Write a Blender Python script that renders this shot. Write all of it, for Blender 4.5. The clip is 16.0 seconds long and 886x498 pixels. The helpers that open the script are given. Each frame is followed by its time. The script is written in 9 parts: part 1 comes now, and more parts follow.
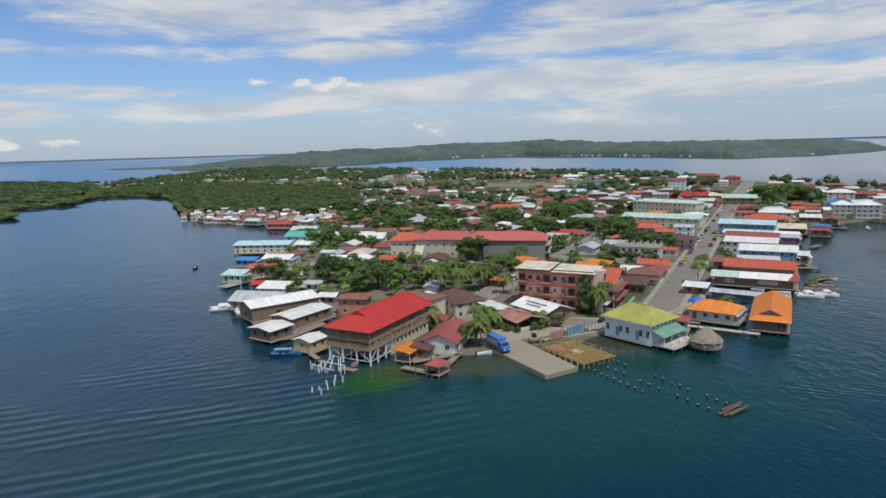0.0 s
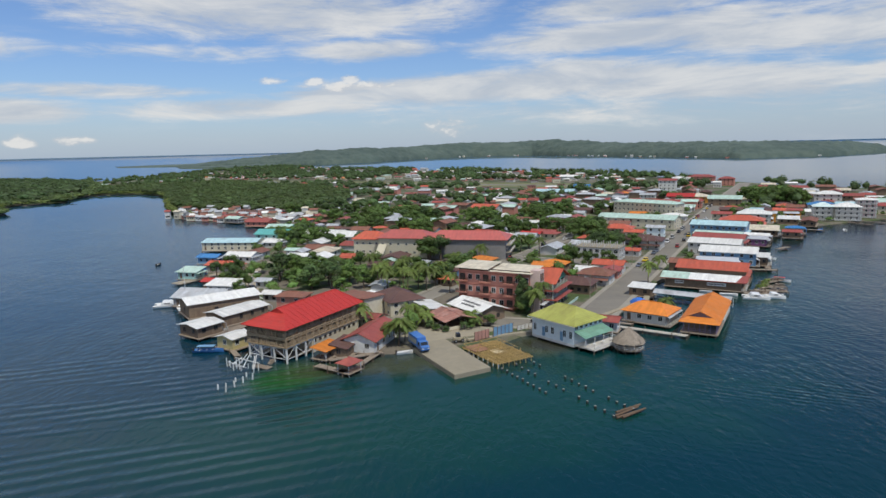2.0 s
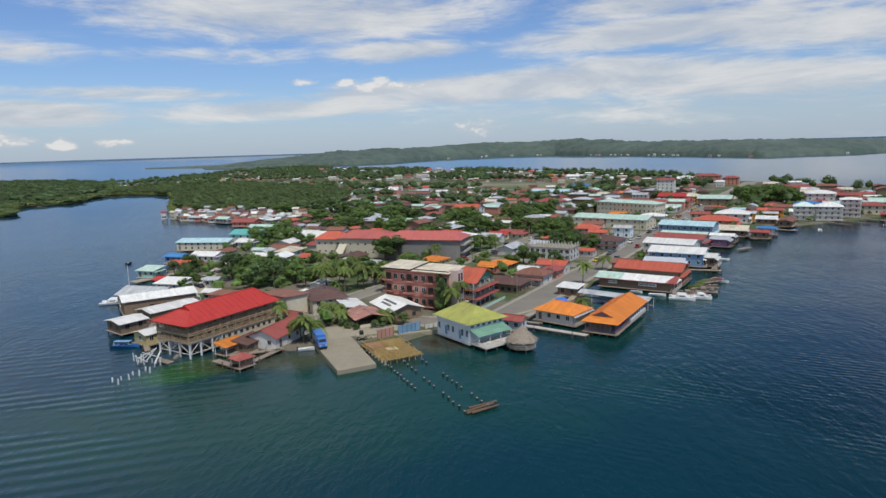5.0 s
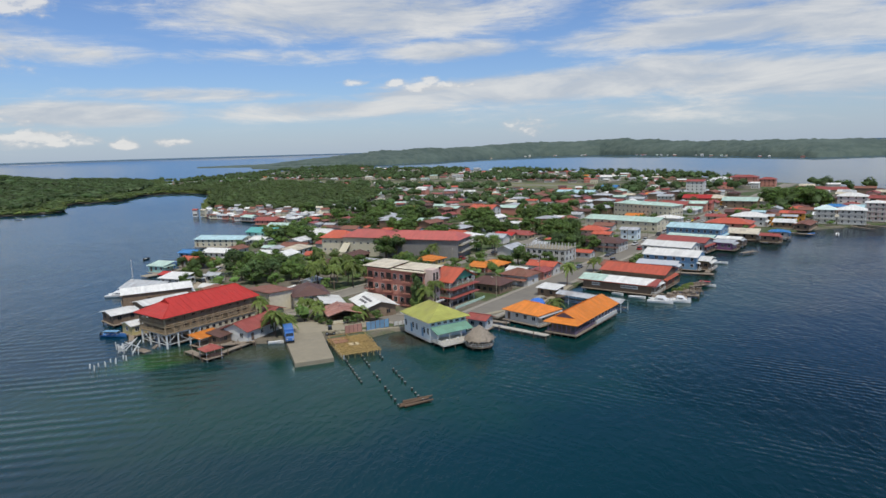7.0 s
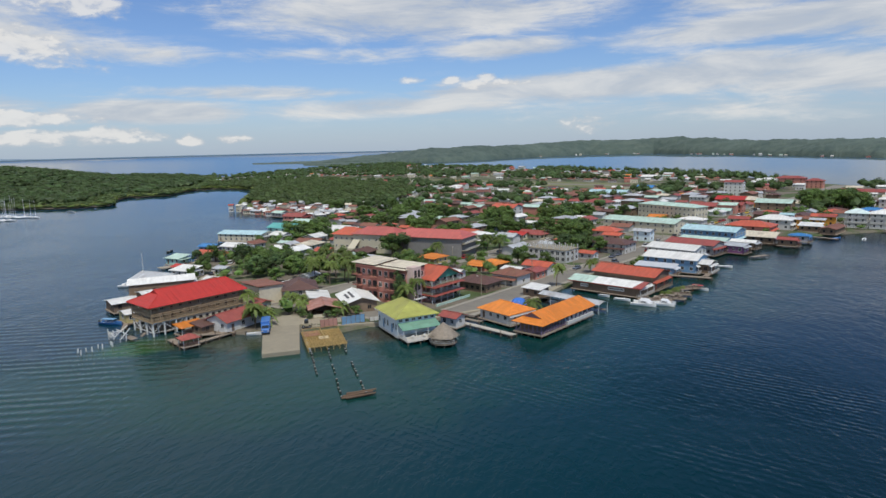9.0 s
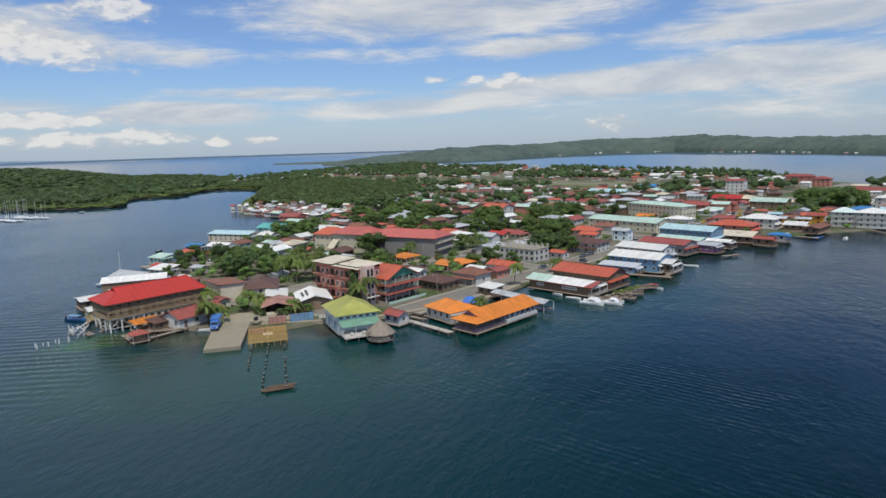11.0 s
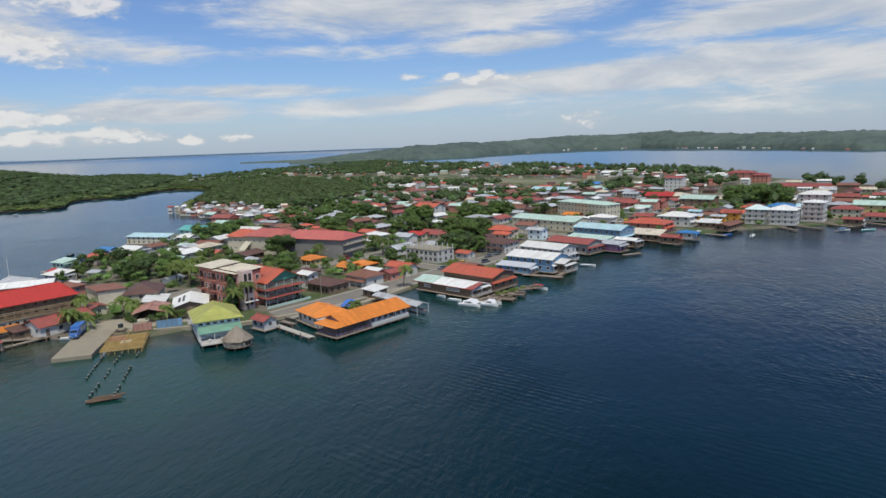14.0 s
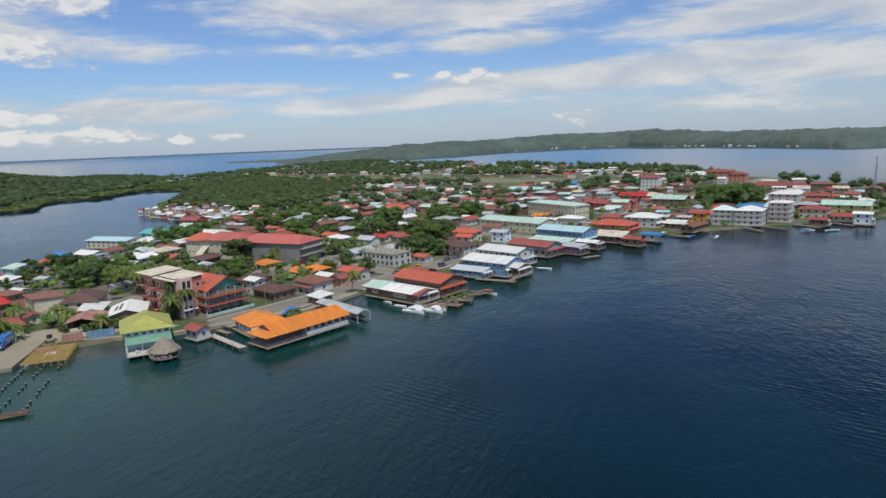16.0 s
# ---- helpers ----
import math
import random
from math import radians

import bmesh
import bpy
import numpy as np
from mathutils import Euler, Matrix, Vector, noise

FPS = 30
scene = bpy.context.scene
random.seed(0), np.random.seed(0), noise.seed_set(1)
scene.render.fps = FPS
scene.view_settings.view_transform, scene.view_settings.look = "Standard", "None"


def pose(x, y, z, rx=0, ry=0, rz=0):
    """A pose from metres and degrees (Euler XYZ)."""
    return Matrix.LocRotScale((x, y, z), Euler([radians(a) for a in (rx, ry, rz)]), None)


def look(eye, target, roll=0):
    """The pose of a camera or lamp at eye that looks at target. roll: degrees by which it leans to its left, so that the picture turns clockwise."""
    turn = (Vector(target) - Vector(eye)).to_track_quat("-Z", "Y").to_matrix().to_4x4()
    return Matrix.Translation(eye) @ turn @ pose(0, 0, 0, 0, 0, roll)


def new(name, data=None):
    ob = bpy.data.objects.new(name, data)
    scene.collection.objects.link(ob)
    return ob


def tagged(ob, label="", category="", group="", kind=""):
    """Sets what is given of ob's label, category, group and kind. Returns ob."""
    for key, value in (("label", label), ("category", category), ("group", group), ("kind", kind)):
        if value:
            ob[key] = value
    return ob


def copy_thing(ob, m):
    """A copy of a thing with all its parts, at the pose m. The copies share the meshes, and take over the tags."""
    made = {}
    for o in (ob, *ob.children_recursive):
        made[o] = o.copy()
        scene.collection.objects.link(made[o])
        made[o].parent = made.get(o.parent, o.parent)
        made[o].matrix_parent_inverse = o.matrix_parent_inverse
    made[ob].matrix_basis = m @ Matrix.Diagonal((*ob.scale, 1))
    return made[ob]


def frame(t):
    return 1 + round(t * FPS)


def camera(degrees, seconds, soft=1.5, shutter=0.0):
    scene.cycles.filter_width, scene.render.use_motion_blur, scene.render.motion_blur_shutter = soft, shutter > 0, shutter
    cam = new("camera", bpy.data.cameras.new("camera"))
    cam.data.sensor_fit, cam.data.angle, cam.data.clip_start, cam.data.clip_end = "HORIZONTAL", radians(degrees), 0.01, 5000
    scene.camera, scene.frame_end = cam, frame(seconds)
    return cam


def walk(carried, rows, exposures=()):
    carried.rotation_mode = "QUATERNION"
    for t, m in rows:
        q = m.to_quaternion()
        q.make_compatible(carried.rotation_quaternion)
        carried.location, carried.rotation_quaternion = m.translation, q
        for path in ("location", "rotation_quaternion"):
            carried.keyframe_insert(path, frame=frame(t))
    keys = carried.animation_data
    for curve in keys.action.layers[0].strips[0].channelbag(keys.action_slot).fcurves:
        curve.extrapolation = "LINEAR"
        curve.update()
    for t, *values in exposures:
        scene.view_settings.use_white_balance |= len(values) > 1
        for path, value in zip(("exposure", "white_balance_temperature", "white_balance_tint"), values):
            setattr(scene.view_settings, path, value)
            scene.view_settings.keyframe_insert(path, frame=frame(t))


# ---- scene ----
cam = camera(70.0, 16.0)
PATH = [
    (0, (-1.474, -3.2, 51.947), (-1.613, -1.23, 51.63), -1.7),
    (0.5, (3.616, -2.057, 51.589), (3.47, -0.088, 51.27), -1.3),
    (1, (9.024, -1.288, 51.256), (8.872, 0.681, 50.938), -1.4),
    (1.5, (14.797, -0.901, 50.978), (14.638, 1.067, 50.664), -1.7),
    (2, (20.862, -0.479, 50.822), (20.689, 1.489, 50.505), -1.4),
    (2.5, (26.755, -0.122, 50.689), (26.575, 1.844, 50.373), -1.5),
    (3, (32.442, 0.138, 50.567), (32.257, 2.104, 50.251), -1.6),
    (3.5, (38.008, 0.106, 50.482), (37.811, 2.071, 50.165), -1.8),
    (6, (65.847, -2.281, 50.919), (65.511, -0.335, 50.605), -1.5),
    (6.5, (71.57, -2.446, 50.939), (71.195, -0.507, 50.625), -1.5),
    (7, (77.217, -2.396, 50.945), (76.804, -0.464, 50.633), -1.7),
    (7.5, (82.838, -2.195, 51.03), (82.381, -0.274, 50.718), -1.9),
    (8, (88.488, -1.706, 51.11), (87.988, 0.204, 50.796), -1.9),
    (8.5, (94.211, -0.984, 51.175), (93.671, 0.916, 50.86), -1.6),
    (11, (123.976, 2.464, 51.402), (123.328, 4.329, 51.087), -1.8),
    (11.5, (129.949, 3.727, 51.485), (129.306, 5.594, 51.168), -2.0),
    (12, (135.719, 5.402, 51.541), (135.088, 7.273, 51.223), -2.0),
    (12.5, (141.083, 7.199, 51.578), (140.467, 9.075, 51.259), -2.0),
    (13, (146.046, 9.258, 51.678), (145.441, 11.137, 51.356), -2.0),
    (13.5, (150.557, 11.293, 51.819), (149.963, 13.175, 51.495), -2.0),
    (14, (154.677, 13.253, 51.969), (154.096, 15.138, 51.643), -2.1),
    (14.5, (158.463, 15.291, 52.165), (157.89, 17.178, 51.836), -2.0),
    (15, (161.722, 17.346, 52.45), (161.154, 19.235, 52.121), -2.2),
    (15.5, (164.982, 19.562, 52.723), (164.42, 21.453, 52.391), -2.3),
    (16, (168.368, 21.918, 52.958), (167.81, 23.81, 52.626), -2.3),
]
walk(cam, [(t, look(eye, target, roll)) for t, eye, target, roll in PATH])

EXPOSURE = -0.07
scene.view_settings.exposure = EXPOSURE
# ---- the town's grid: u runs up the main street, v across it towards the open water
AXIS = 66.4
ORIGIN = Vector((52.0, 196.0))
EU = Vector((math.cos(radians(AXIS)), math.sin(radians(AXIS))))
EV = Vector((EU.y, -EU.x))
CENTRE = Vector((75.0, 0.0))
EYE_Z = 51.5


def town(u, v):
    p = ORIGIN + EU * u + EV * v
    return p.x, p.y


def grid_uv(x, y):
    d = Vector((x, y)) - ORIGIN
    return d.dot(EU), d.dot(EV)


def far(x, y, z=0.0):
    """The lens stops seeing at 5 km: what is further off is drawn in towards it, along the line of sight."""
    d = Vector((x, y)) - CENTRE
    true = max(d.length, 1.0)
    if true <= 1400:
        return Vector((x, y, z))
    near = 1400 + 3200 * (1 - math.exp(-(true - 1400) / 3200))
    drop = 0.35 * true * true / 12.74e6
    p = CENTRE + d * (near / true)
    return Vector((p.x, p.y, EYE_Z - (EYE_Z - z + drop) * near / true))


# ---- sun and sky
SUN_EL, SUN_AZ = 61.0, 146.0   # azimuth clockwise from +y
sun_data = bpy.data.lights.new("sun", "SUN")
sun_data.energy, sun_data.angle, sun_data.color = 3.2, radians(0.6), (1.0, 0.95, 0.82)
sun = new("sun", sun_data)
s_dir = Vector((math.sin(radians(SUN_AZ)) * math.cos(radians(SUN_EL)), math.cos(radians(SUN_AZ)) * math.cos(radians(SUN_EL)), math.sin(radians(SUN_EL))))
sun.matrix_world = look(s_dir * 100, (0, 0, 0))

world = bpy.data.worlds.new("sky")
scene.world = world
world.use_nodes = True


class Nodes:
    """Short hand for node trees."""
    def __init__(self, tree):
        self.tree = tree
        tree.nodes.clear()

    def add(self, kind, **sets):
        n = self.tree.nodes.new(kind)
        for k, v in sets.items():
            setattr(n, k, v)
        return n

    def link(self, a, b):
        self.tree.links.new(a, b)

    def put(self, socket, value):
        if isinstance(value, bpy.types.NodeSocket):
            self.link(value, socket)
        else:
            socket.default_value = value

    def math(self, op, a, b=0.0, c=0.0, clamp=False):
        n = self.add("ShaderNodeMath", operation=op, use_clamp=clamp)
        for s, v in zip(n.inputs, (a, b, c)):
            self.put(s, v)
        return n.outputs[0]

    def ramp(self, fac, a, b, lo=0.0, hi=1.0, smooth=True):
        n = self.add("ShaderNodeMapRange", interpolation_type="SMOOTHSTEP" if smooth else "LINEAR")
        for s, v in zip(n.inputs[:5], (fac, a, b, lo, hi)):
            self.put(s, v)
        return n.outputs[0]

    def mix(self, fac, a, b, blend="MIX"):
        n = self.add("ShaderNodeMix", data_type="RGBA", blend_type=blend)
        self.put(n.inputs["Factor"], fac)
        self.put(n.inputs[6], a if isinstance(a, bpy.types.NodeSocket) else (*a[:3], 1))
        self.put(n.inputs[7], b if isinstance(b, bpy.types.NodeSocket) else (*b[:3], 1))
        return n.outputs[2]

    def noise(self, vec, scale, detail=4.0, rough=0.55, distort=0.0):
        n = self.add("ShaderNodeTexNoise")
        if vec is not None:
            self.link(vec, n.inputs["Vector"])
        n.inputs["Scale"].default_value, n.inputs["Detail"].default_value = scale, detail
        n.inputs["Roughness"].default_value, n.inputs["Distortion"].default_value = rough, distort
        return n.outputs["Fac"]

    def scaled(self, vec, sx, sy, sz, loc=(0, 0, 0), rot=0.0):
        n = self.add("ShaderNodeMapping")
        self.link(vec, n.inputs["Vector"])
        n.inputs["Scale"].default_value, n.inputs["Location"].default_value = (sx, sy, sz), loc
        n.inputs["Rotation"].default_value = (0, 0, rot)
        return n.outputs[0]


def build_sky():
    k = Nodes(world.node_tree)
    out, bg = k.add("ShaderNodeOutputWorld"), k.add("ShaderNodeBackground")
    k.link(bg.outputs[0], out.inputs[0])
    sky = k.add("ShaderNodeTexSky", sky_type="NISHITA", sun_disc=False)
    sky.sun_elevation, sky.sun_rotation = radians(SUN_EL), radians(SUN_AZ)
    sky.altitude, sky.air_density, sky.dust_density, sky.ozone_density = 0, 1.0, 0.6, 2.0
    tc = k.add("ShaderNodeTexCoord")
    sep = k.add("ShaderNodeSeparateXYZ")
    k.link(tc.outputs["Generated"], sep.inputs[0])
    x, y, z = sep.outputs
    az = k.math("MULTIPLY", k.math("ARCTAN2", x, y), 57.2958)
    el = k.math("MULTIPLY", k.math("ARCSINE", z), 57.2958)
    flat = k.add("ShaderNodeCombineXYZ")
    k.link(az, flat.inputs[0]), k.link(el, flat.inputs[1])
    v = flat.outputs[0]
    # long streaks of high cloud, bent by slow noise
    big = k.noise(k.scaled(v, 0.03, 0.11, 1, (3.1, 0.4, 0), 0.03), 1.0, 3.0, 0.5)
    fine = k.noise(k.scaled(v, 0.085, 0.46, 1, (0.7, 2.3, 0), 0.04), 1.0, 9.0, 0.62, 0.5)
    wisp = k.noise(k.scaled(v, 0.30, 1.35, 1, (4.7, 1.1, 0), 0.06), 1.0, 7.0, 0.68, 0.9)
    lump = k.noise(k.scaled(v, 0.55, 1.1, 1, (2.2, 0.3, 0)), 1.0, 7.0, 0.58, 0.25)

    def cloud_at(a0, e0, ha, he, slope=0.0, amount=1.0, spread=1.75):
        """A soft oval of cloud: middle, half length along the azimuth, half height, rise per degree, cover."""
        da = k.math("SUBTRACT", az, a0)
        de = k.math("SUBTRACT", k.math("MULTIPLY_ADD", da, -slope, el), e0)
        p, q = k.math("DIVIDE", da, ha), k.math("DIVIDE", de, he)
        d = k.math("SQRT", k.math("ADD", k.math("MULTIPLY", p, p), k.math("MULTIPLY", q, q)))
        return k.ramp(d, 0.3, spread, amount, 0.0)

    def most(items):
        total = items[0]
        for m in items[1:]:
            total = k.math("MAXIMUM", total, m)
        return total

    streaks = most([cloud_at(*c) for c in STREAKS])
    # beyond those the sky goes on with thin broken cloud, thicker high up on the west side
    away = k.math("MAXIMUM", k.ramp(az, 40, 62), k.ramp(az, -58, -72))
    thin = k.math("MULTIPLY", k.math("MAXIMUM", away, k.ramp(el, 13, 17)), k.math("MULTIPLY_ADD", k.ramp(az, -42, 8, 1.0, 0.0), 0.55, k.math("MULTIPLY", big, 0.2)))
    cover = k.math("MAXIMUM", k.math("MAXIMUM", streaks, thin), k.ramp(el, 12, 15, 0.09, 0.0))
    grain = k.math("MULTIPLY_ADD", k.math("ADD", wisp, -0.5), 0.75, k.math("MULTIPLY", k.math("ADD", fine, -0.5), 1.5))
    veil = k.math("MULTIPLY", k.ramp(k.math("ADD", cover, grain), 0.12, 0.86), k.ramp(cover, 0.02, 0.22))
    puff = most([cloud_at(*c, 2.1) for c in HEAPS])
    puff = k.math("MULTIPLY", k.ramp(k.math("MULTIPLY_ADD", k.math("ADD", lump, -0.5), 1.7, puff), 0.30, 0.85), k.ramp(puff, 0.03, 0.45))
    haze = k.ramp(el, -1.0, 6.0, 0.7, 0.0)
    blue = k.mix(1.0, sky.outputs[0], (SKY_TINT), "MULTIPLY")
    hazed = k.mix(haze, blue, HAZE_COL)
    shade = k.mix(k.ramp(fine, 0.35, 0.68), CLOUD_DARK, CLOUD_LIGHT)
    high = k.mix(k.math("MULTIPLY", veil, 0.9), hazed, shade)
    heap_col = k.mix(k.ramp(k.math("MULTIPLY_ADD", lump, 0.6, k.math("MULTIPLY", puff, 0.3)), 0.42, 0.66), HEAP_DARK, HEAP_LIGHT)
    k.link(k.mix(k.math("MULTIPLY", puff, 0.84), high, heap_col), bg.inputs[0])
    bg.inputs[1].default_value = SKY_STRENGTH


STREAKS = [(-19, 11.4, 15, 2.1, 0.0, 0.88), (-13, 4.9, 6, 0.75, 0.03, 0.9), (-11, 8.4, 6, 0.9, 0.02, 0.85), (-26, 8.0, 9, 0.7, 0.01, 0.4), (-33, 5.0, 9, 0.55, 0.0, 0.7),
           (1, 5.2, 18, 1.35, 0.035, 1.0), (17, 4.7, 13, 1.5, -0.03, 0.95), (-20, 3.7, 13, 0.85, 0.02, 0.75), (7, 6.5, 6, 0.8, 0.02, 0.8), (20, 3.0, 32, 1.3, 0.0, 0.5),
           (12, 9.1, 12, 1.2, 0.05, 1.0), (23, 8.1, 15, 1.3, -0.05, 0.95), (11, 11.2, 8, 1.2, 0.02, 0.9), (37, 8.2, 15, 2.4, 0.0, 0.9), (35, 11.0, 10, 1.6, 0.0, 0.8), (33, 4.8, 7, 0.8, 0.0, 0.95),
           (-41, 3.45, 7, 1.0, 0.0, 1.0), (-43, 8.1, 7, 0.9, -0.04, 0.62), (-52, 9.4, 9, 2.2, -0.06, 0.7), (-56, 4.0, 12, 0.8, 0.0, 0.6)]
HEAPS = [(-51, 8.5, 5.5, 1.3, -0.16, 0.85), (-45.3, 11.3, 3.4, 0.8, 0.0, 0.85), (-39.5, 7.7, 2.2, 0.4, 0.0, 0.5), (-51.5, 2.9, 5.5, 0.55, 0.0, 0.95), (-48.5, 1.5, 8.5, 0.55, 0.0, 0.8), (-43.4, 1.85, 2.2, 0.5, 0.0, 0.9),
         (-38.2, 1.1, 1.1, 0.36, 0.0, 0.85), (-34.8, 1.15, 1.4, 0.33, 0.0, 0.85), (-13.2, 5.5, 4.2, 0.5, 0.02, 0.6), (-12.7, 6.0, 0.8, 0.4, 0.0, 0.85), (-15.8, 5.8, 0.9, 0.35, 0.0, 0.75), (-19.4, 5.95, 1.3, 0.28, 0.0, 0.6), (-4.3, 1.7, 2.3, 0.8, 0.0, 0.6)]
SKY_STRENGTH = 0.1
SKY_TINT = (0.78, 0.94, 1.24)
HAZE_COL = (4.6, 5.5, 6.8)
HEAP_DARK, HEAP_LIGHT = (6.0, 6.2, 6.5), (8.3, 8.2, 8.0)
CLOUD_DARK, CLOUD_LIGHT = (5.1, 5.6, 6.3), (7.7, 7.7, 7.6)
build_sky()


# ---- materials
MATS = {}


def surface(name, colour, rough=0.7, spread=0.25, scale=1.2, stain=(0.18, 0.15, 0.12), stained=0.25, stain_scale=0.25, bump=0.15, bump_scale=8.0, metal=0.0, island=0.0, spec=0.4, ribs=0.0, rib_depth=0.4, sheets=0.0):
    """A weathered surface: base colour with grain, larger stains, relief, a shift from object to object, and ribs across x."""
    if name in MATS:
        return MATS[name]
    m = bpy.data.materials.new(name)
    m.use_nodes = True
    k = Nodes(m.node_tree)
    out, b = k.add("ShaderNodeOutputMaterial"), k.add("ShaderNodeBsdfPrincipled")
    k.link(b.outputs[0], out.inputs[0])
    tc, info = k.add("ShaderNodeTexCoord"), k.add("ShaderNodeObjectInfo")
    shift = k.add("ShaderNodeVectorMath", operation="ADD")
    k.link(tc.outputs["Object"], shift.inputs[0])
    rnd = k.add("ShaderNodeCombineXYZ")
    k.link(k.math("MULTIPLY", info.outputs["Random"], 90.0), rnd.inputs[0])
    k.link(k.math("MULTIPLY", info.outputs["Random"], 37.0), rnd.inputs[1])
    k.link(rnd.outputs[0], shift.inputs[1])
    v = shift.outputs[0]
    grain = k.noise(v, scale, 6.0, 0.65)
    val = k.ramp(grain, 0.25, 0.75, 1.0 - spread, 1.0 + spread, False)
    if island:
        geo = k.add("ShaderNodeNewGeometry")
        val = k.math("MULTIPLY", val, k.ramp(geo.outputs["Random Per Island"], 0, 1, 1 - island, 1 + island, False))
    val = k.math("MULTIPLY", val, k.ramp(info.outputs["Random"], 0, 1, 0.9, 1.1, False))
    if ribs:
        streak = k.noise(k.scaled(v, 1.5, 0.10, 0.10), 1.0, 5.0, 0.7)
        val = k.math("MULTIPLY", val, k.ramp(streak, 0.3, 0.7, 0.82, 1.14, False))
    if sheets:
        snap = k.add("ShaderNodeVectorMath", operation="SNAP")
        k.link(v, snap.inputs[0])
        snap.inputs[1].default_value = (0.9, 2.6, 90.0)
        wn = k.add("ShaderNodeTexWhiteNoise", noise_dimensions="3D")
        k.link(snap.outputs[0], wn.inputs["Vector"])
        val = k.math("MULTIPLY", val, k.ramp(wn.outputs["Value"], 0, 1, 1 - sheets, 1 + sheets, False))
    hsv = k.add("ShaderNodeHueSaturation")
    hsv.inputs["Color"].default_value = (*colour, 1)
    k.link(val, hsv.inputs["Value"])
    blot = k.noise(v, stain_scale, 5.0, 0.7, 0.3)
    fac = k.math("MULTIPLY", k.ramp(blot, 0.48, 0.72), stained)
    col = k.mix(fac, hsv.outputs[0], stain)
    k.link(col, b.inputs["Base Color"])
    b.inputs["Metallic"].default_value, b.inputs["Specular IOR Level"].default_value = metal, spec
    k.link(k.ramp(grain, 0.3, 0.7, max(rough - 0.1, 0.03), min(rough + 0.12, 1.0), False), b.inputs["Roughness"])
    height = k.math("MULTIPLY", k.noise(v, bump_scale, 4.0, 0.6), bump)
    if ribs:
        w = k.add("ShaderNodeTexWave", wave_type="BANDS", bands_direction="X")
        k.link(tc.outputs["Object"], w.inputs["Vector"])
        w.inputs["Scale"].default_value = 0.314 / ribs
        height = k.math("ADD", height, k.math("MULTIPLY", w.outputs["Fac"], rib_depth))
    bp = k.add("ShaderNodeBump")
    bp.inputs["Strength"].default_value, bp.inputs["Distance"].default_value = 0.6, 0.08
    k.link(height, bp.inputs["Height"])
    k.link(bp.outputs[0], b.inputs["Normal"])
    MATS[name] = m
    return m


def leaf_mat(name, colour, island=0.45):
    """Leaves: light that passes through, and a shift from clump to clump and tree to tree."""
    if name in MATS:
        return MATS[name]
    m = bpy.data.materials.new(name)
    m.use_nodes = True
    k = Nodes(m.node_tree)
    out, b = k.add("ShaderNodeOutputMaterial"), k.add("ShaderNodeBsdfPrincipled")
    info, geo, tc = k.add("ShaderNodeObjectInfo"), k.add("ShaderNodeNewGeometry"), k.add("ShaderNodeTexCoord")
    big = k.noise(geo.outputs["Position"], 0.06, 3.0, 0.6)
    val = k.math("MULTIPLY", k.ramp(geo.outputs["Random Per Island"], 0, 1, 1 - island, 1 + island, False), k.ramp(info.outputs["Random"], 0, 1, 0.75, 1.25, False))
    val = k.math("MULTIPLY", val, k.ramp(big, 0.3, 0.7, 0.75, 1.3, False))
    hsv = k.add("ShaderNodeHueSaturation")
    hsv.inputs["Color"].default_value = (*colour, 1)
    k.link(val, hsv.inputs["Value"])
    k.link(k.ramp(geo.outputs["Random Per Island"], 0, 1, 0.485, 0.515, False), hsv.inputs["Hue"])
    k.link(hsv.outputs[0], b.inputs["Base Color"])
    b.inputs["Roughness"].default_value, b.inputs["Specular IOR Level"].default_value = 0.55, 0.3
    tr, mixn = k.add("ShaderNodeBsdfTranslucent"), k.add("ShaderNodeMixShader")
    k.link(hsv.outputs[0], tr.inputs[0])
    mixn.inputs[0].default_value = 0.35
    k.link(b.outputs[0], mixn.inputs[1]), k.link(tr.outputs[0], mixn.inputs[2]), k.link(mixn.outputs[0], out.inputs[0])
    MATS[name] = m
    return m


def roof_metal(name, colour, ribs=0.45, rough=0.5, stained=0.3, stain=(0.2, 0.12, 0.08), sheets=0.10):
    return surface(name, colour, rough, 0.12, 0.6, stain, stained, 0.22, 0.06, 6.0, ribs=ribs, rib_depth=0.5, sheets=sheets)


def glass_mat():
    if "window_glass" in MATS:
        return MATS["window_glass"]
    m = bpy.data.materials.new("window_glass")
    m.use_nodes = True
    b = m.node_tree.nodes["Principled BSDF"]
    b.inputs["Base Color"].default_value = (0.025, 0.03, 0.035, 1)
    b.inputs["Roughness"].default_value, b.inputs["Specular IOR Level"].default_value = 0.08, 0.6
    MATS["window_glass"] = m
    return m


WHITE_ROOF = roof_metal("white_roof_sheet", (0.70, 0.70, 0.67), stained=0.3, stain=(0.45, 0.40, 0.35), sheets=0.04)
GREY_ROOF = roof_metal("grey_roof_sheet", (0.42, 0.44, 0.46), stained=0.4)
RED_ROOF = roof_metal("red_roof_sheet", (0.42, 0.036, 0.028), stained=0.06, sheets=0.03)
BRICK_ROOF = roof_metal("faded_red_roof_sheet", (0.31, 0.078, 0.062), stained=0.4)
RUST_ROOF = roof_metal("rusty_roof_sheet", (0.22, 0.095, 0.065), stained=0.5, rough=0.7)
BROWN_ROOF = roof_metal("brown_roof_sheet", (0.115, 0.06, 0.05), stained=0.3, rough=0.6)
ORANGE_ROOF = roof_metal("orange_roof_sheet", (0.64, 0.21, 0.035), stained=0.15, stain=(0.4, 0.1, 0.04))
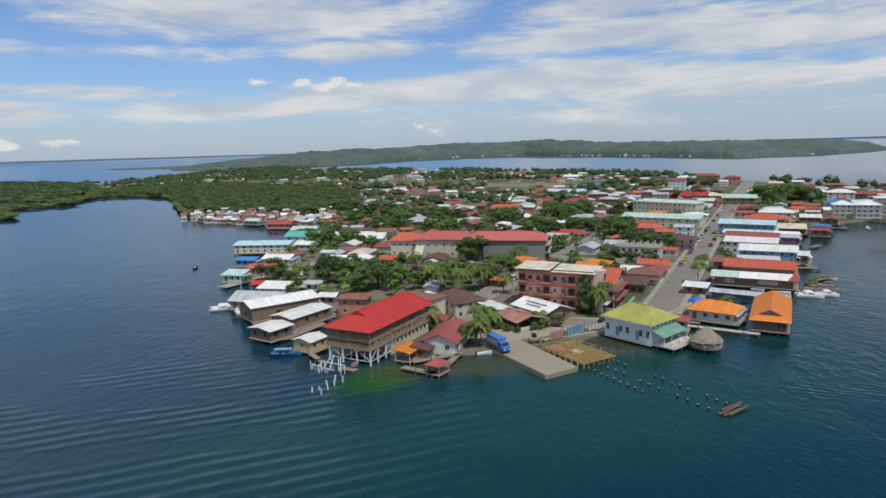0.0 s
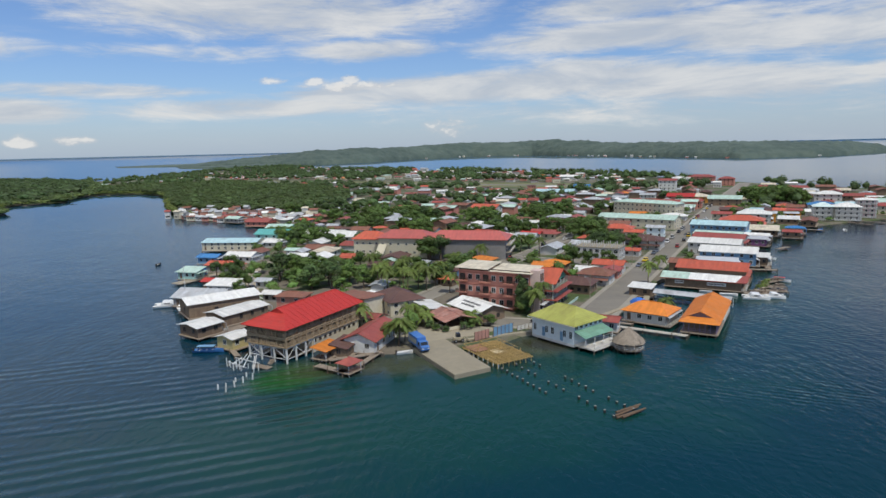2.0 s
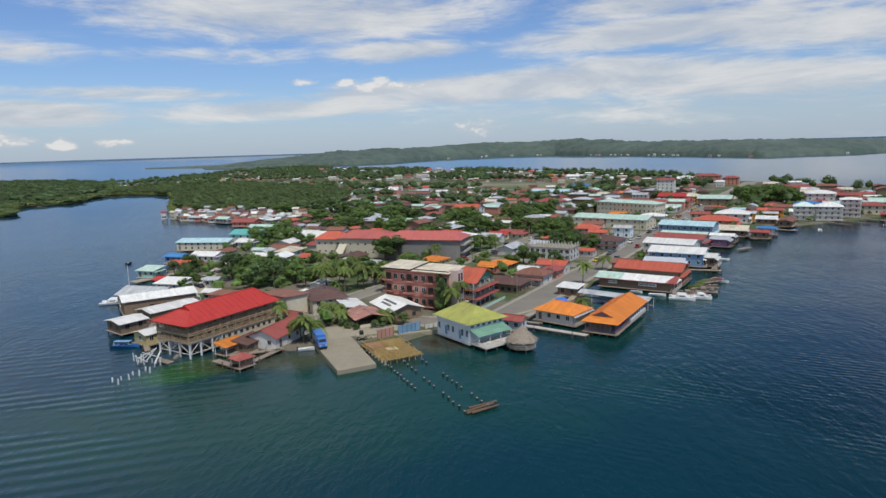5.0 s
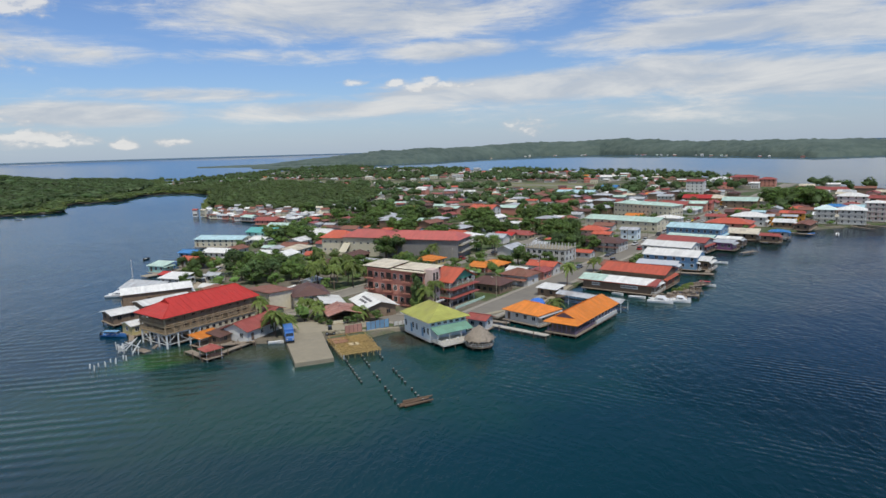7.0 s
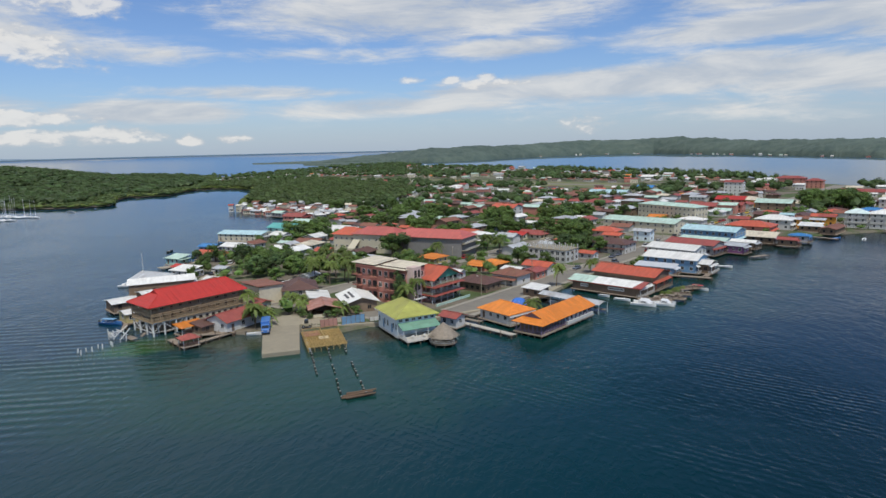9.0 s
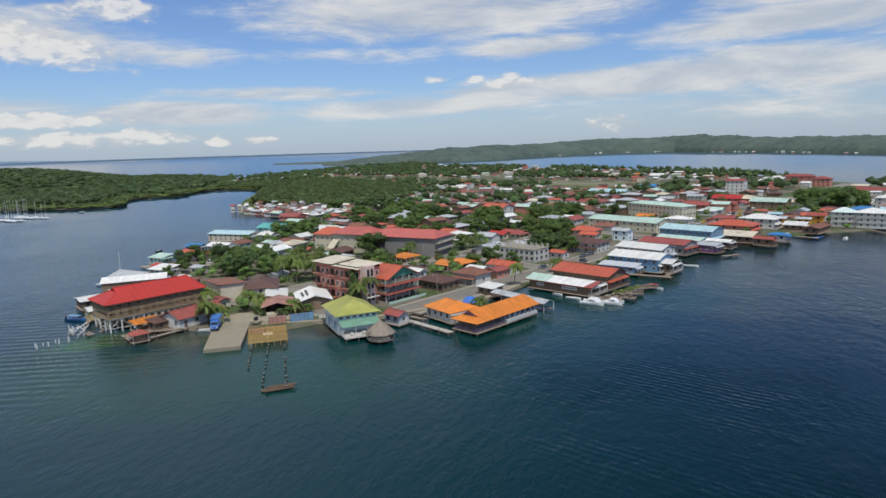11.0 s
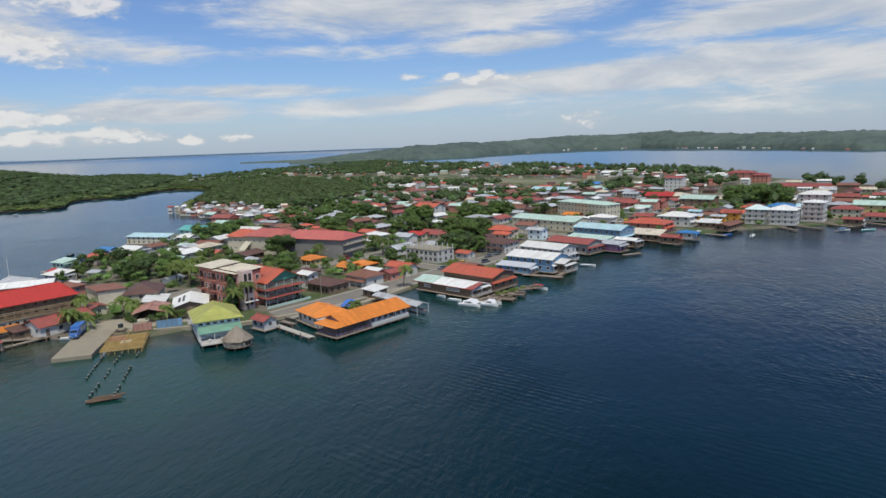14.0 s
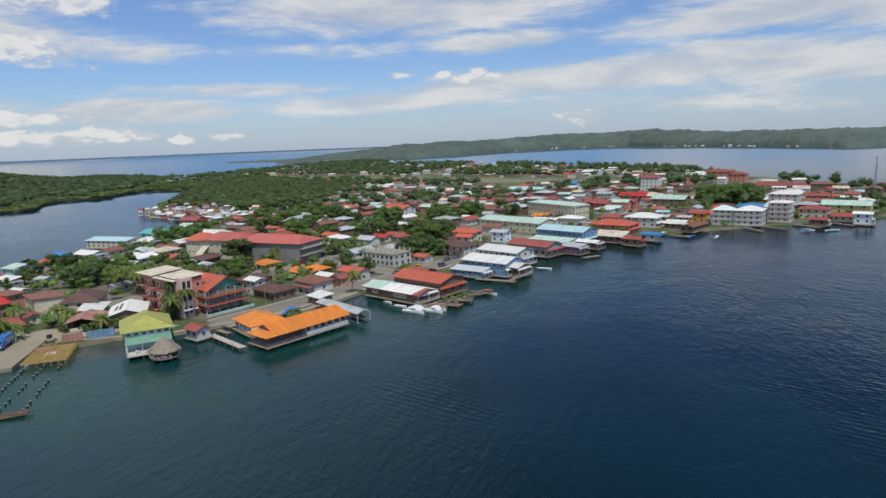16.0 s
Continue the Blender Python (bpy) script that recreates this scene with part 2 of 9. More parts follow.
CORAL_ROOF = roof_metal("coral_roof_sheet", (0.50, 0.11, 0.06), stained=0.3)
GREEN_ROOF = roof_metal("olive_green_roof_sheet", (0.36, 0.37, 0.09), stained=0.2)
CYAN_ROOF = roof_metal("pale_cyan_roof_sheet", (0.40, 0.58, 0.62), stained=0.2)
BLUE_ROOF = roof_metal("blue_roof_sheet", (0.05, 0.20, 0.45), stained=0.1)
MINT_ROOF = roof_metal("pale_green_roof_sheet", (0.45, 0.60, 0.52), stained=0.3)
CREAM_ROOF = roof_metal("cream_roof_sheet", (0.58, 0.52, 0.40), stained=0.45)
TEAL_ROOF = roof_metal("teal_roof_sheet", (0.10, 0.36, 0.34), stained=0.15)
WHITE_WALL = surface("white_wall", (0.56, 0.56, 0.54), 0.7, 0.1, 1.0, (0.4, 0.37, 0.33), 0.3)
CREAM_WALL = surface("cream_wall", (0.56, 0.52, 0.40), 0.75, 0.1, 1.0, (0.4, 0.34, 0.26), 0.3)
PINK_WALL = surface("salmon_wall", (0.50, 0.22, 0.17), 0.8, 0.12, 0.8, (0.3, 0.14, 0.1), 0.35)
BLUE_WALL = surface("blue_wall", (0.15, 0.29, 0.45), 0.7, 0.1)
PALEBLUE_WALL = surface("pale_blue_wall", (0.64, 0.73, 0.78), 0.7, 0.08, stain=(0.45, 0.5, 0.55))
AQUA_WALL = surface("aqua_wall", (0.32, 0.55, 0.52), 0.7, 0.1)
YELLOW_WALL = surface("yellow_wall", (0.50, 0.42, 0.20), 0.7, 0.12)
OCHRE_WALL = surface("orange_wall", (0.60, 0.28, 0.05), 0.7, 0.12)
PURPLE_WALL = surface("purple_wall", (0.22, 0.08, 0.22), 0.7, 0.12)
GREY_WALL = surface("grey_block_wall", (0.36, 0.35, 0.33), 0.85, 0.15)
WOOD_WALL = surface("weathered_board_wall", (0.20, 0.145, 0.10), 0.85, 0.25, ribs=0.22)
PLANK = surface("weathered_planks", (0.27, 0.22, 0.17), 0.85, 0.25, ribs=0.3)
WOOD = surface("old_timber", (0.17, 0.12, 0.085), 0.85, 0.3)
FRESH_WOOD = surface("raw_timber", (0.36, 0.27, 0.17), 0.8, 0.2)
WHITE_PAINT = surface("white_paint", (0.64, 0.64, 0.62), 0.55, 0.08)
CONCRETE = surface("concrete", (0.30, 0.265, 0.195), 0.9, 0.15, 0.5, (0.22, 0.2, 0.17), 0.45, 0.12)
DARK_IN = surface("dark_interior", (0.035, 0.032, 0.03), 0.9, 0.2)
RAIL_MAT = surface("dark_railing", (0.10, 0.06, 0.045), 0.7, 0.2)
GLASS = glass_mat()

# ---- mesh helpers
def box(bm, x0, y0, z0, x1, y1, z1):
    vs = [bm.verts.new((x, y, z)) for z in (z0, z1) for y in (y0, y1) for x in (x0, x1)]
    for f in ((0, 2, 3, 1), (4, 5, 7, 6), (0, 1, 5, 4), (2, 6, 7, 3), (0, 4, 6, 2), (1, 3, 7, 5)):
        bm.faces.new([vs[i] for i in f])
    return vs


def beam(bm, a, b, w=0.1, h=None):
    """A square bar from a to b."""
    a, b = Vector(a), Vector(b)
    d = (b - a).normalized()
    side = d.cross(Vector((0, 0, 1)))
    side = side.normalized() if side.length > 1e-3 else Vector((1, 0, 0))
    up = side.cross(d).normalized()
    s, t = side * w / 2, up * (h or w) / 2
    vs = [bm.verts.new(p + i * s + j * t) for p in (a, b) for i, j in ((-1, -1), (1, -1), (1, 1), (-1, 1))]
    for f in ((3, 2, 1, 0), (4, 5, 6, 7), (0, 1, 5, 4), (1, 2, 6, 5), (2, 3, 7, 6), (3, 0, 4, 7)):
        bm.faces.new([vs[i] for i in f])


def pipe(bm, a, b, r0, r1=None, n=7):
    """A tapered round bar from a to b, closed."""
    a, b, r1 = Vector(a), Vector(b), r0 if r1 is None else r1
    d = (b - a).normalized()
    side = d.cross(Vector((0, 0, 1)))
    side = side.normalized() if side.length > 1e-3 else Vector((1, 0, 0))
    up = side.cross(d).normalized()
    rings = [[bm.verts.new(p + (side * math.cos(i * math.tau / n) + up * math.sin(i * math.tau / n)) * r) for i in range(n)] for p, r in ((a, r0), (b, r1))]
    for i in range(n):
        j = (i + 1) % n
        bm.faces.new((rings[0][i], rings[0][j], rings[1][j], rings[1][i]))
    bm.faces.new(rings[0][::-1]), bm.faces.new(rings[1])


def mesh_of(name, bm, material):
    bmesh.ops.recalc_face_normals(bm, faces=bm.faces)
    me = bpy.data.meshes.new(name)
    bm.to_mesh(me)
    bm.free()
    me.materials.append(material)
    return me


def part(name, bm, material, parent, label="", at=None):
    """Links a bmesh, or a mesh that is shared, as one object under a thing."""
    me = bm if isinstance(bm, bpy.types.Mesh) else mesh_of(name, bm, material)
    ob = new(name, me)
    ob.parent = parent
    if at is not None:
        ob.matrix_basis = at
    return tagged(ob, label)


def thing(name, x, y, z, turn, label, category, group="", kind=""):
    ob = new(name)
    ob.matrix_basis = pose(x, y, z, 0, 0, turn)
    ob.empty_display_size = 0.5
    return tagged(ob, label, category, group, kind)


def solo(name, bm, material, label, category, kind="", group="", at=None):
    ob = new(name, mesh_of(name, bm, material))
    if at is not None:
        ob.matrix_basis = at
    return tagged(ob, label, category, group, kind)


def slab_from(bm, top, faces, thick):
    """A sheet of that thickness below the given top points."""
    up = [bm.verts.new(p) for p in top]
    dn = [bm.verts.new((p[0], p[1], p[2] - thick)) for p in top]
    edges = {}
    for f in faces:
        bm.faces.new([up[i] for i in f])
        bm.faces.new([dn[i] for i in reversed(f)])
        for i, j in zip(f, f[1:] + f[:1]):
            edges[(i, j)] = True
    for i, j in edges:
        if (j, i) not in edges:
            bm.faces.new((up[i], dn[i], dn[j], up[j]))


def seam_parts(owner, lines, material):
    """Raised ribs of a sheet roof, each between two points; ribs of one length share a mesh."""
    for a, b in lines:
        a, b = Vector(a), Vector(b)
        d = b - a
        k = ("seam", round(d.length, 1), material.name)
        if k not in SHARED:
            bm = bmesh.new()
            box(bm, 0, -0.02, -0.02, d.length, 0.02, 0.02)
            SHARED[k] = mesh_of("roof_seam", bm, material)
        part("roof_seam", SHARED[k], None, owner, "", Matrix.Translation(a) @ d.to_track_quat("X", "Z").to_matrix().to_4x4())


def roof_bm(kind, L, W, z, rise, over=0.6, thick=0.12, seams=0.0, hip=1.0):
    """A roof over a plan L along x and W along y, with its eaves at z. gable, hip, shed or flat; seams: metres between raised ribs."""
    bm = bmesh.new()
    a, b = L / 2 + over, W / 2 + over
    if kind == "gable":
        top = [(-a, -b, z), (a, -b, z), (a, b, z), (-a, b, z), (-a, 0, z + rise), (a, 0, z + rise)]
        slab_from(bm, top, [[0, 1, 5, 4], [2, 3, 4, 5]], thick)
    elif kind == "hip":
        r = max(a - b * hip, 0.05)
        top = [(-a, -b, z), (a, -b, z), (a, b, z), (-a, b, z), (-r, 0, z + rise), (r, 0, z + rise)]
        slab_from(bm, top, [[0, 1, 5, 4], [2, 3, 4, 5], [1, 2, 5], [3, 0, 4]], thick)
    elif kind == "shed":
        top = [(-a, -b, z), (a, -b, z), (a, b, z + rise), (-a, b, z + rise)]
        slab_from(bm, top, [[0, 1, 2, 3]], thick)
    else:
        box(bm, -a, -b, z - thick, a, b, z)
    if kind in ("gable", "hip"):
        cap = a if kind == "gable" else r
        beam(bm, (-cap, 0, z + rise + 0.03), (cap, 0, z + rise + 0.03), 0.35, 0.08)
    return bm


SHARED = {}


def window_meshes(w, h, frame_mat, key):
    k = ("win", round(w, 2), round(h, 2), key)
    if k not in SHARED:
        bm = bmesh.new()
        t = 0.09
        box(bm, -w / 2 - t, -0.05, -h / 2 - t, -w / 2, 0.06, h / 2 + t), box(bm, w / 2, -0.05, -h / 2 - t, w / 2 + t, 0.06, h / 2 + t)
        box(bm, -w / 2, -0.05, h / 2, w / 2, 0.06, h / 2 + t), box(bm, -w / 2, -0.05, -h / 2 - t, w / 2, 0.10, -h / 2)
        box(bm, -0.03, -0.05, -h / 2, 0.03, 0.04, h / 2)
        f = mesh_of("window_frame", bm, frame_mat)
        bm = bmesh.new()
        box(bm, -w / 2, -0.05, -h / 2, w / 2, 0.012, h / 2)
        SHARED[k] = (f, mesh_of("pane", bm, GLASS))
    return SHARED[k]


def side_pose(side, L, W, s, z):
    """A pose on a wall of a plan L by W, s metres along it; y points outwards."""
    if side == "s":
        return pose(s, -W / 2, z, 0, 0, 180)
    if side == "n":
        return pose(s, W / 2, z)
    if side == "e":
        return pose(L / 2, s, z, 0, 0, -90)
    return pose(-L / 2, s, z, 0, 0, 90)


FOOT = []   # plans of what stands: x, y, turn, L, W


def put_windows(owner, L, W, side, z, count, w=1.1, h=1.2, frame_mat=None, skip=(), label="", plain=False):
    run = L if side in "sn" else W
    f, p = window_meshes(w, h, frame_mat or WHITE_PAINT, (frame_mat or WHITE_PAINT).name)
    for i in range(count):
        if i in skip:
            continue
        s = -run / 2 + run * (i + 0.5) / count
        if plain:
            part("window", p, None, owner, "", side_pose(side, L, W, s, z))
            continue
        fr = part("window_frame", f, None, owner, label, side_pose(side, L, W, s, z))
        part("pane", p, None, fr)


def put_door(owner, L, W, side, s, z0, material, w=1.0, h=2.05):
    k = ("door", w, h, material.name)
    if k not in SHARED:
        bm = bmesh.new()
        box(bm, -w / 2, -0.04, 0, w / 2, 0.05, h)
        box(bm, -w / 2 + 0.15, 0.05, 0.2, w / 2 - 0.15, 0.065, h * 0.45), box(bm, -w / 2 + 0.15, 0.05, h * 0.52, w / 2 - 0.15, 0.065, h - 0.2)
        SHARED[k] = mesh_of("door", bm, material)
    return part("door", SHARED[k], None, owner, "", side_pose(side, L, W, s, z0))


def stilts(owner, L, W, z0, z1, nx, ny, r=0.14, material=None):
    k = ("stilt", round(z0, 2), round(z1, 2), r, (material or WOOD).name)
    if k not in SHARED:
        bm = bmesh.new()
        pipe(bm, (0, 0, z0), (0, 0, z1), r, r, 6)
        SHARED[k] = mesh_of("stilt", bm, material or WOOD)
    for i in range(nx):
        for j in range(ny):
            if 0 < i < nx - 1 and 0 < j < ny - 1:
                continue
            x = -L / 2 + L * i / max(nx - 1, 1)
            y = -W / 2 + W * j / max(ny - 1, 1)
            part("stilt", SHARED[k], None, owner, "", pose(x, y, 0))


def railing(bm, pts, z, h=1.0, step=1.2, w=0.06):
    for a, b in zip(pts, pts[1:]):
        a, b = Vector((*a, z)), Vector((*b, z))
        n = max(int((b - a).length / step), 1)
        for i in range(n + 1):
            p = a.lerp(b, i / n)
            beam(bm, p, p + Vector((0, 0, h)), w)
        for q in (h, h * 0.5):
            beam(bm, a + Vector((0, 0, q)), b + Vector((0, 0, q)), w)


def house(x, y, turn, L, W, h, roof, roof_mat, wall_mat, rise=1.6, base=0.8, over=0.6, storeys=1, name="house", label="house", category="house", group="", over_water=False, wins=(3, 2), porch="", seams=0.0, sides="sewn", door_mat=None, trim=None, hip=1.0, plain=False):
    """A plain house: walls, roof, windows and a door, on the ground or on stilts. x along L, y along W; h: from its floor to the eaves."""
    t = thing(name, x, y, base, turn, label, category, group)
    FOOT.append((x, y, turn, L, W))
    bm = bmesh.new()
    box(bm, -L / 2, -W / 2, -0.3, L / 2, W / 2, h - 0.02)
    if roof == "gable":
        for s in (-1, 1):
            vs = [bm.verts.new(p) for p in ((s * L / 2, -W / 2, h - 0.02), (s * L / 2, W / 2, h - 0.02), (s * L / 2, 0, h + rise * W / (W + 2 * over) - 0.12))]
            wv = [bm.verts.new((v.co.x - s * 0.2, v.co.y, v.co.z)) for v in vs]
            bm.faces.new(vs), bm.faces.new(wv[::-1])
            for i in range(3):
                bm.faces.new((vs[i], wv[i], wv[(i + 1) % 3], vs[(i + 1) % 3]))
    part("wall", bm, wall_mat, t)
    part("roof", roof_bm(roof, L, W, h, rise, over, seams=seams, hip=hip), roof_mat, t)
    fl = h / storeys
    for s in range(storeys):
        zc = fl * s + min(1.55, fl * 0.55)
        for side in sides:
            n = wins[0] if side in "sn" else wins[1]
            trim = trim or (WOOD if wall_mat in (WOOD_WALL, GREY_WALL) else None)
            if n:
                put_windows(t, L, W, side, zc, n, 1.1, 1.2, trim, skip=(0,) if s == 0 and side == "s" and n > 2 and not plain else (), plain=plain)
    if wins[0] > 2 and "s" in sides and not plain:
        put_door(t, L, W, "s", -L / 2 + L * 0.5 / wins[0], 0.02, door_mat or WOOD)
    if over_water:
        out = 1.5 if L > 7 else 0.8
        bm = bmesh.new()
        box(bm, -L / 2 - 0.5, -W / 2 - 0.9, -0.45, L / 2 + out, W / 2 + 0.5, -0.25)
        part("deck", bm, PLANK, t, "weathered plank deck")
        stilts(t, L, W, -base - 1.2, -0.4, max(int(L / 4.5), 2) + 1, max(int(W / 5), 2) + 1)
        if L > 7:
            bm = bmesh.new()
            railing(bm, ((L / 2 + 0.1, -W / 2 - 0.8), (L / 2 + out - 0.1, -W / 2 - 0.8), (L / 2 + out - 0.1, W / 2 + 0.4), (L / 2 + 0.1, W / 2 + 0.4)), -0.25, 0.95, 0.6, 0.08)
            part("railing", bm, WOOD if int(x) % 2 else WHITE_PAINT, t)
            bm = bmesh.new()
            slab_from(bm, [(L / 2 + 0.02, -W / 2 - 0.6, min(h, 2.9) - 0.1), (L / 2 + out - 0.2, -W / 2 - 0.6, min(h, 2.9) - 0.55), (L / 2 + out - 0.2, W / 2 + 0.4, min(h, 2.9) - 0.55), (L / 2 + 0.02, W / 2 + 0.4, min(h, 2.9) - 0.1)], [[0, 1, 2, 3]], 0.08)
            for yy in (-W / 2 - 0.5, 0, W / 2 + 0.3):
                beam(bm, (L / 2 + out - 0.3, yy, -0.25), (L / 2 + out - 0.3, yy, min(h, 2.9) - 0.58), 0.12)
            part("veranda", bm, roof_mat if int(y) % 3 else GREY_ROOF, t)
    if porch:
        d = 2.2
        bm = bmesh.new()
        slab_from(bm, [(-L / 2, -W / 2 - d, 2.3), (L / 2, -W / 2 - d, 2.3), (L / 2, -W / 2, 2.75), (-L / 2, -W / 2, 2.75)], [[0, 1, 2, 3]], 0.08)
        part("porch_roof", bm, roof_mat, t)
        for i in range(4):
            px = -L / 2 + 0.15 + (L - 0.3) * i / 3
            bm = bmesh.new()
            box(bm, px - 0.07, -W / 2 - d + 0.1, 0, px + 0.07, -W / 2 - d + 0.24, 2.25)
            part("porch_post", bm, WHITE_PAINT, t)
    return t

# ---- water
def water_mat():
    m = bpy.data.materials.new("sea_water")
    m.use_nodes = True
    k = Nodes(m.node_tree)
    out, b = k.add("ShaderNodeOutputMaterial"), k.add("ShaderNodeBsdfPrincipled")
    k.link(b.outputs[0], out.inputs[0])
    geo = k.add("ShaderNodeNewGeometry")
    pos = geo.outputs["Position"]
    # shallows: sand and green shoals show through near the ramp and the stilts
    def shoal(x, y, rx, ry, turn):
        mp = k.add("ShaderNodeMapping", vector_type="TEXTURE")
        k.link(pos, mp.inputs["Vector"])
        mp.inputs["Location"].default_value, mp.inputs["Scale"].default_value = (x, y, 0), (rx, ry, 1)
        mp.inputs["Rotation"].default_value = (0, 0, radians(turn))
        flat = k.add("ShaderNodeVectorMath", operation="MULTIPLY")
        k.link(mp.outputs[0], flat.inputs[0])
        flat.inputs[1].default_value = (1, 1, 0)
        ln = k.add("ShaderNodeVectorMath", operation="LENGTH")
        k.link(flat.outputs[0], ln.inputs[0])
        warp = k.math("MULTIPLY_ADD", k.noise(pos, 0.05, 4.0, 0.6), 0.9, k.math("ADD", ln.outputs["Value"], -0.45))
        return k.ramp(warp, 0.25, 1.05, 1.0, 0.0)
    green = k.math("MAXIMUM", shoal(-27, 133, 16, 11, 40), k.math("MAXIMUM", k.math("MULTIPLY", shoal(12, 118, 95, 38, 18), 0.32), k.math("MULTIPLY", shoal(120, 232, 170, 42, 58), 0.2)))
    sand = k.math("MAXIMUM", shoal(-6, 142, 30, 11, 12), shoal(30, 158, 15, 10, 30))
    swell = k.noise(pos, 0.012, 4.0, 0.6)
    sep = k.add("ShaderNodeSeparateXYZ")
    k.link(pos, sep.inputs[0])
    blur = k.math("MULTIPLY_ADD", swell, 60.0, k.math("ADD", sep.outputs[0], -30.0))
    deep = k.mix(k.ramp(blur, -50, 25), DEEP_LIT_WEST, DEEP_MID)
    deep = k.mix(k.ramp(blur, 50, 170), deep, DEEP_DIM_EAST)
    deep = k.mix(k.math("MULTIPLY", k.ramp(blur, -70, -190), k.ramp(sep.outputs[1], 150, 260)), deep, DEEP_INLET)
    deep = k.mix(k.ramp(swell, 0.3, 0.7, 0.0, 0.35), deep, DEEP_LIT_WEST)
    col = k.mix(green, deep, SHOAL_GREEN)
    col = k.mix(k.math("MULTIPLY", sand, 0.55), col, SHOAL_SAND)
    # dark olive-brown patches beside the seawall and off the cottage
    dark_patch = k.math("MAXIMUM", shoal(33, 158, 9, 5, -25), k.math("MULTIPLY", shoal(-20, 138, 12, 5, 20), 0.4))
    col = k.mix(k.math("MULTIPLY", dark_patch, 0.85), col, PATCH_BROWN)
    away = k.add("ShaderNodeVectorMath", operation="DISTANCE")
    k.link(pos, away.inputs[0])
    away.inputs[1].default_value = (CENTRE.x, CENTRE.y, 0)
    # with distance a paler blue is painted in for haze and sky light
    col = k.mix(k.ramp(away.outputs["Value"], 550, 1100), col, FAR_SKY_TINT)
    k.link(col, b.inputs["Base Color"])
    b.inputs["IOR"].default_value = 1.333
    # wind ripples at two sizes and the long crests of a wake
    r1 = k.noise(k.scaled(pos, 0.55, 0.28, 1, (0, 0, 0), 0.5), 1.0, 4.0, 0.6, 0.3)
    r2 = k.noise(k.scaled(pos, 0.16, 0.07, 1, (0, 0, 0), 0.45), 1.0, 4.0, 0.6, 0.2)
    rip = k.add("ShaderNodeTexWave", wave_type="BANDS", bands_direction="Y")
    k.link(k.scaled(pos, 0.10, 0.10, 1, (0, 0, 0), 0.38), rip.inputs["Vector"])
    rip.inputs["Scale"].default_value, rip.inputs["Distortion"].default_value, rip.inputs["Detail"].default_value = 1.7, 3.0, 2.0
    trains = k.ramp(k.noise(k.scaled(pos, 0.022, 0.035, 1, (0, 0, 0), 0.38), 1.0, 3.0, 0.6), 0.42, 0.66)
    r3 = k.math("MULTIPLY", k.math("MULTIPLY", rip.outputs["Fac"], trains), k.ramp(sep.outputs[0], 20, 90))
    wv = k.add("ShaderNodeTexWave", wave_type="BANDS", bands_direction="Y")
    k.link(k.scaled(pos, 0.10, 0.10, 1, (0, 0, 0), -0.42), wv.inputs["Vector"])
    wv.inputs["Scale"].default_value, wv.inputs["Distortion"].default_value, wv.inputs["Detail"].default_value = 0.85, 1.6, 2.0
    wv.inputs["Detail Scale"].default_value = 0.6
    wake = k.math("MULTIPLY", k.math("MULTIPLY", k.ramp(sep.outputs[0], 10, -30), k.ramp(sep.outputs[1], 165, 110)), k.ramp(k.noise(k.scaled(pos, 0.012, 0.05, 1, (0, 0, 0), -0.42), 1.0, 3.0, 0.6), 0.40, 0.56))
    gust = k.ramp(k.noise(pos, 0.008, 3.0, 0.6), 0.35, 0.65, 0.5, 1.2)
    out_at = k.add("ShaderNodeVectorMath", operation="DISTANCE")
    k.link(pos, out_at.inputs[0])
    out_at.inputs[1].default_value = (CENTRE.x, CENTRE.y, 0)
    calm = k.ramp(out_at.outputs["Value"], 120, 1000, 1.0, 0.03)
    k.link(k.ramp(out_at.outputs["Value"], 250, 800, 0.37, 0.36), b.inputs["Specular IOR Level"])
    # the open sea is rougher than the sheltered bay
    open_sea = k.math("MULTIPLY", k.ramp(sep.outputs[0], -350, -900), k.ramp(out_at.outputs["Value"], 500, 1500))
    k.link(k.math("MULTIPLY_ADD", k.ramp(out_at.outputs["Value"], 300, 900), -0.07, 0.13), b.inputs["Roughness"])
    gust = k.math("MULTIPLY", gust, calm)
    height = k.math("ADD", k.math("MULTIPLY", k.math("ADD", k.math("MULTIPLY_ADD", r3, 0.16, k.math("MULTIPLY", r1, 0.75)), k.math("MULTIPLY", r2, 0.85)), gust), k.math("MULTIPLY", k.math("MULTIPLY", wv.outputs["Fac"], wake), 0.6))
    bp = k.add("ShaderNodeBump")
    bp.inputs["Strength"].default_value, bp.inputs["Distance"].default_value = 0.65, 0.45
    # far out only the near flanks of the waves are seen: the mean slope leans that way
    inward = k.add("ShaderNodeVectorMath", operation="SUBTRACT")
    inward.inputs[0].default_value = (CENTRE.x, CENTRE.y, 0)
    k.link(pos, inward.inputs[1])
    unit = k.add("ShaderNodeVectorMath", operation="NORMALIZE")
    k.link(inward.outputs[0], unit.inputs[0])
    slope = k.add("ShaderNodeVectorMath", operation="SCALE")
    k.link(unit.outputs[0], slope.inputs[0])
    k.link(k.math("MULTIPLY", k.ramp(out_at.outputs["Value"], 220, 800), k.math("MULTIPLY_ADD", open_sea, 0.012, 0.048)), slope.inputs["Scale"])
    lean = k.add("ShaderNodeVectorMath", operation="ADD")
    k.link(bp.outputs[0], lean.inputs[0]), k.link(slope.outputs[0], lean.inputs[1])
    k.link(height, bp.inputs["Height"]), k.link(lean.outputs[0], b.inputs["Normal"])
    return m


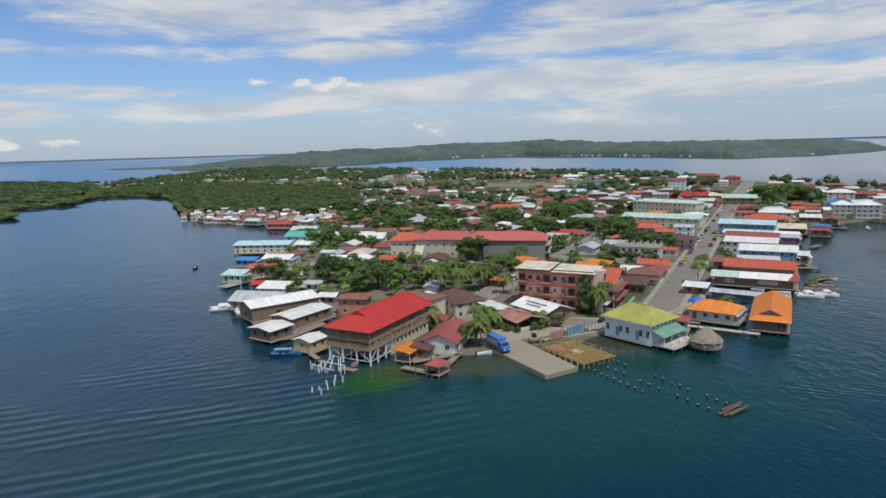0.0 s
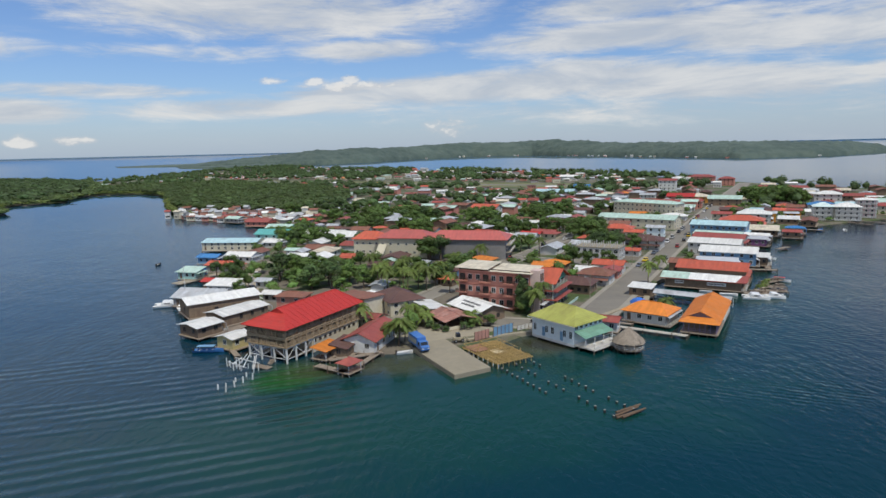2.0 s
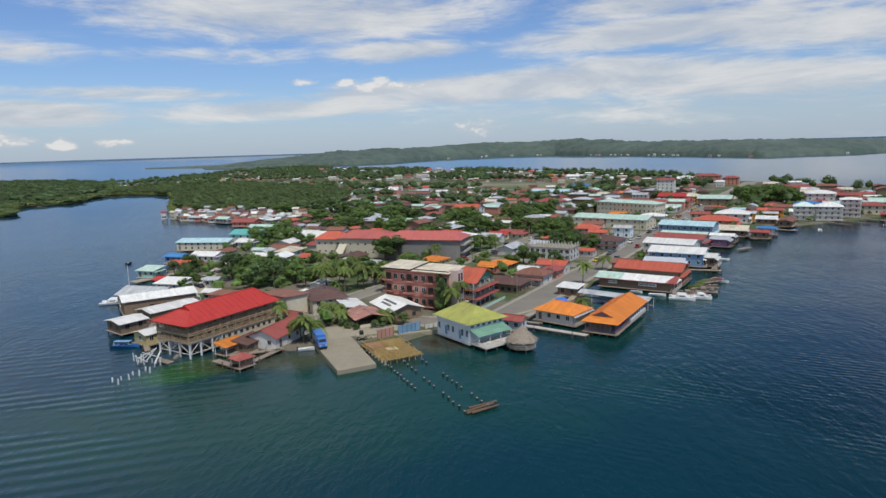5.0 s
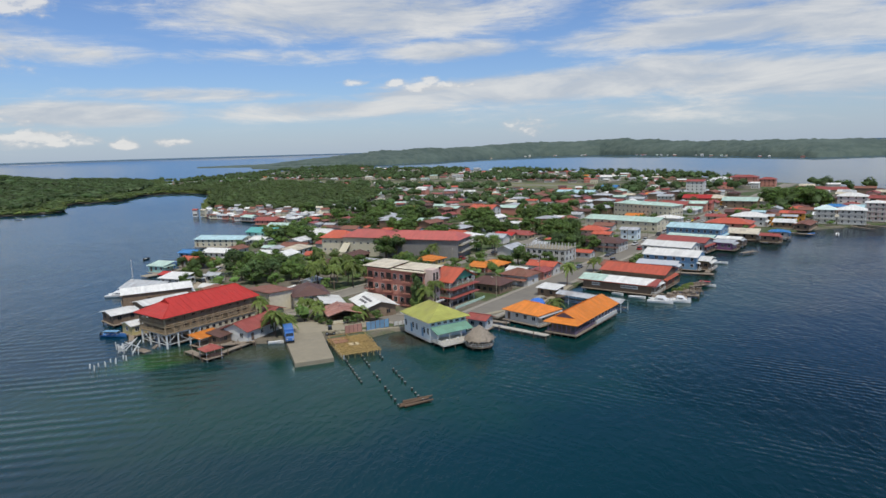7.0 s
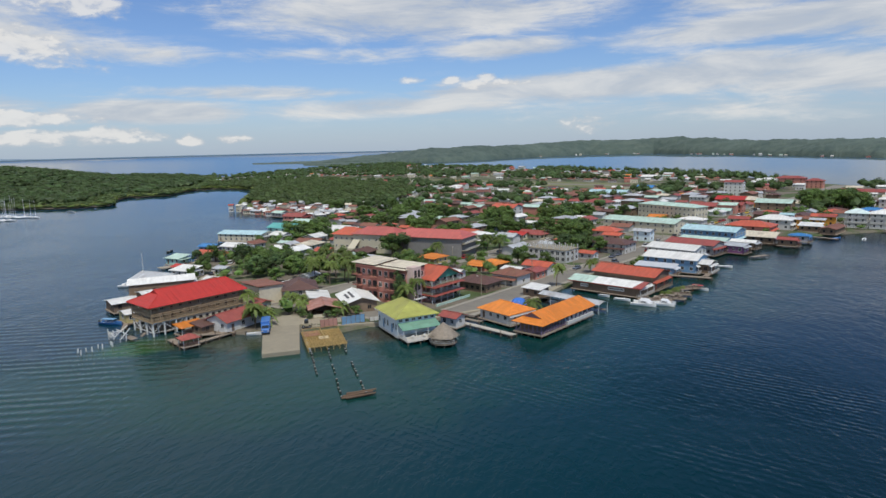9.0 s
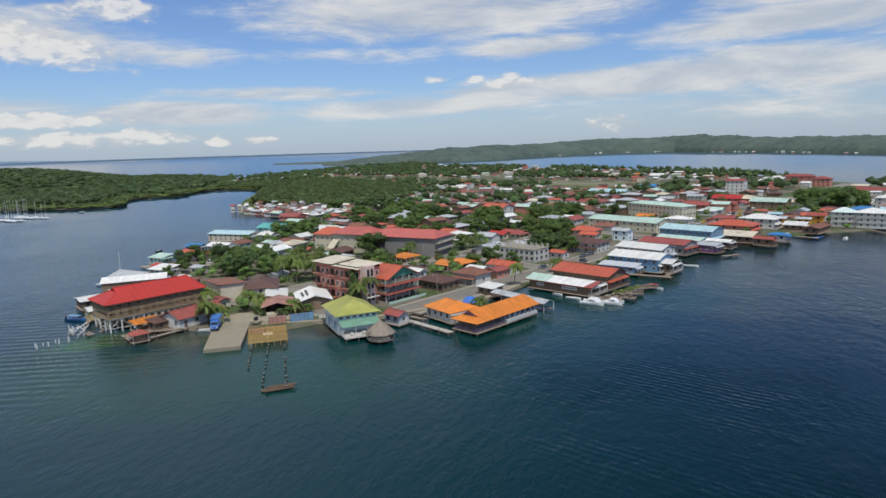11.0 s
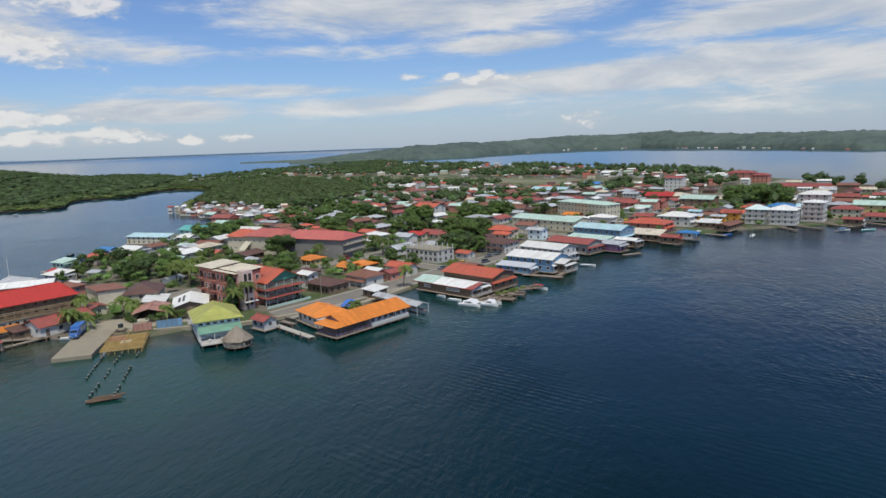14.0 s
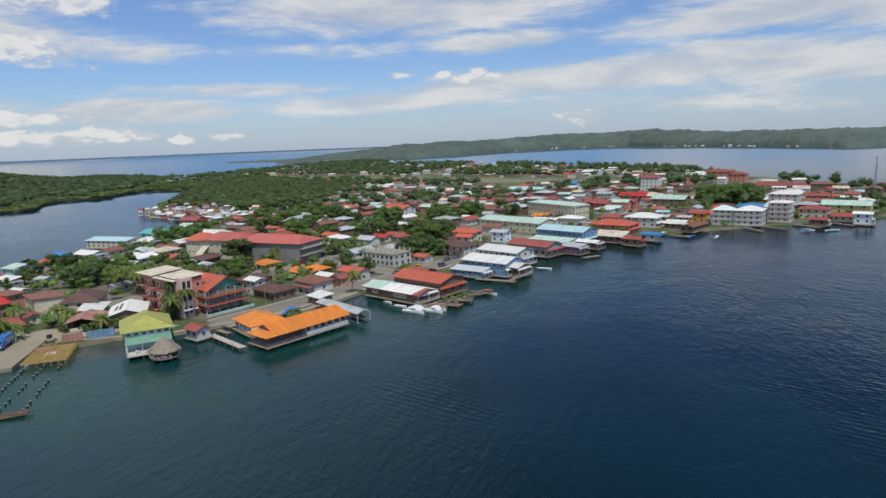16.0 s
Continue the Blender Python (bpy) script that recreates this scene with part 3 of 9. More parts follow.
# deep blue-green; uneven sky reflection painted in, brighter west, near-black east
DEEP_LIT_WEST, DEEP_MID, DEEP_DIM_EAST = (0.0020, 0.0290, 0.050), (0.0012, 0.0290, 0.0380), (0.0006, 0.0075, 0.0105)
PATCH_BROWN = (0.022, 0.021, 0.012)
DEEP_INLET = (0.0028, 0.033, 0.060)
FAR_SKY_TINT = (0.035, 0.085, 0.135)
SHOAL_GREEN, SHOAL_SAND = (0.013, 0.075, 0.020), (0.095, 0.092, 0.045)


def build_sea():
    bm = bmesh.new()
    radii = [60, 120, 200, 300, 420, 560, 720, 900, 1150, 1400, 1700, 2100, 2600, 3300, 4200, 5600, 8000, 12000, 20000, 45000]
    n = 96
    mid = bm.verts.new((CENTRE.x, CENTRE.y, 0))
    last = None
    for r in radii:
        ring = [bm.verts.new(far(CENTRE.x + r * math.cos(i * math.tau / n), CENTRE.y + r * math.sin(i * math.tau / n), 0)) for i in range(n)]
        for i in range(n):
            j = (i + 1) % n
            bm.faces.new((mid, ring[i], ring[j]) if last is None else (last[i], ring[i], ring[j], last[j]))
        last = ring
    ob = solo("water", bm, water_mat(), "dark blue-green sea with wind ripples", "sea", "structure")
    for p in ob.data.polygons:
        p.use_smooth = True


build_sea()


# ---- land
def ground_mat():
    m = bpy.data.materials.new("dirt_and_grass")
    m.use_nodes = True
    k = Nodes(m.node_tree)
    out, b = k.add("ShaderNodeOutputMaterial"), k.add("ShaderNodeBsdfPrincipled")
    k.link(b.outputs[0], out.inputs[0])
    pos = k.add("ShaderNodeNewGeometry").outputs["Position"]
    patch, grain = k.noise(pos, 0.045, 5.0, 0.6), k.noise(pos, 0.9, 5.0, 0.7)
    grass = k.mix(grain, (0.035, 0.06, 0.018), (0.085, 0.12, 0.035))
    dirt = k.mix(grain, (0.10, 0.085, 0.062), (0.22, 0.19, 0.15))
    k.link(k.mix(k.ramp(patch, 0.44, 0.56), grass, dirt), b.inputs["Base Color"])
    b.inputs["Roughness"].default_value = 0.95
    bp = k.add("ShaderNodeBump")
    bp.inputs["Distance"].default_value = 0.15
    k.link(grain, bp.inputs["Height"]), k.link(bp.outputs[0], b.inputs["Normal"])
    return m


GROUND = ground_mat()
LAND_Z = 0.8
SHORE = """-2,152 -8,150 -15,153 -24,162 -34,174 -48,187 -62,199 -78,214 -92,232 -102,252 -106,285 -112,318 -120,380 -133,428 -185,455 -236,490 -290,572
-380,742 -442,778 -493,775 -476,690 -450,655 -490,622 -468,578 -408,520 -440,492 -520,470 -700,470 -1000,620 -1150,1000 -1080,1330 -760,1170 -700,1330 -800,1950 -640,2020 -507,1757
-300,1560 -74,1381 90,1180 218,1042 275,890 318,790 352,700 410,640 430,560 380,490 312,440 256,410 210,388 166,357 134,330 113,286 97,252 78,232 66,206 56,193 46,180 33,172 24,163 16,152 6,158"""
outline = [tuple(float(c) for c in p.split(",")) for p in SHORE.split()]


def smooth_ring(pts, rounds=1):
    for _ in range(rounds):
        pts = [q for a, b in zip(pts, pts[1:] + pts[:1]) for q in ((a[0] * 0.75 + b[0] * 0.25, a[1] * 0.75 + b[1] * 0.25), (a[0] * 0.25 + b[0] * 0.75, a[1] * 0.25 + b[1] * 0.75))]
    return pts


def build_land():
    ring = smooth_ring(outline, 2)
    bm = bmesh.new()
    top = [bm.verts.new(far(x, y, LAND_Z)) for x, y in ring]
    face = bm.faces.new(top)
    if face.normal.z < 0:
        face.normal_flip()
    low = []
    n = len(ring)
    for i, (x, y) in enumerate(ring):
        a, b = Vector(ring[i - 1]), Vector(ring[(i + 1) % n])
        d = (b - a).normalized()
        nrm = Vector((-d.y, d.x))
        low.append((Vector((x, y)), nrm))
    area = sum(p[0] * q[1] - q[0] * p[1] for p, q in zip(ring, ring[1:] + ring[:1]))
    s = -1 if area > 0 else 1
    lows = []
    for p, nrm in low:
        q = p + nrm * s * 1.6
        f = far(q.x, q.y, -1.2)
        lows.append(bm.verts.new(f))
    for i in range(n):
        j = (i + 1) % n
        bm.faces.new((top[i], lows[i], lows[j], top[j]))
    bmesh.ops.triangulate(bm, faces=[f for f in bm.faces if len(f.verts) > 4])
    solo("ground", bm, GROUND, "flat island ground of pale dirt and grass", "ground", "structure")


build_land()
ASPHALT = surface("worn_street", (0.225, 0.207, 0.175), 0.92, 0.12, 0.4, (0.11, 0.105, 0.1), 0.45, 0.06, 0.2, 10)
KERB = surface("kerb_concrete", (0.27, 0.25, 0.21), 0.9, 0.12)


def strip(name, u0, v0, u1, v1, width, z, mat, label, kerb=True, steps=12):
    """A street from one point of the grid to another, with a pavement and its kerb on either side."""
    a, b = Vector(town(u0, v0)), Vector(town(u1, v1))
    d = (b - a).normalized()
    s = Vector((d.y, -d.x))

    def ribbon(o0, o1, z0, z1):
        bm = bmesh.new()
        rows = []
        for i in range(steps + 1):
            p = a.lerp(b, i / steps)
            rows.append([bm.verts.new((*(p + s * o), zz)) for o, zz in ((o0, z0), (o0, z1), (o1, z1), (o1, z0))])
        for r, q in zip(rows, rows[1:]):
            for i in range(4):
                j = (i + 1) % 4
                bm.faces.new((r[i], r[j], q[j], q[i]))
        bm.faces.new(rows[0]), bm.faces.new(rows[-1][::-1])
        return bm
    solo("road", ribbon(-width / 2, width / 2, z - 0.3, z), mat, label, "road", "structure")
    if kerb:
        for q in (-1, 1):
            solo("pavement", ribbon(q * width / 2, q * (width / 2 + 1.8), z - 0.3, z + 0.16), KERB, "pale concrete pavement with a kerb", "pavement", "structure")


strip("road", -14, 2, 400, 2, 9.5, LAND_Z + 0.03, ASPHALT, "wide worn asphalt main street through the town")
strip("road", 400, 2, 640, 6, 9.5, LAND_Z + 0.03, ASPHALT, "far end of the worn asphalt main street")
strip("road", -42, -57, 330, -50, 6.0, LAND_Z + 0.03, ASPHALT, "narrow pale side street between houses")
strip("road", 70, -57, 70, 0, 6.0, LAND_Z + 0.036, ASPHALT, "narrow pale cross street")
strip("road", 175, -180, 175, 0, 6.5, LAND_Z + 0.036, ASPHALT, "narrow cross street in the town")
strip("road", -40, -60, -27, -6, 7.5, LAND_Z + 0.04, ASPHALT, "worn concrete lane along the seawall")
strip("road", -34, -114, 12, -157, 5.0, LAND_Z + 0.045, surface("dirt_lane", (0.36, 0.31, 0.24), 0.95, 0.15), "pale dirt lane with parked cars behind the guest house", False)
strip("road", -30, -158, 160, -150, 5.0, LAND_Z + 0.03, surface("dirt_lane", (0.36, 0.31, 0.24), 0.95, 0.15), "pale dirt lane between trees and houses", False)


# ---- hills and shores beyond the bay
def wood_mat(name, colour, colour2, scale):
    m = bpy.data.materials.new(name)
    m.use_nodes = True
    k = Nodes(m.node_tree)
    out, b = k.add("ShaderNodeOutputMaterial"), k.add("ShaderNodeBsdfPrincipled")
    k.link(b.outputs[0], out.inputs[0])
    pos = k.add("ShaderNodeNewGeometry").outputs["Position"]
    n1, n2 = k.noise(pos, scale, 5.0, 0.65), k.noise(pos, scale * 0.12, 3.0, 0.5)
    c = k.mix(k.ramp(n1, 0.3, 0.7), colour, colour2)
    k.link(k.mix(k.ramp(n2, 0.45, 0.7, 0, 0.45), c, tuple(v * 1.35 for v in colour2)), b.inputs["Base Color"])
    b.inputs["Roughness"].default_value = 0.9
    bp = k.add("ShaderNodeBump")
    bp.inputs["Distance"].default_value = 4.0
    k.link(n1, bp.inputs["Height"]), k.link(bp.outputs[0], b.inputs["Normal"])
    return m


def ridge(name, shore, depth, crest, seed, mat, label, nx=300, ny=16):
    """A wooded ridge behind a shoreline: shore gives points with the crest's height behind each."""
    bm = bmesh.new()
    pts = [Vector(p) for p in shore]
    rows = []
    for i in range(nx + 1):
        t = i / nx * (len(pts) - 1)
        j = min(int(t), len(pts) - 2)
        p = pts[j].lerp(pts[j + 1], t - j)
        back = (Vector((p.x, p.y)) - CENTRE).normalized()
        row = []
        for q in range(ny + 1):
            f = q / ny
            w = Vector((p.x, p.y)) + back * depth * f
            prof = math.sin(min(f * 1.35, 1.0) * math.pi / 2) ** 0.8 * (1 - 0.35 * max(f - 0.74, 0) / 0.26)
            lump = noise.fractal(Vector((w.x * 0.002, w.y * 0.002, seed)), 0.9, 2.0, 4) * 0.2
            tree = abs(noise.noise(Vector((w.x * 0.045, w.y * 0.045, seed)))) * 7 + abs(noise.noise(Vector((w.x * 0.017, w.y * 0.017, seed)))) * 4 + noise.noise(Vector((w.x * 0.006, w.y * 0.006, seed + 4))) * 5
            h = max(p.z * prof * (1 + lump), 0) * crest + (0 if q == 0 else (4.5 + tree) * min(p.z / 14, 1.0))
            row.append(bm.verts.new(far(w.x, w.y, -3 if q == 0 else h)))
        rows.append(row)
    for r, s in zip(rows, rows[1:]):
        for q in range(ny):
            bm.faces.new((r[q], r[q + 1], s[q + 1], s[q]))
    ob = solo(name, bm, mat, label, "hills", "structure")
    for p in ob.data.polygons:
        p.use_smooth = True
    return ob


# foliage green with the bluish tint of distance haze mixed into the colour
FAR_WOOD = wood_mat("far_woods", (0.046, 0.075, 0.066), (0.088, 0.120, 0.098), 0.03)
# haze over the furthest land is painted into this pale blue-grey
HAZED_WOOD = wood_mat("hazed_far_woods", (0.26, 0.34, 0.42), (0.30, 0.38, 0.45), 0.01)


def polar(az, dist, h):
    return CENTRE.x + dist * math.sin(radians(az)), CENTRE.y + dist * math.cos(radians(az)), h


ridge("backdrop_hills", [polar(-33, 2900, 0), polar(-27, 2650, 5), polar(-22, 2450, 21), polar(-17.5, 2300, 38), polar(-13.3, 2450, 44), polar(-8.3, 2900, 55), polar(-3.2, 3300, 66), polar(2, 3200, 66), polar(7, 2700, 57), polar(11.7, 2350, 50), polar(18.6, 1950, 40), polar(25, 2100, 37), polar(28.0, 2350, 20), polar(29.6, 2550, 3), polar(31.0, 2700, 0)], 420, 1.0, 3.3, FAR_WOOD, "long wooded ridge beyond the bay", 1200, 26)
ridge("backdrop_spit", [(-1180, 2300, 2), (-1050, 2080, 4), (-900, 1990, 6), (-700, 2030, 8)], 120, 1.0, 8.1, FAR_WOOD, "low wooded spit of land", 60, 6)
ridge("backdrop_coast", [(-30000, 17000, 10), (-22000, 20500, 26), (-15000, 22000, 26), (-9000, 23000, 10)], 1500, 1.0, 5.7, HAZED_WOOD, "low coast on the horizon in pale painted haze", 120, 6)
ridge("backdrop_mountains", [(-46000, 2000, 60), (-42000, 8000, 330), (-38000, 14000, 420), (-34000, 20000, 260), (-28000, 25000, 20)], 5000, 1.0, 1.7, HAZED_WOOD, "distant mountains in pale painted haze", 120, 6)


def hill_height(x, y):
    """The wooded rise behind the mangrove."""
    return 31 * math.exp(-((x + 850) / 190) ** 2 - ((y - 730) / 165) ** 2)


def build_hill():
    bm = bmesh.new()
    n = 40
    rows = [[bm.verts.new((-1300 + 900 * i / n, 480 + 620 * j / n, LAND_Z - 3.0 + hill_height(-1300 + 900 * i / n, 480 + 620 * j / n))) for j in range(n + 1)] for i in range(n + 1)]
    for r, s in zip(rows, rows[1:]):
        for j in range(n):
            bm.faces.new((r[j], s[j], s[j + 1], r[j + 1]))
    solo("ground_hill", bm, FAR_WOOD, "low wooded hill behind the mangrove", "hill", "structure")


build_hill()

# ---- waterfront: the red-roofed guest house on the point
def guest_house():
    t = thing("guest_house", -29.85, 158.06, 0, 66, "three-storey timber guest house with a bright red hipped roof", "building")
    t.matrix_basis = pose(-29.85, 158.06, 0, 0, 0, 66) @ Matrix.Diagonal((0.925, 0.91, 1.0, 1.0))
    # roof with a small gable over the hip at the water end
    bm = bmesh.new()
    top = [(-17, -8, 8.8), (17, -8, 8.8), (17, 8, 8.8), (-17, 8, 8.8), (13.6, 0, 12.4), (-11.4, 0, 12.4), (-11.4, -2.7, 11.18), (-11.4, 2.7, 11.18)]
    slab_from(bm, top, [[0, 1, 4, 5, 6], [2, 3, 7, 5, 4], [1, 2, 4], [3, 0, 6, 7]], 0.14)
    v = [bm.verts.new(p) for p in ((-11.3, -2.6, 11.15), (-11.3, 2.6, 11.15), (-11.3, 0, 12.3))]
    bm.faces.new(v)
    lines = []
    for i in range(1, 17):
        x = -17 + 2 * i
        inner = 0.0
        if x > 13.6:
            inner = 8 * (x - 13.6) / 3.4
        elif x < -11.4:
            inner = 2.7 + 5.3 * (-11.4 - x) / 5.6
        for s in (-1, 1):
            lines.append(((x, s * 8, 8.82), (x, s * inner, 8.82 + 3.6 * (1 - inner / 8))))
    beam(bm, (-11.6, 0, 12.44), (13.6, 0, 12.44), 0.4, 0.1)
    for s in (-1, 1):
        beam(bm, (13.6, 0, 12.44), (17, s * 8, 8.86), 0.3, 0.08)
        beam(bm, (-11.4, s * 2.7, 11.22), (-17, s * 8, 8.86), 0.3, 0.08)
    roof = part("roof", bm, RED_ROOF, t, "bright red ribbed metal roof")
    seam_parts(roof, lines, RED_ROOF)
    for z in (4.0, 6.35):
        bm = bmesh.new()
        box(bm, -16.0, -7.1, z, 16.0, 7.1, z + 0.22)
        floor = part("balcony_floor", bm, FRESH_WOOD, t, "raw timber balcony floor")
        bm = bmesh.new()
        box(bm, -0.08, -7.3, -0.18, 0.08, 7.3, -0.003)
        joist = mesh_of("floor_joist", bm, FRESH_WOOD)
        for i in range(13):
            part("floor_joist", joist, None, floor, "", pose(-15.8 + i * 31.6 / 12, 0, z))
    bm = bmesh.new()
    box(bm, -12.4, -4.6, 4.22, 15.2, 4.9, 8.7)
    part("wall", bm, surface("timber_wall", (0.34, 0.25, 0.15), 0.8, 0.3, ribs=0.25), t, "brown boarded rooms behind the balconies")
    wf, wp = window_meshes(1.1, 1.2, FRESH_WOOD, "raw")
    for z in (5.45, 7.75):
        for side, n, run in (("s", 9, 28.4), ("n", 9, 28.4)):
            for i in range(n):
                m = pose(1.0, 0, 0) @ side_pose(side, 28.4, 9.5, -run / 2 + run * (i + 0.5) / n, z)
                if i % 3 == 1:
                    continue
                f = part("window_frame", wf, None, t, "", m)
                part("pane", wp, None, f)
            for i in range(1, n, 3):
                put = pose(1.0, 0, 0) @ side_pose(side, 28.4, 9.5, -run / 2 + run * (i + 0.5) / n, z - 1.2)
                d = put_door(t, 28.4, 9.5, side, 0, 0, RAIL_MAT, 0.95, 1.95)
                d.matrix_basis = put
        for s in (-2.6, 0, 2.6):
            f = part("window_frame", wf, None, t, "", pose(-12.4, s, z, 0, 0, 90))
            part("pane", wp, None, f)
    bm = bmesh.new()
    beam(bm, (0, 0, 4.2), (0, 0, 8.85), 0.26)
    beam(bm, (-0.9, 0, 8.75), (0, 0, 7.9), 0.1), beam(bm, (0.9, 0, 8.75), (0, 0, 7.9), 0.1)
    beam(bm, (-0.7, 0, 6.3), (0, 0, 5.65), 0.1), beam(bm, (0.7, 0, 6.3), (0, 0, 5.65), 0.1)
    post = mesh_of("post", bm, FRESH_WOOD)
    bm = bmesh.new()
    beam(bm, (0, 0, 4.2), (0, 0, 8.8), 0.13)
    stud = mesh_of("stud", bm, FRESH_WOOD)
    for i in range(24):
        for y in (-6.9, 6.9):
            if (i * 7) % 5:
                part("stud", stud, None, t, "", pose(-15.8 + (i + 0.5) * 31.6 / 24, y, 0))
    for i in range(10):
        part("stud", stud, None, t, "", pose(-15.8, -6.2 + i * 1.38, 0))
    for z in (5.95, 8.3):
        for y in (-6.9, 6.9):
            bm = bmesh.new()
            beam(bm, (-15.8, y, z), (15.8, y, z), 0.16, 0.3)
            part("head_beam", bm, FRESH_WOOD, t)
        bm = bmesh.new()
        beam(bm, (-15.8, -6.9, z), (-15.8, 6.9, z), 0.16, 0.3)
        part("head_beam", bm, FRESH_WOOD, t)
    for i in range(13):
        for y in (-6.9, 6.9):
            part("post", post, None, t, "", pose(-15.8 + i * 31.6 / 12, y, 0))
    for y in (-3.5, 0, 3.5):
        for x in (-15.8, 15.8):
            part("post", post, None, t, "", pose(x, y, 0, 0, 0, 90))
    for z in (4.22, 6.57):
        for a, b in (((-15.8, -6.9), (15.8, -6.9)), ((-15.8, 6.9), (15.8, 6.9)), ((-15.8, -6.9), (-15.8, 6.9)), ((15.8, -6.9), (15.8, 6.9))):
            bm = bmesh.new()
            railing(bm, (a, b), z, 0.95, 0.5, 0.12)
            part("railing", bm, FRESH_WOOD, t)
    # ground storey: masonry behind, open white posts over the water in front
    bm = bmesh.new()
    box(bm, -5.5, -6.7, -0.6, 15.6, 6.7, 3.99)
    part("ground_storey", bm, surface("stained_render", (0.60, 0.52, 0.38), 0.8, 0.15, 0.8, (0.3, 0.25, 0.18), 0.4), t, "stained cream masonry ground storey")
    sf, sp = window_meshes(0.9, 0.7, WOOD, "small")
    for i in range(9):
        f = part("window_frame", sf, None, t, "", side_pose("s", 20, 13.4, -9.3 + i * 2.2 + 5, 3.0))
        part("pane", sp, None, f)
    bm = bmesh.new()
    box(bm, -0.19, -0.19, -1.6, 0.19, 0.19, 3.98)
    wpost = mesh_of("white_post", bm, WHITE_PAINT)
    for x in (-15.6, -12.0, -8.2, -4.8):
        for y in (-6.7, -2.3, 2.3, 6.7):
            part("white_post", wpost, None, t, "white painted post", pose(x, y, 0))
    bm = bmesh.new()
    box(bm, -12.0, -6.4, 0.55, -5.52, 6.4, 0.72)
    part("deck", bm, PLANK, t, "weathered plank deck")
    for a, b in (((-15.6, -6.7), (-5.6, -6.7)), ((-15.6, 6.7), (-5.6, 6.7)), ((-15.6, -6.7), (-15.6, 6.7))):
        va, vb = Vector((*a, 0)), Vector((*b, 0))
        for name_, z0, z1, f0, f1, w in (("white_beam", 3.8, 3.8, 0, 1, 0.3), ("white_rail", 1.1, 1.1, 0, 1, 0.14), ("white_brace", 1.2, 3.7, 0.0, 0.33, 0.13), ("white_brace", 3.7, 1.2, 0.33, 0.66, 0.13), ("white_brace", 1.2, 3.7, 0.66, 1.0, 0.13)):
            bm = bmesh.new()
            p, q = va.lerp(vb, f0), va.lerp(vb, f1)
            beam(bm, (p.x, p.y, z0), (q.x, q.y, z1), w)
            part(name_, bm, WHITE_PAINT, t)
    for i in range(6):
        bm = bmesh.new()
        pipe(bm, (-2 + i * 3.2, -6.9, -1.5), (-2 + i * 3.2, -6.9, 0.4), 0.16, 0.16, 7)
        part("stilt", bm, WOOD, t)
    bm = bmesh.new()
    for i in range(7):
        box(bm, -16.4 - i * 0.32, -3.0, 0.62 - i * 0.16, -16.06 - i * 0.32, -1.4, 0.7 - i * 0.16)
    part("steps", bm, PLANK, t)


guest_house()

# landing stage and pilings off the point
stage = thing("landing_stage", -39.6, 139.6, 0, 66, "broken white timber landing stage with fallen beams", "jetty")
bm = bmesh.new()
box(bm, -0.24, -1.0, 0.55, 0.0, 1.0, 0.62)
plank = mesh_of("plank", bm, PLANK)
for i in range(14):
    part("plank", plank, None, stage, "", pose(1.2 + 0.1 * (i % 3), -6.6 + i * 0.34, 0.02 * (i % 2), 0, 0, 90))
for i, (ax, ay, az_, bx, by, bz) in enumerate(((-1.5, -4.5, 0.7, 2.5, -1.5, 2.6), (-1.0, -3.6, 0.6, 2.8, -0.6, 2.2), (-2.0, -1.5, 0.9, 2.6, 0.5, 3.0), (-2.2, 0.4, 0.7, 2.8, 1.8, 2.4), (-1.8, 2.2, 1.2, 2.4, 3.4, 1.4), (-2.4, -3.0, 1.3, -1.2, 4.2, 1.3), (0.6, -4.2, 1.6, 0.9, 4.0, 1.7))):
    bm = bmesh.new()
    beam(bm, (ax, ay, az_), (bx, by, bz), 0.17)
    part("beam", bm, WHITE_PAINT, stage, "fallen white beam")
rnd = random.Random(4)
for i in range(12):
    bm = bmesh.new()
    a, b = rnd.uniform(-3, 3), rnd.uniform(-5.5, 5.5)
    pipe(bm, (a, b, -1.5), (a + rnd.uniform(-0.4, 0.4), b + rnd.uniform(-0.4, 0.4), rnd.uniform(0.9, 2.4)), 0.13, 0.12, 7)
    part("post", bm, WHITE_PAINT, stage, "leaning white post")


def piling(x, y, h, r, mat, label, group, cap=None, lean=0.0):
    t = thing("piling", x, y, 0, rnd.uniform(0, 90), label, "piling", group)
    bm = bmesh.new()
    pipe(bm, (0, 0, -2.0), (lean, 0, h), r * 1.08, r, 9)
    part("shaft", bm, mat, t)
    if cap:
        bm = bmesh.new()
        pipe(bm, (lean, 0, h + 0.004), (lean, 0, h + 0.07), r * 1.02, r * 0.8, 9)
        part("cap", bm, cap, t)
    return t


for x, y in ((-40.2, 125.9), (-37.9, 124.6), (-38.9, 127.5), (-37.0, 127.6), (-38.1, 130.6), (-36.2, 130.0), (-34.9, 132.1), (-36.9, 133.5), (-42.3, 139.0), (-41.4, 139.0)):
    piling(x, y, rnd.uniform(0.8, 1.7), 0.17, WHITE_PAINT, "white painted piling standing in shallow water", "pilings off the guest house", None, rnd.uniform(-0.25, 0.25))
DARK_PILE = surface("wet_dark_concrete", (0.018, 0.018, 0.018), 0.8, 0.3)
PALE_CAP = surface("bird_limed_top", (0.26, 0.255, 0.24), 0.9, 0.2)


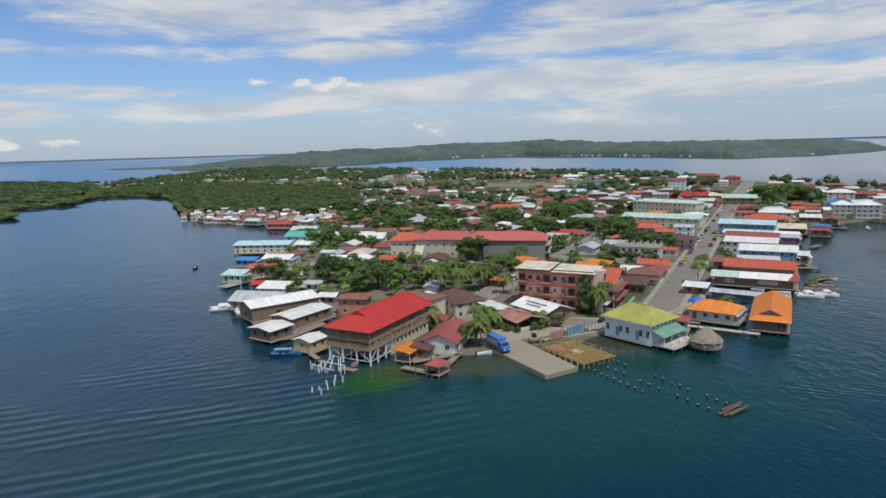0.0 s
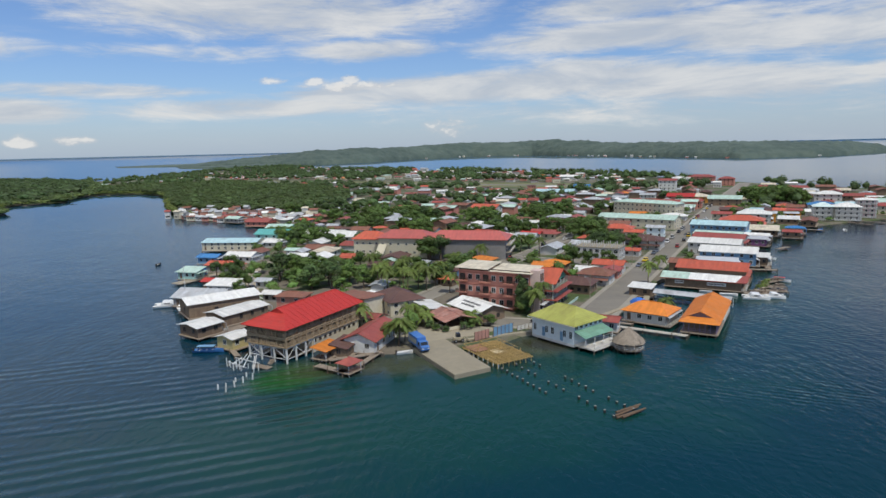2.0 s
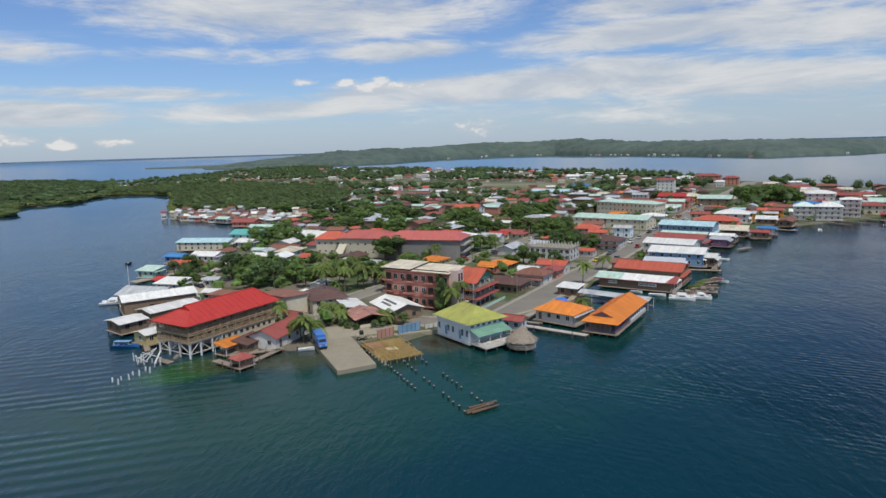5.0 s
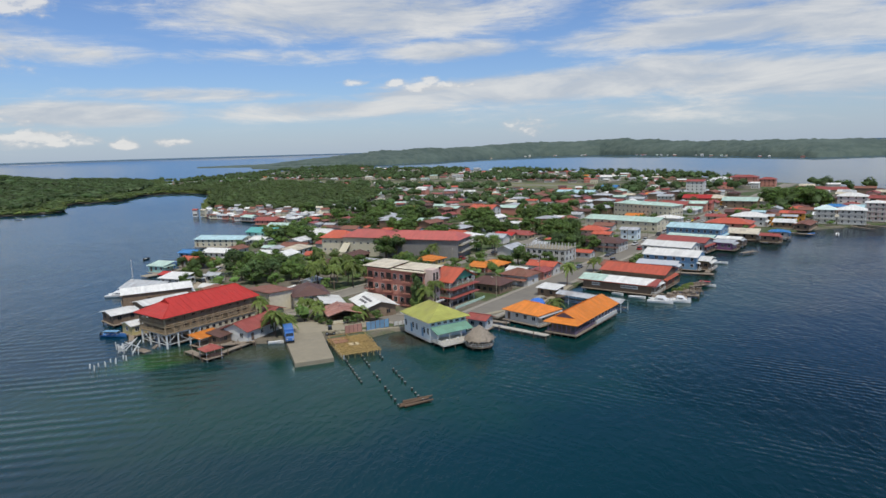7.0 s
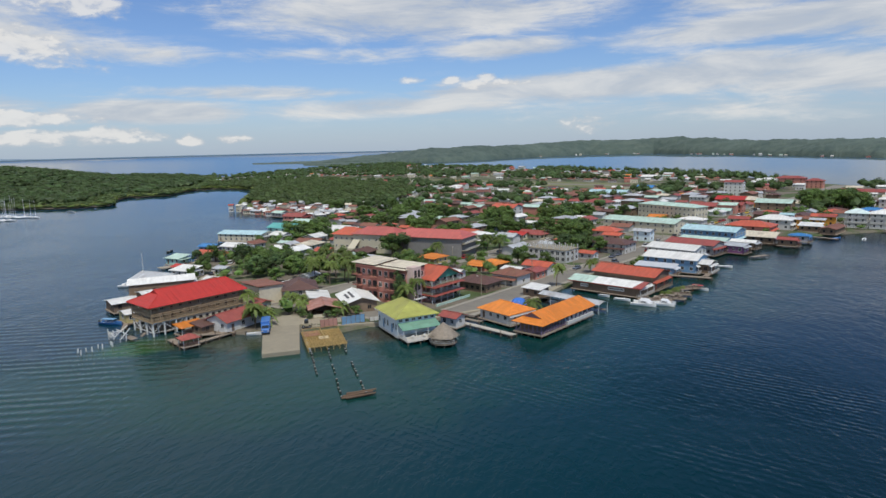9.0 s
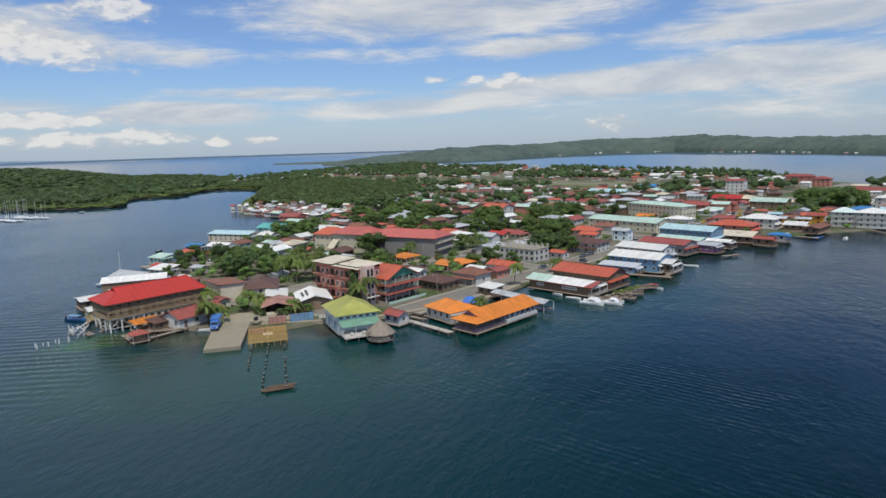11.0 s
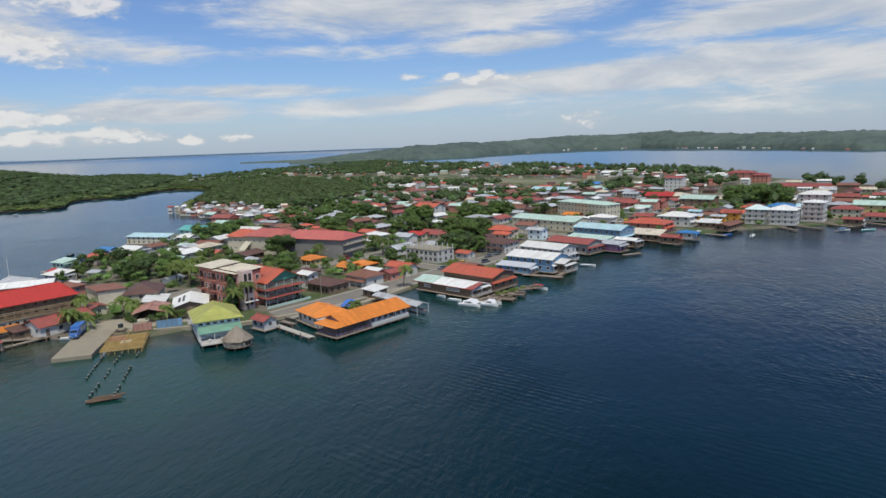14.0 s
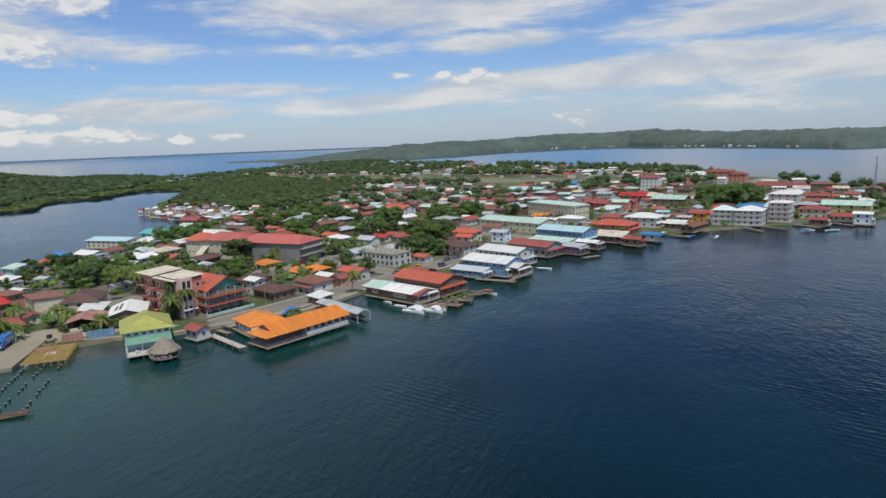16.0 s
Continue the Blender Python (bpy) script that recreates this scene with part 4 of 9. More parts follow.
def pile_row(x0, y0, x1, y1, n, skip=()):
    for i in range(n):
        if i in skip:
            continue
        f = i / (n - 1)
        piling(x0 + (x1 - x0) * f, y0 + (y1 - y0) * f, rnd.uniform(0.35, 0.6), 0.25, DARK_PILE, "dark pile of a lost pier with a pale top", "piles of a lost pier", PALE_CAP, rnd.uniform(-0.12, 0.12))


pile_row(21.6, 139.2, 30.4, 125.4, 9)
pile_row(24.8, 142.2, 42.2, 113.9, 14, (4, 8))
pile_row(29.0, 143.4, 46.4, 117.0, 15, (2, 3, 4, 10))
for i in range(7):
    f = i / 6
    piling(13.4 + 7.2 * f, 150.4 - 10.0 * f, 1.0, 0.2, WHITE_PAINT, "short white post along the deck frame", "posts of the deck frame", None, rnd.uniform(-0.06, 0.06))

raft = thing("log_raft", 45.2, 115.5, 0, 34, "weathered logs lashed to the last piles", "logs")
for i, (a, b, z) in enumerate(((-3.4, -0.4, 0.25), (-3.0, 0.35, 0.3), (-2.2, 1.0, 0.55), (-2.6, -1.1, 0.4))):
    bm = bmesh.new()
    pipe(bm, (a, b, z), (a + 6.4, b + 0.5 * (i % 2), z + 0.15), 0.24, 0.19, 9)
    part("log", bm, surface("bleached_log", (0.13, 0.085, 0.055), 0.85, 0.25), raft)


# ---- concrete ramp and the apron behind it
def quad_slab(name, pts, z0, z1, mat, label, category, kind="structure"):
    bm = bmesh.new()
    lo, hi = [bm.verts.new((x, y, z0)) for x, y in pts], [bm.verts.new((x, y, z1)) for x, y in pts]
    n = len(pts)
    bm.faces.new(lo[::-1]), bm.faces.new(hi)
    for i in range(n):
        j = (i + 1) % n
        bm.faces.new((lo[i], lo[j], hi[j], hi[i]))
    top = [e for e in bm.edges if all(abs(v.co.z - z1) < 1e-4 for v in e.verts)]
    bmesh.ops.bevel(bm, geom=top, offset=0.12, segments=1, affect="EDGES")
    return solo(name, bm, mat, label, category, kind)


quad_slab("quay", [(11.0, 133.0), (18.9, 138.2), (6.8, 159.5), (-2.4, 154.5)], -2, 1.15, CONCRETE, "stained concrete ferry ramp reaching into the water", "quay")
quad_slab("pavement_apron", [(-2.6, 154.8), (6.6, 159.8), (14, 163), (22, 170), (14, 176), (2, 170), (-4, 168), (-6, 160)], 0.3, 1.0, CONCRETE, "worn concrete apron behind the ramp", "pavement")
quad_slab("seawall", [(11, 158), (25, 164), (41, 172), (55, 186), (69, 202), (76, 226), (74.5, 227), (67.5, 203), (54, 187.4), (40.4, 173.2), (24.4, 165.2), (10.5, 159.2)], -1.6, 1.15, CONCRETE, "grey concrete seawall", "seawall")

TYRE = surface("tyre_rubber", (0.02, 0.02, 0.02), 0.9, 0.1)
STEEL = surface("wheel_steel", (0.35, 0.35, 0.36), 0.4, 0.1, metal=0.6)


def wheel_mesh(r, w):
    k = ("wheel", r, w)
    if k not in SHARED:
        bm = bmesh.new()
        pipe(bm, (0, -w / 2, 0), (0, w / 2, 0), r, r, 14)
        a = mesh_of("tyre", bm, TYRE)
        bm = bmesh.new()
        pipe(bm, (0, -w / 2 - 0.015, 0), (0, w / 2 + 0.015, 0), r * 0.55, r * 0.55, 12)
        SHARED[k] = (a, mesh_of("rim", bm, STEEL))
    return SHARED[k]


def put_wheels(t, xs, half, r, w):
    a, b = wheel_mesh(r, w)
    for x in xs:
        for s in (-1, 1):
            o = part("wheel", a, None, t, "", pose(x, s * half, r))
            part("rim", b, None, o)


def profile_solid(pts, half, inset=0.0):
    """A solid with that outline in x and z, as wide as two times half."""
    bm = bmesh.new()
    l, r = [bm.verts.new((x, -half, z)) for x, z in pts], [bm.verts.new((x, half, z)) for x, z in pts]
    bm.faces.new(l), bm.faces.new(r[::-1])
    for i in range(len(pts)):
        j = (i + 1) % len(pts)
        bm.faces.new((l[i], r[i], r[j], l[j]))
    bmesh.ops.recalc_face_normals(bm, faces=bm.faces)
    bmesh.ops.bevel(bm, geom=list(bm.edges), offset=0.06, segments=1, affect="EDGES")
    return bm


def truck(x, y, z, turn):
    blue = surface("blue_truck_paint", (0.06, 0.18, 0.48), 0.4, 0.06, stained=0.1)
    t = thing("box_truck", x, y, z, turn, "blue box truck parked on the concrete ramp", "truck")
    part("cargo_box", profile_solid([(-4.2, 0.95), (1.5, 0.95), (1.5, 3.3), (-4.2, 3.3)], 1.22), blue, t, "blue cargo box with painted panels")
    part("cab", profile_solid([(1.6, 0.6), (4.0, 0.6), (4.05, 1.5), (3.3, 1.7), (2.9, 2.55), (1.6, 2.6)], 1.1), blue, t)
    bm = bmesh.new()
    vs = [bm.verts.new(p) for p in ((3.33, -0.95, 1.74), (3.33, 0.95, 1.74), (2.98, 0.9, 2.46), (2.98, -0.9, 2.46), (3.27, -0.95, 1.72), (3.27, 0.95, 1.72), (2.92, 0.9, 2.44), (2.92, -0.9, 2.44))]
    for f in ((0, 1, 2, 3), (7, 6, 5, 4), (0, 4, 5, 1), (1, 5, 6, 2), (2, 6, 7, 3), (3, 7, 4, 0)):
        bm.faces.new([vs[i] for i in f])
    part("windscreen", bm, GLASS, t)
    bm = bmesh.new()
    box(bm, -4.1, -0.5, 0.55, 3.9, 0.5, 0.95)
    part("chassis", bm, DARK_IN, t)
    for s in (-1, 1):
        bm = bmesh.new()
        for i, (a, b) in enumerate(((-3.8, -2.3), (-2.1, -0.6), (-0.4, 1.1))):
            box(bm, a, s * 1.225, 1.5, b, s * 1.245, 2.7)
        part("painted_panel", bm, surface("painted_panel", (0.35, 0.36, 0.30), 0.5, 0.3, 2.0), t, "faded picture panels")
        bm = bmesh.new()
        box(bm, 4.02, s * 0.75 - 0.18, 0.95, 4.09, s * 0.75 + 0.18, 1.2)
        part("headlight", bm, WHITE_PAINT, t)
        bm = bmesh.new()
        box(bm, 1.9, s * 1.09, 1.6, 2.8, s * 1.115, 2.4)
        part("side_window", bm, GLASS, t)
    put_wheels(t, (-2.6, 3.0), 0.98, 0.48, 0.3)


truck(1.0, 151.0, 1.25, -60)


def digger(x, y, z, turn):
    yellow = surface("dull_machine_paint", (0.36, 0.31, 0.21), 0.5, 0.12)
    t = thing("small_loader", x, y, z, turn, "small dusty loader standing on the apron", "machine")
    part("body", profile_solid([(-1.6, 0.5), (0.9, 0.5), (0.9, 1.2), (0.1, 1.3), (-1.6, 1.35)], 0.7), yellow, t)
    part("cab", profile_solid([(-0.9, 1.36), (0.3, 1.36), (0.2, 2.4), (-0.8, 2.4)], 0.55), GLASS, t)
    bm = bmesh.new()
    beam(bm, (0.6, 0.75, 1.1), (2.2, 0.75, 0.5), 0.12), beam(bm, (0.6, -0.75, 1.1), (2.2, -0.75, 0.5), 0.12)
    part("arm", bm, yellow, t)
    part("bucket", profile_solid([(2.1, 0.15), (2.8, 0.12), (2.9, 0.3), (2.3, 0.75)], 0.95), yellow, t)
    put_wheels(t, (-1.1, 0.7), 0.72, 0.45, 0.3)


digger(10.6, 157.5, 1.0, 20)

# timber frame of a deck being built over the water
BAMBOO = surface("new_bamboo_poles", (0.42, 0.285, 0.105), 0.65, 0.25)
deck = thing("deck_frame", 20.3, 148.5, 0, 35, "unfinished deck frame of pale yellow poles over the water", "timber frame")
for i in range(7):
    for j in range(8):
        if 0 < i < 6 and 0 < j < 7 and (i + j) % 2:
            continue
        bm = bmesh.new()
        pipe(bm, (-4.9 + i * 1.63, -7.3 + j * 2.1, -1.6), (-4.9 + i * 1.63, -7.3 + j * 2.1, 1.45 if (i * 3 + j) % 4 else 2.2), 0.1, 0.09, 6)
        part("pole", bm, BAMBOO, deck)
for j in range(19):
    bm = bmesh.new()
    y = -7.5 + j * 0.83
    beam(bm, (-5.2 - 0.25 * (j % 3 == 1), y, 1.35), (5.2 + 0.3 * (j % 4 == 2), y + 0.1, 1.35), 0.15, 0.16)
    part("joist", bm, BAMBOO, deck)
for i in range(14):
    bm = bmesh.new()
    x = -5.1 + i * 0.785
    beam(bm, (x, -7.6 - 0.2 * (i % 2), 1.18), (x, 7.6, 1.18), 0.14, 0.14)
    part("bearer", bm, BAMBOO, deck)
for s in (-4.9, 0.0, 4.9):
    bm = bmesh.new()
    beam(bm, (s, -2.0 if s else -7.4, 2.15), (s, 7.5, 2.15), 0.11)
    part("rail", bm, BAMBOO, deck)
for y in (7.4, 3.2, -1.0):
    bm = bmesh.new()
    beam(bm, (-4.9, y, 2.2), (4.9, y, 2.2), 0.11)
    part("rail", bm, BAMBOO, deck)
bm = bmesh.new()
for i in range(12):
    box(bm, -1.2 + i * 0.22, -1.4, 1.45, -1.02 + i * 0.22, 1.2 + 0.3 * (i % 2), 1.49)
part("loose_planks", bm, surface("new_planks", (0.55, 0.44, 0.26), 0.8, 0.2), deck)
bm = bmesh.new()
box(bm, 0, 0, 0, 4.0, 0.17, 0.03)
board = mesh_of("board", bm, surface("reddish_boards", (0.30, 0.16, 0.09), 0.8, 0.25))
for i in range(26):
    part("board", board, None, deck, "reddish board laid over one corner" if i == 0 else "", pose(-5.0 + 0.35 * (i % 3), 2.2 + 0.2 * i, 1.44))


def hoarding(x, y, turn, L, h, mat, label):
    t = thing("hoarding", x, y, 1.0, turn, label, "hoarding", "painted hoardings")
    n = max(int(L / 1.2), 1)
    for i in range(n):
        bm = bmesh.new()
        a = -L / 2 + L * i / n
        box(bm, a + 0.02, -0.04, 0.1, a + L / n - 0.02, 0.04, h - 0.04 * (i % 2))
        part("panel", bm, mat, t)
    for i in range(n + 1):
        bm = bmesh.new()
        a = -L / 2 + L * i / n
        box(bm, a - 0.05, -0.14, 0, a + 0.05, -0.042, h + 0.15)
        part("fence_post", bm, WOOD, t)


hoarding(16.4, 159.4, 42, 5.0, 2.4, surface("washed_red_sheet", (0.42, 0.22, 0.18), 0.6, 0.15), "faded red sheet hoarding beside the water")
hoarding(22.0, 164.0, 42, 7.0, 2.5, BLUE_WALL, "blue painted hoarding beside the water")
hoarding(28.5, 169.4, 40, 7.0, 1.3, WHITE_WALL, "white rendered fence beside the water")


# ---- green-roofed house on the seawall with its terrace
def green_house():
    t = thing("harbour_house", 38.8, 163.4, 0, 134, "pale blue harbour house with an olive green hipped roof", "building")
    L, W = 14.0, 11.4
    bm = bmesh.new()
    box(bm, -L / 2, -W / 2, 0.5, L / 2, W / 2, 6.1)
    part("wall", bm, PALEBLUE_WALL, t)
    part("roof", roof_bm("hip", L, W, 6.2, 3.2, 0.9, 0.16, hip=0.75), GREEN_ROOF, t)
    bm = bmesh.new()
    for s in (-1, 1):
        box(bm, -L / 2 - 0.9, s * (W / 2 + 0.9) - 0.06, 5.85, L / 2 + 0.9, s * (W / 2 + 0.9) + 0.06, 6.06)
    part("gutter", bm, WHITE_PAINT, t)
    put_windows(t, L, W, "n", 3.4, 7, 0.9, 1.7, PALEBLUE_WALL, (2, 5))
    for s in (-3, 3):
        put_door(t, L, W, "n", s, 1.4, BLUE_WALL, 1.0, 2.4)
    put_windows(t, L, W, "w", 5.3, 6, 1.0, 0.6, WHITE_PAINT)
    put_windows(t, L, W, "e", 3.4, 3, 1.0, 1.4, WHITE_PAINT)
    put_windows(t, L, W, "s", 3.4, 4, 1.0, 1.4, WHITE_PAINT)
    bm = bmesh.new()
    box(bm, -L / 2 - 0.06, -W / 2 - 0.06, 0.5, L / 2 + 0.06, W / 2 + 0.06, 1.1)
    part("plinth", bm, WHITE_WALL, t)
    bm = bmesh.new()
    slab_from(bm, [(-L / 2 - 3.6, -W / 2, 3.5), (-L / 2, -W / 2, 4.7), (-L / 2, W / 2, 4.7), (-L / 2 - 3.6, W / 2, 3.5)], [[0, 1, 2, 3]], 0.1)
    part("awning", bm, roof_metal("sage_green_sheet", (0.17, 0.33, 0.24), stained=0.15), t, "sage green sheet awning over the terrace")
    for y in (-5.4, -1.8, 1.8, 5.4):
        bm = bmesh.new()
        box(bm, -L / 2 - 3.5, y - 0.08, 1.3, -L / 2 - 3.34, y + 0.08, 3.42)
        part("awning_post", bm, WHITE_PAINT, t)
    bm = bmesh.new()
    box(bm, -L / 2 - 6.4, -W / 2 - 0.4, 0.95, -L / 2 - 0.07, W / 2, 1.25)
    part("terrace", bm, surface("pale_deck", (0.50, 0.47, 0.42), 0.85, 0.15, ribs=0.4), t, "pale plank terrace")
    for a, b in (((-13.3, -6.0), (-13.3, 5.6)), ((-13.3, -6.0), (-7.2, -6.0)), ((-13.3, 5.6), (-7.2, 5.6))):
        bm = bmesh.new()
        railing(bm, (a, b), 1.25, 0.95, 0.7, 0.07)
        part("railing", bm, WHITE_PAINT, t)
    for i in range(5):
        for j in range(4):
            bm = bmesh.new()
            pipe(bm, (-13.0 + i * 4.6, -5.4 + j * 3.6, -1.6), (-13.0 + i * 4.6, -5.4 + j * 3.6, 0.94 if i < 2 else 0.5), 0.16, 0.16, 7)
            part("stilt", bm, WOOD, t)


green_house()


def cafe_table(x, y, z):
    t = thing("cafe_table", x, y, z, rnd.uniform(0, 90), "small white table on the terrace", "table", "terrace tables")
    bm = bmesh.new()
    pipe(bm, (0, 0, 0.71), (0, 0, 0.75), 0.45, 0.45, 12)
    part("tabletop", bm, WHITE_PAINT, t)
    bm = bmesh.new()
    pipe(bm, (0, 0, 0), (0, 0, 0.71), 0.05, 0.05, 7)
    part("leg", bm, STEEL, t)


for i in range(3):
    for j in range(2):
        q = pose(38.8, 163.4, 0, 0, 0, 134) @ Vector((-9.0 - 2.4 * j, -3.6 + 3.4 * i, 0))
        cafe_table(q.x, q.y, 1.25)


def thatched_hut():
    t = thing("thatched_hut", 52.8, 153.4, 0, 20, "open round hut with a grey thatched roof over the water", "hut")
    straw = surface("grey_thatch", (0.27, 0.23, 0.185), 0.95, 0.3, 3.0, (0.13, 0.10, 0.08), 0.4, 0.8, 0.6, 14)
    bm = bmesh.new()
    n, rings = 28, ((3.95, 2.5), (3.8, 2.8), (2.8, 3.75), (1.65, 4.85), (0.6, 5.7), (0.12, 6.1))
    last = None
    r3 = random.Random(8)
    for r, z in rings:
        ring = [bm.verts.new((math.cos(i * math.tau / n) * r * (1 + 0.04 * r3.uniform(-1, 1)), math.sin(i * math.tau / n) * r * (1 + 0.04 * r3.uniform(-1, 1)), z + 0.1 * r3.uniform(-1, 1))) for i in range(n)]
        if last:
            for i in range(n):
                bm.faces.new((last[i], last[(i + 1) % n], ring[(i + 1) % n], ring[i]))
        last = ring
    bm.faces.new(last)
    for i in range(260):
        a, f = r3.uniform(0, math.tau), r3.uniform(0.05, 1)
        r = 0.4 + 3.5 * f
        z = 5.75 - 3.05 * f + 0.12
        d = Vector((math.cos(a), math.sin(a), -0.72)) * r3.uniform(0.4, 0.9)
        p = Vector((math.cos(a) * r, math.sin(a) * r, z))
        beam(bm, p, p + d, 0.12, 0.04)
    part("thatch", bm, straw, t, "shaggy grey thatch")
    for i in range(8):
        a = i * math.tau / 8
        bm = bmesh.new()
        pipe(bm, (math.cos(a) * 3.1, math.sin(a) * 3.1, -1.8), (math.cos(a) * 3.1, math.sin(a) * 3.1, 3.1), 0.11, 0.1, 7)
        part("post", bm, WOOD, t)
    bm = bmesh.new()
    pipe(bm, (0, 0, 0.85), (0, 0, 1.05), 3.6, 3.6, 16)
    part("deck", bm, PLANK, t)
    bm = bmesh.new()
    pts = [(math.cos(i * math.tau / 16) * 3.75, math.sin(i * math.tau / 16) * 3.75) for i in range(15)]
    railing(bm, pts, 1.05, 0.85, 0.8, 0.07)
    part("railing", bm, WHITE_PAINT, t)


thatched_hut()
house(50.6, 170.0, 158, 5.6, 4.2, 2.6, "gable", BRICK_ROOF, WHITE_WALL, 1.1, 0.9, 0.7, label="small white kiosk with a faded red roof at the pier", name="kiosk", category="kiosk", wins=(2, 1), over_water=True)


def jetty(x0, y0, x1, y1, w, z, mat, label, rail=False):
    a, b = Vector((x0, y0)), Vector((x1, y1))
    L = (b - a).length
    t = thing("jetty", x0, y0, 0, math.degrees(math.atan2(y1 - y0, x1 - x0)), label, "jetty", "jetties")
    bm = bmesh.new()
    n = max(int(L / 0.5), 1)
    for i in range(n):
        box(bm, L * i / n + 0.02, -w / 2, z - 0.1, L * (i + 1) / n - 0.02, w / 2, z)
    for s in (-1, 1):
        box(bm, 0, s * w * 0.35 - 0.08, z - 0.32, L, s * w * 0.35 + 0.08, z - 0.101)
    tagged(part("planking", bm, mat, t), "", "", "", "stuff")
    m = max(int(L / 3.5), 1)
    for i in range(m + 1):
        for s in (-1, 1):
            bm = bmesh.new()
            pipe(bm, (L * i / m, s * (w / 2 + 0.1), -1.8), (L * i / m, s * (w / 2 + 0.1), z + (0.7 if (i + s) % 3 == 0 else 0.15)), 0.13, 0.12, 7)
            part("pier_post", bm, WOOD, t)
    if rail:
        bm = bmesh.new()
        railing(bm, ((0, w / 2), (L, w / 2)), z, 1.0, 1.5)
        part("railing", bm, WOOD, t)
    return t


jetty(53.2, 172.0, 69.8, 163.0, 2.0, 1.0, surface("pale_jetty_planks", (0.42, 0.39, 0.34), 0.9, 0.15), "straight pale jetty between the kiosk and the orange restaurant")
jetty(52.4, 176.5, 58, 174.0, 1.6, 1.0, PLANK, "short yellow-grey walkway along the seawall", True)


# ---- orange-roofed restaurant over the water
def orange_restaurant():
    t = thing("restaurant", 79.05, 177.7, 1.1, 65, "restaurant over the water with a bright orange sheet roof", "building")
    L, W = 27.4, 8.4
    bm = bmesh.new()
    box(bm, -1, -W / 2 + 0.3, 0, L / 2, W / 2 - 0.3, 2.75)
    part("wall", bm, WHITE_WALL, t, "white boarded dining room")
    bm = bmesh.new()
    box(bm, -L / 2 + 1.6, -W / 2 + 2.2, 0, -1.004, W / 2 - 0.3, 2.7)
    part("kitchen", bm, WOOD_WALL, t, "dark boarded kitchen")
    bm = bmesh.new()
    box(bm, -L / 2 - 0.5, -W / 2 - 0.6, -0.35, L / 2 + 0.5, W / 2 + 0.5, -0.06)
    part("deck", bm, PLANK, t, "weathered plank deck")
    # roof: long gable, skirt under a small gable at the south end
    bm = bmesh.new()
    a, b, z, r = L / 2 + 0.8, W / 2 + 0.9, 2.75, 2.6
    top = [(-a, -b, z), (a, -b, z), (a, b, z), (-a, b, z), (a - 1.2, 0, z + r), (-a + 2.4, 0, z + r), (-a + 3.0, -b * 0.62, z + r * 0.38), (-a + 3.0, b * 0.62, z + r * 0.38)]
    slab_from(bm, top, [[0, 1, 4, 5, 6], [2, 3, 7, 5, 4], [1, 2, 4], [3, 0, 6, 7]], 0.12)
    lines = []
    for i in range(1, 28):
        x = -a + i * 2 * a / 28
        inner = 0 if -a + 3 < x < a - 1.2 else (b * (x - a + 1.2) / 1.2 if x > 0 else b * (0.62 + 0.38 * (-a + 3 - x) / 3))
        for s in (-1, 1):
            if b - inner > 0.4:
                lines.append(((x, s * b, z + 0.03), (x, s * inner, z + 0.03 + r * (1 - inner / b))))
    seam_parts(part("roof", bm, ORANGE_ROOF, t), lines, ORANGE_ROOF)
    bm = bmesh.new()
    v = [bm.verts.new(p) for p in ((-a + 3.02, -b * 0.6, z + r * 0.36), (-a + 3.02, b * 0.6, z + r * 0.36), (-a + 3.02, 0, z + r - 0.12), (-a + 3.2, -b * 0.6, z + r * 0.36), (-a + 3.2, b * 0.6, z + r * 0.36), (-a + 3.2, 0, z + r - 0.12))]
    bm.faces.new(v[:3]), bm.faces.new(v[5:2:-1])
    for i in range(3):
        j = (i + 1) % 3
        bm.faces.new((v[i], v[i + 3], v[j + 3], v[j]))
    part("gable_board", bm, surface("violet_grey_board", (0.20, 0.17, 0.22), 0.8, 0.15), t, "dark violet gable board")
    bm = bmesh.new()
    box(bm, -0.09, -0.09, 0, 0.09, 0.09, 2.74)
    vp = mesh_of("veranda_post", bm, surface("violet_post", (0.22, 0.17, 0.24), 0.7, 0.15))
    for i in range(9):
        part("veranda_post", vp, None, t, "", pose(-L / 2 + i * 1.45, -W / 2, 0))
    for i in range(1, 7):
        part("veranda_post", vp, None, t, "", pose(-L / 2, -W / 2 + i * 1.35, 0))
    bm = bmesh.new()
    railing(bm, ((-L / 2, W / 2), (-L / 2, -W / 2), (-1, -W / 2)), 0, 0.95, 0.4, 0.06)
    part("railing", bm, MATS["violet_post"], t)
    bm = bmesh.new()
    box(bm, -1.0, -W / 2 - 0.55, 0.0, L / 2, -W / 2 + 0.29, 0.9)
    part("parapet", bm, WHITE_WALL, t, "white boarded parapet")
    for i in range(7):
        part("veranda_post", vp, None, t, "", pose(-0.2 + i * 2.1, -W / 2 - 0.2, 0))
    put_windows(t, L, W - 0.6, "s", 1.75, 11, 1.3, 1.1, WHITE_PAINT, (0, 1, 2, 3, 4))
    put_windows(t, L, W - 0.6, "e", 1.6, 3, 1.2, 1.2, WHITE_PAINT)
    put_windows(t, L, W - 0.6, "n", 1.6, 8, 1.2, 1.2, WHITE_PAINT, (0, 1, 2))
    stilts(t, L, W, -3.0, -0.36, 9, 5, 0.15)


orange_restaurant()
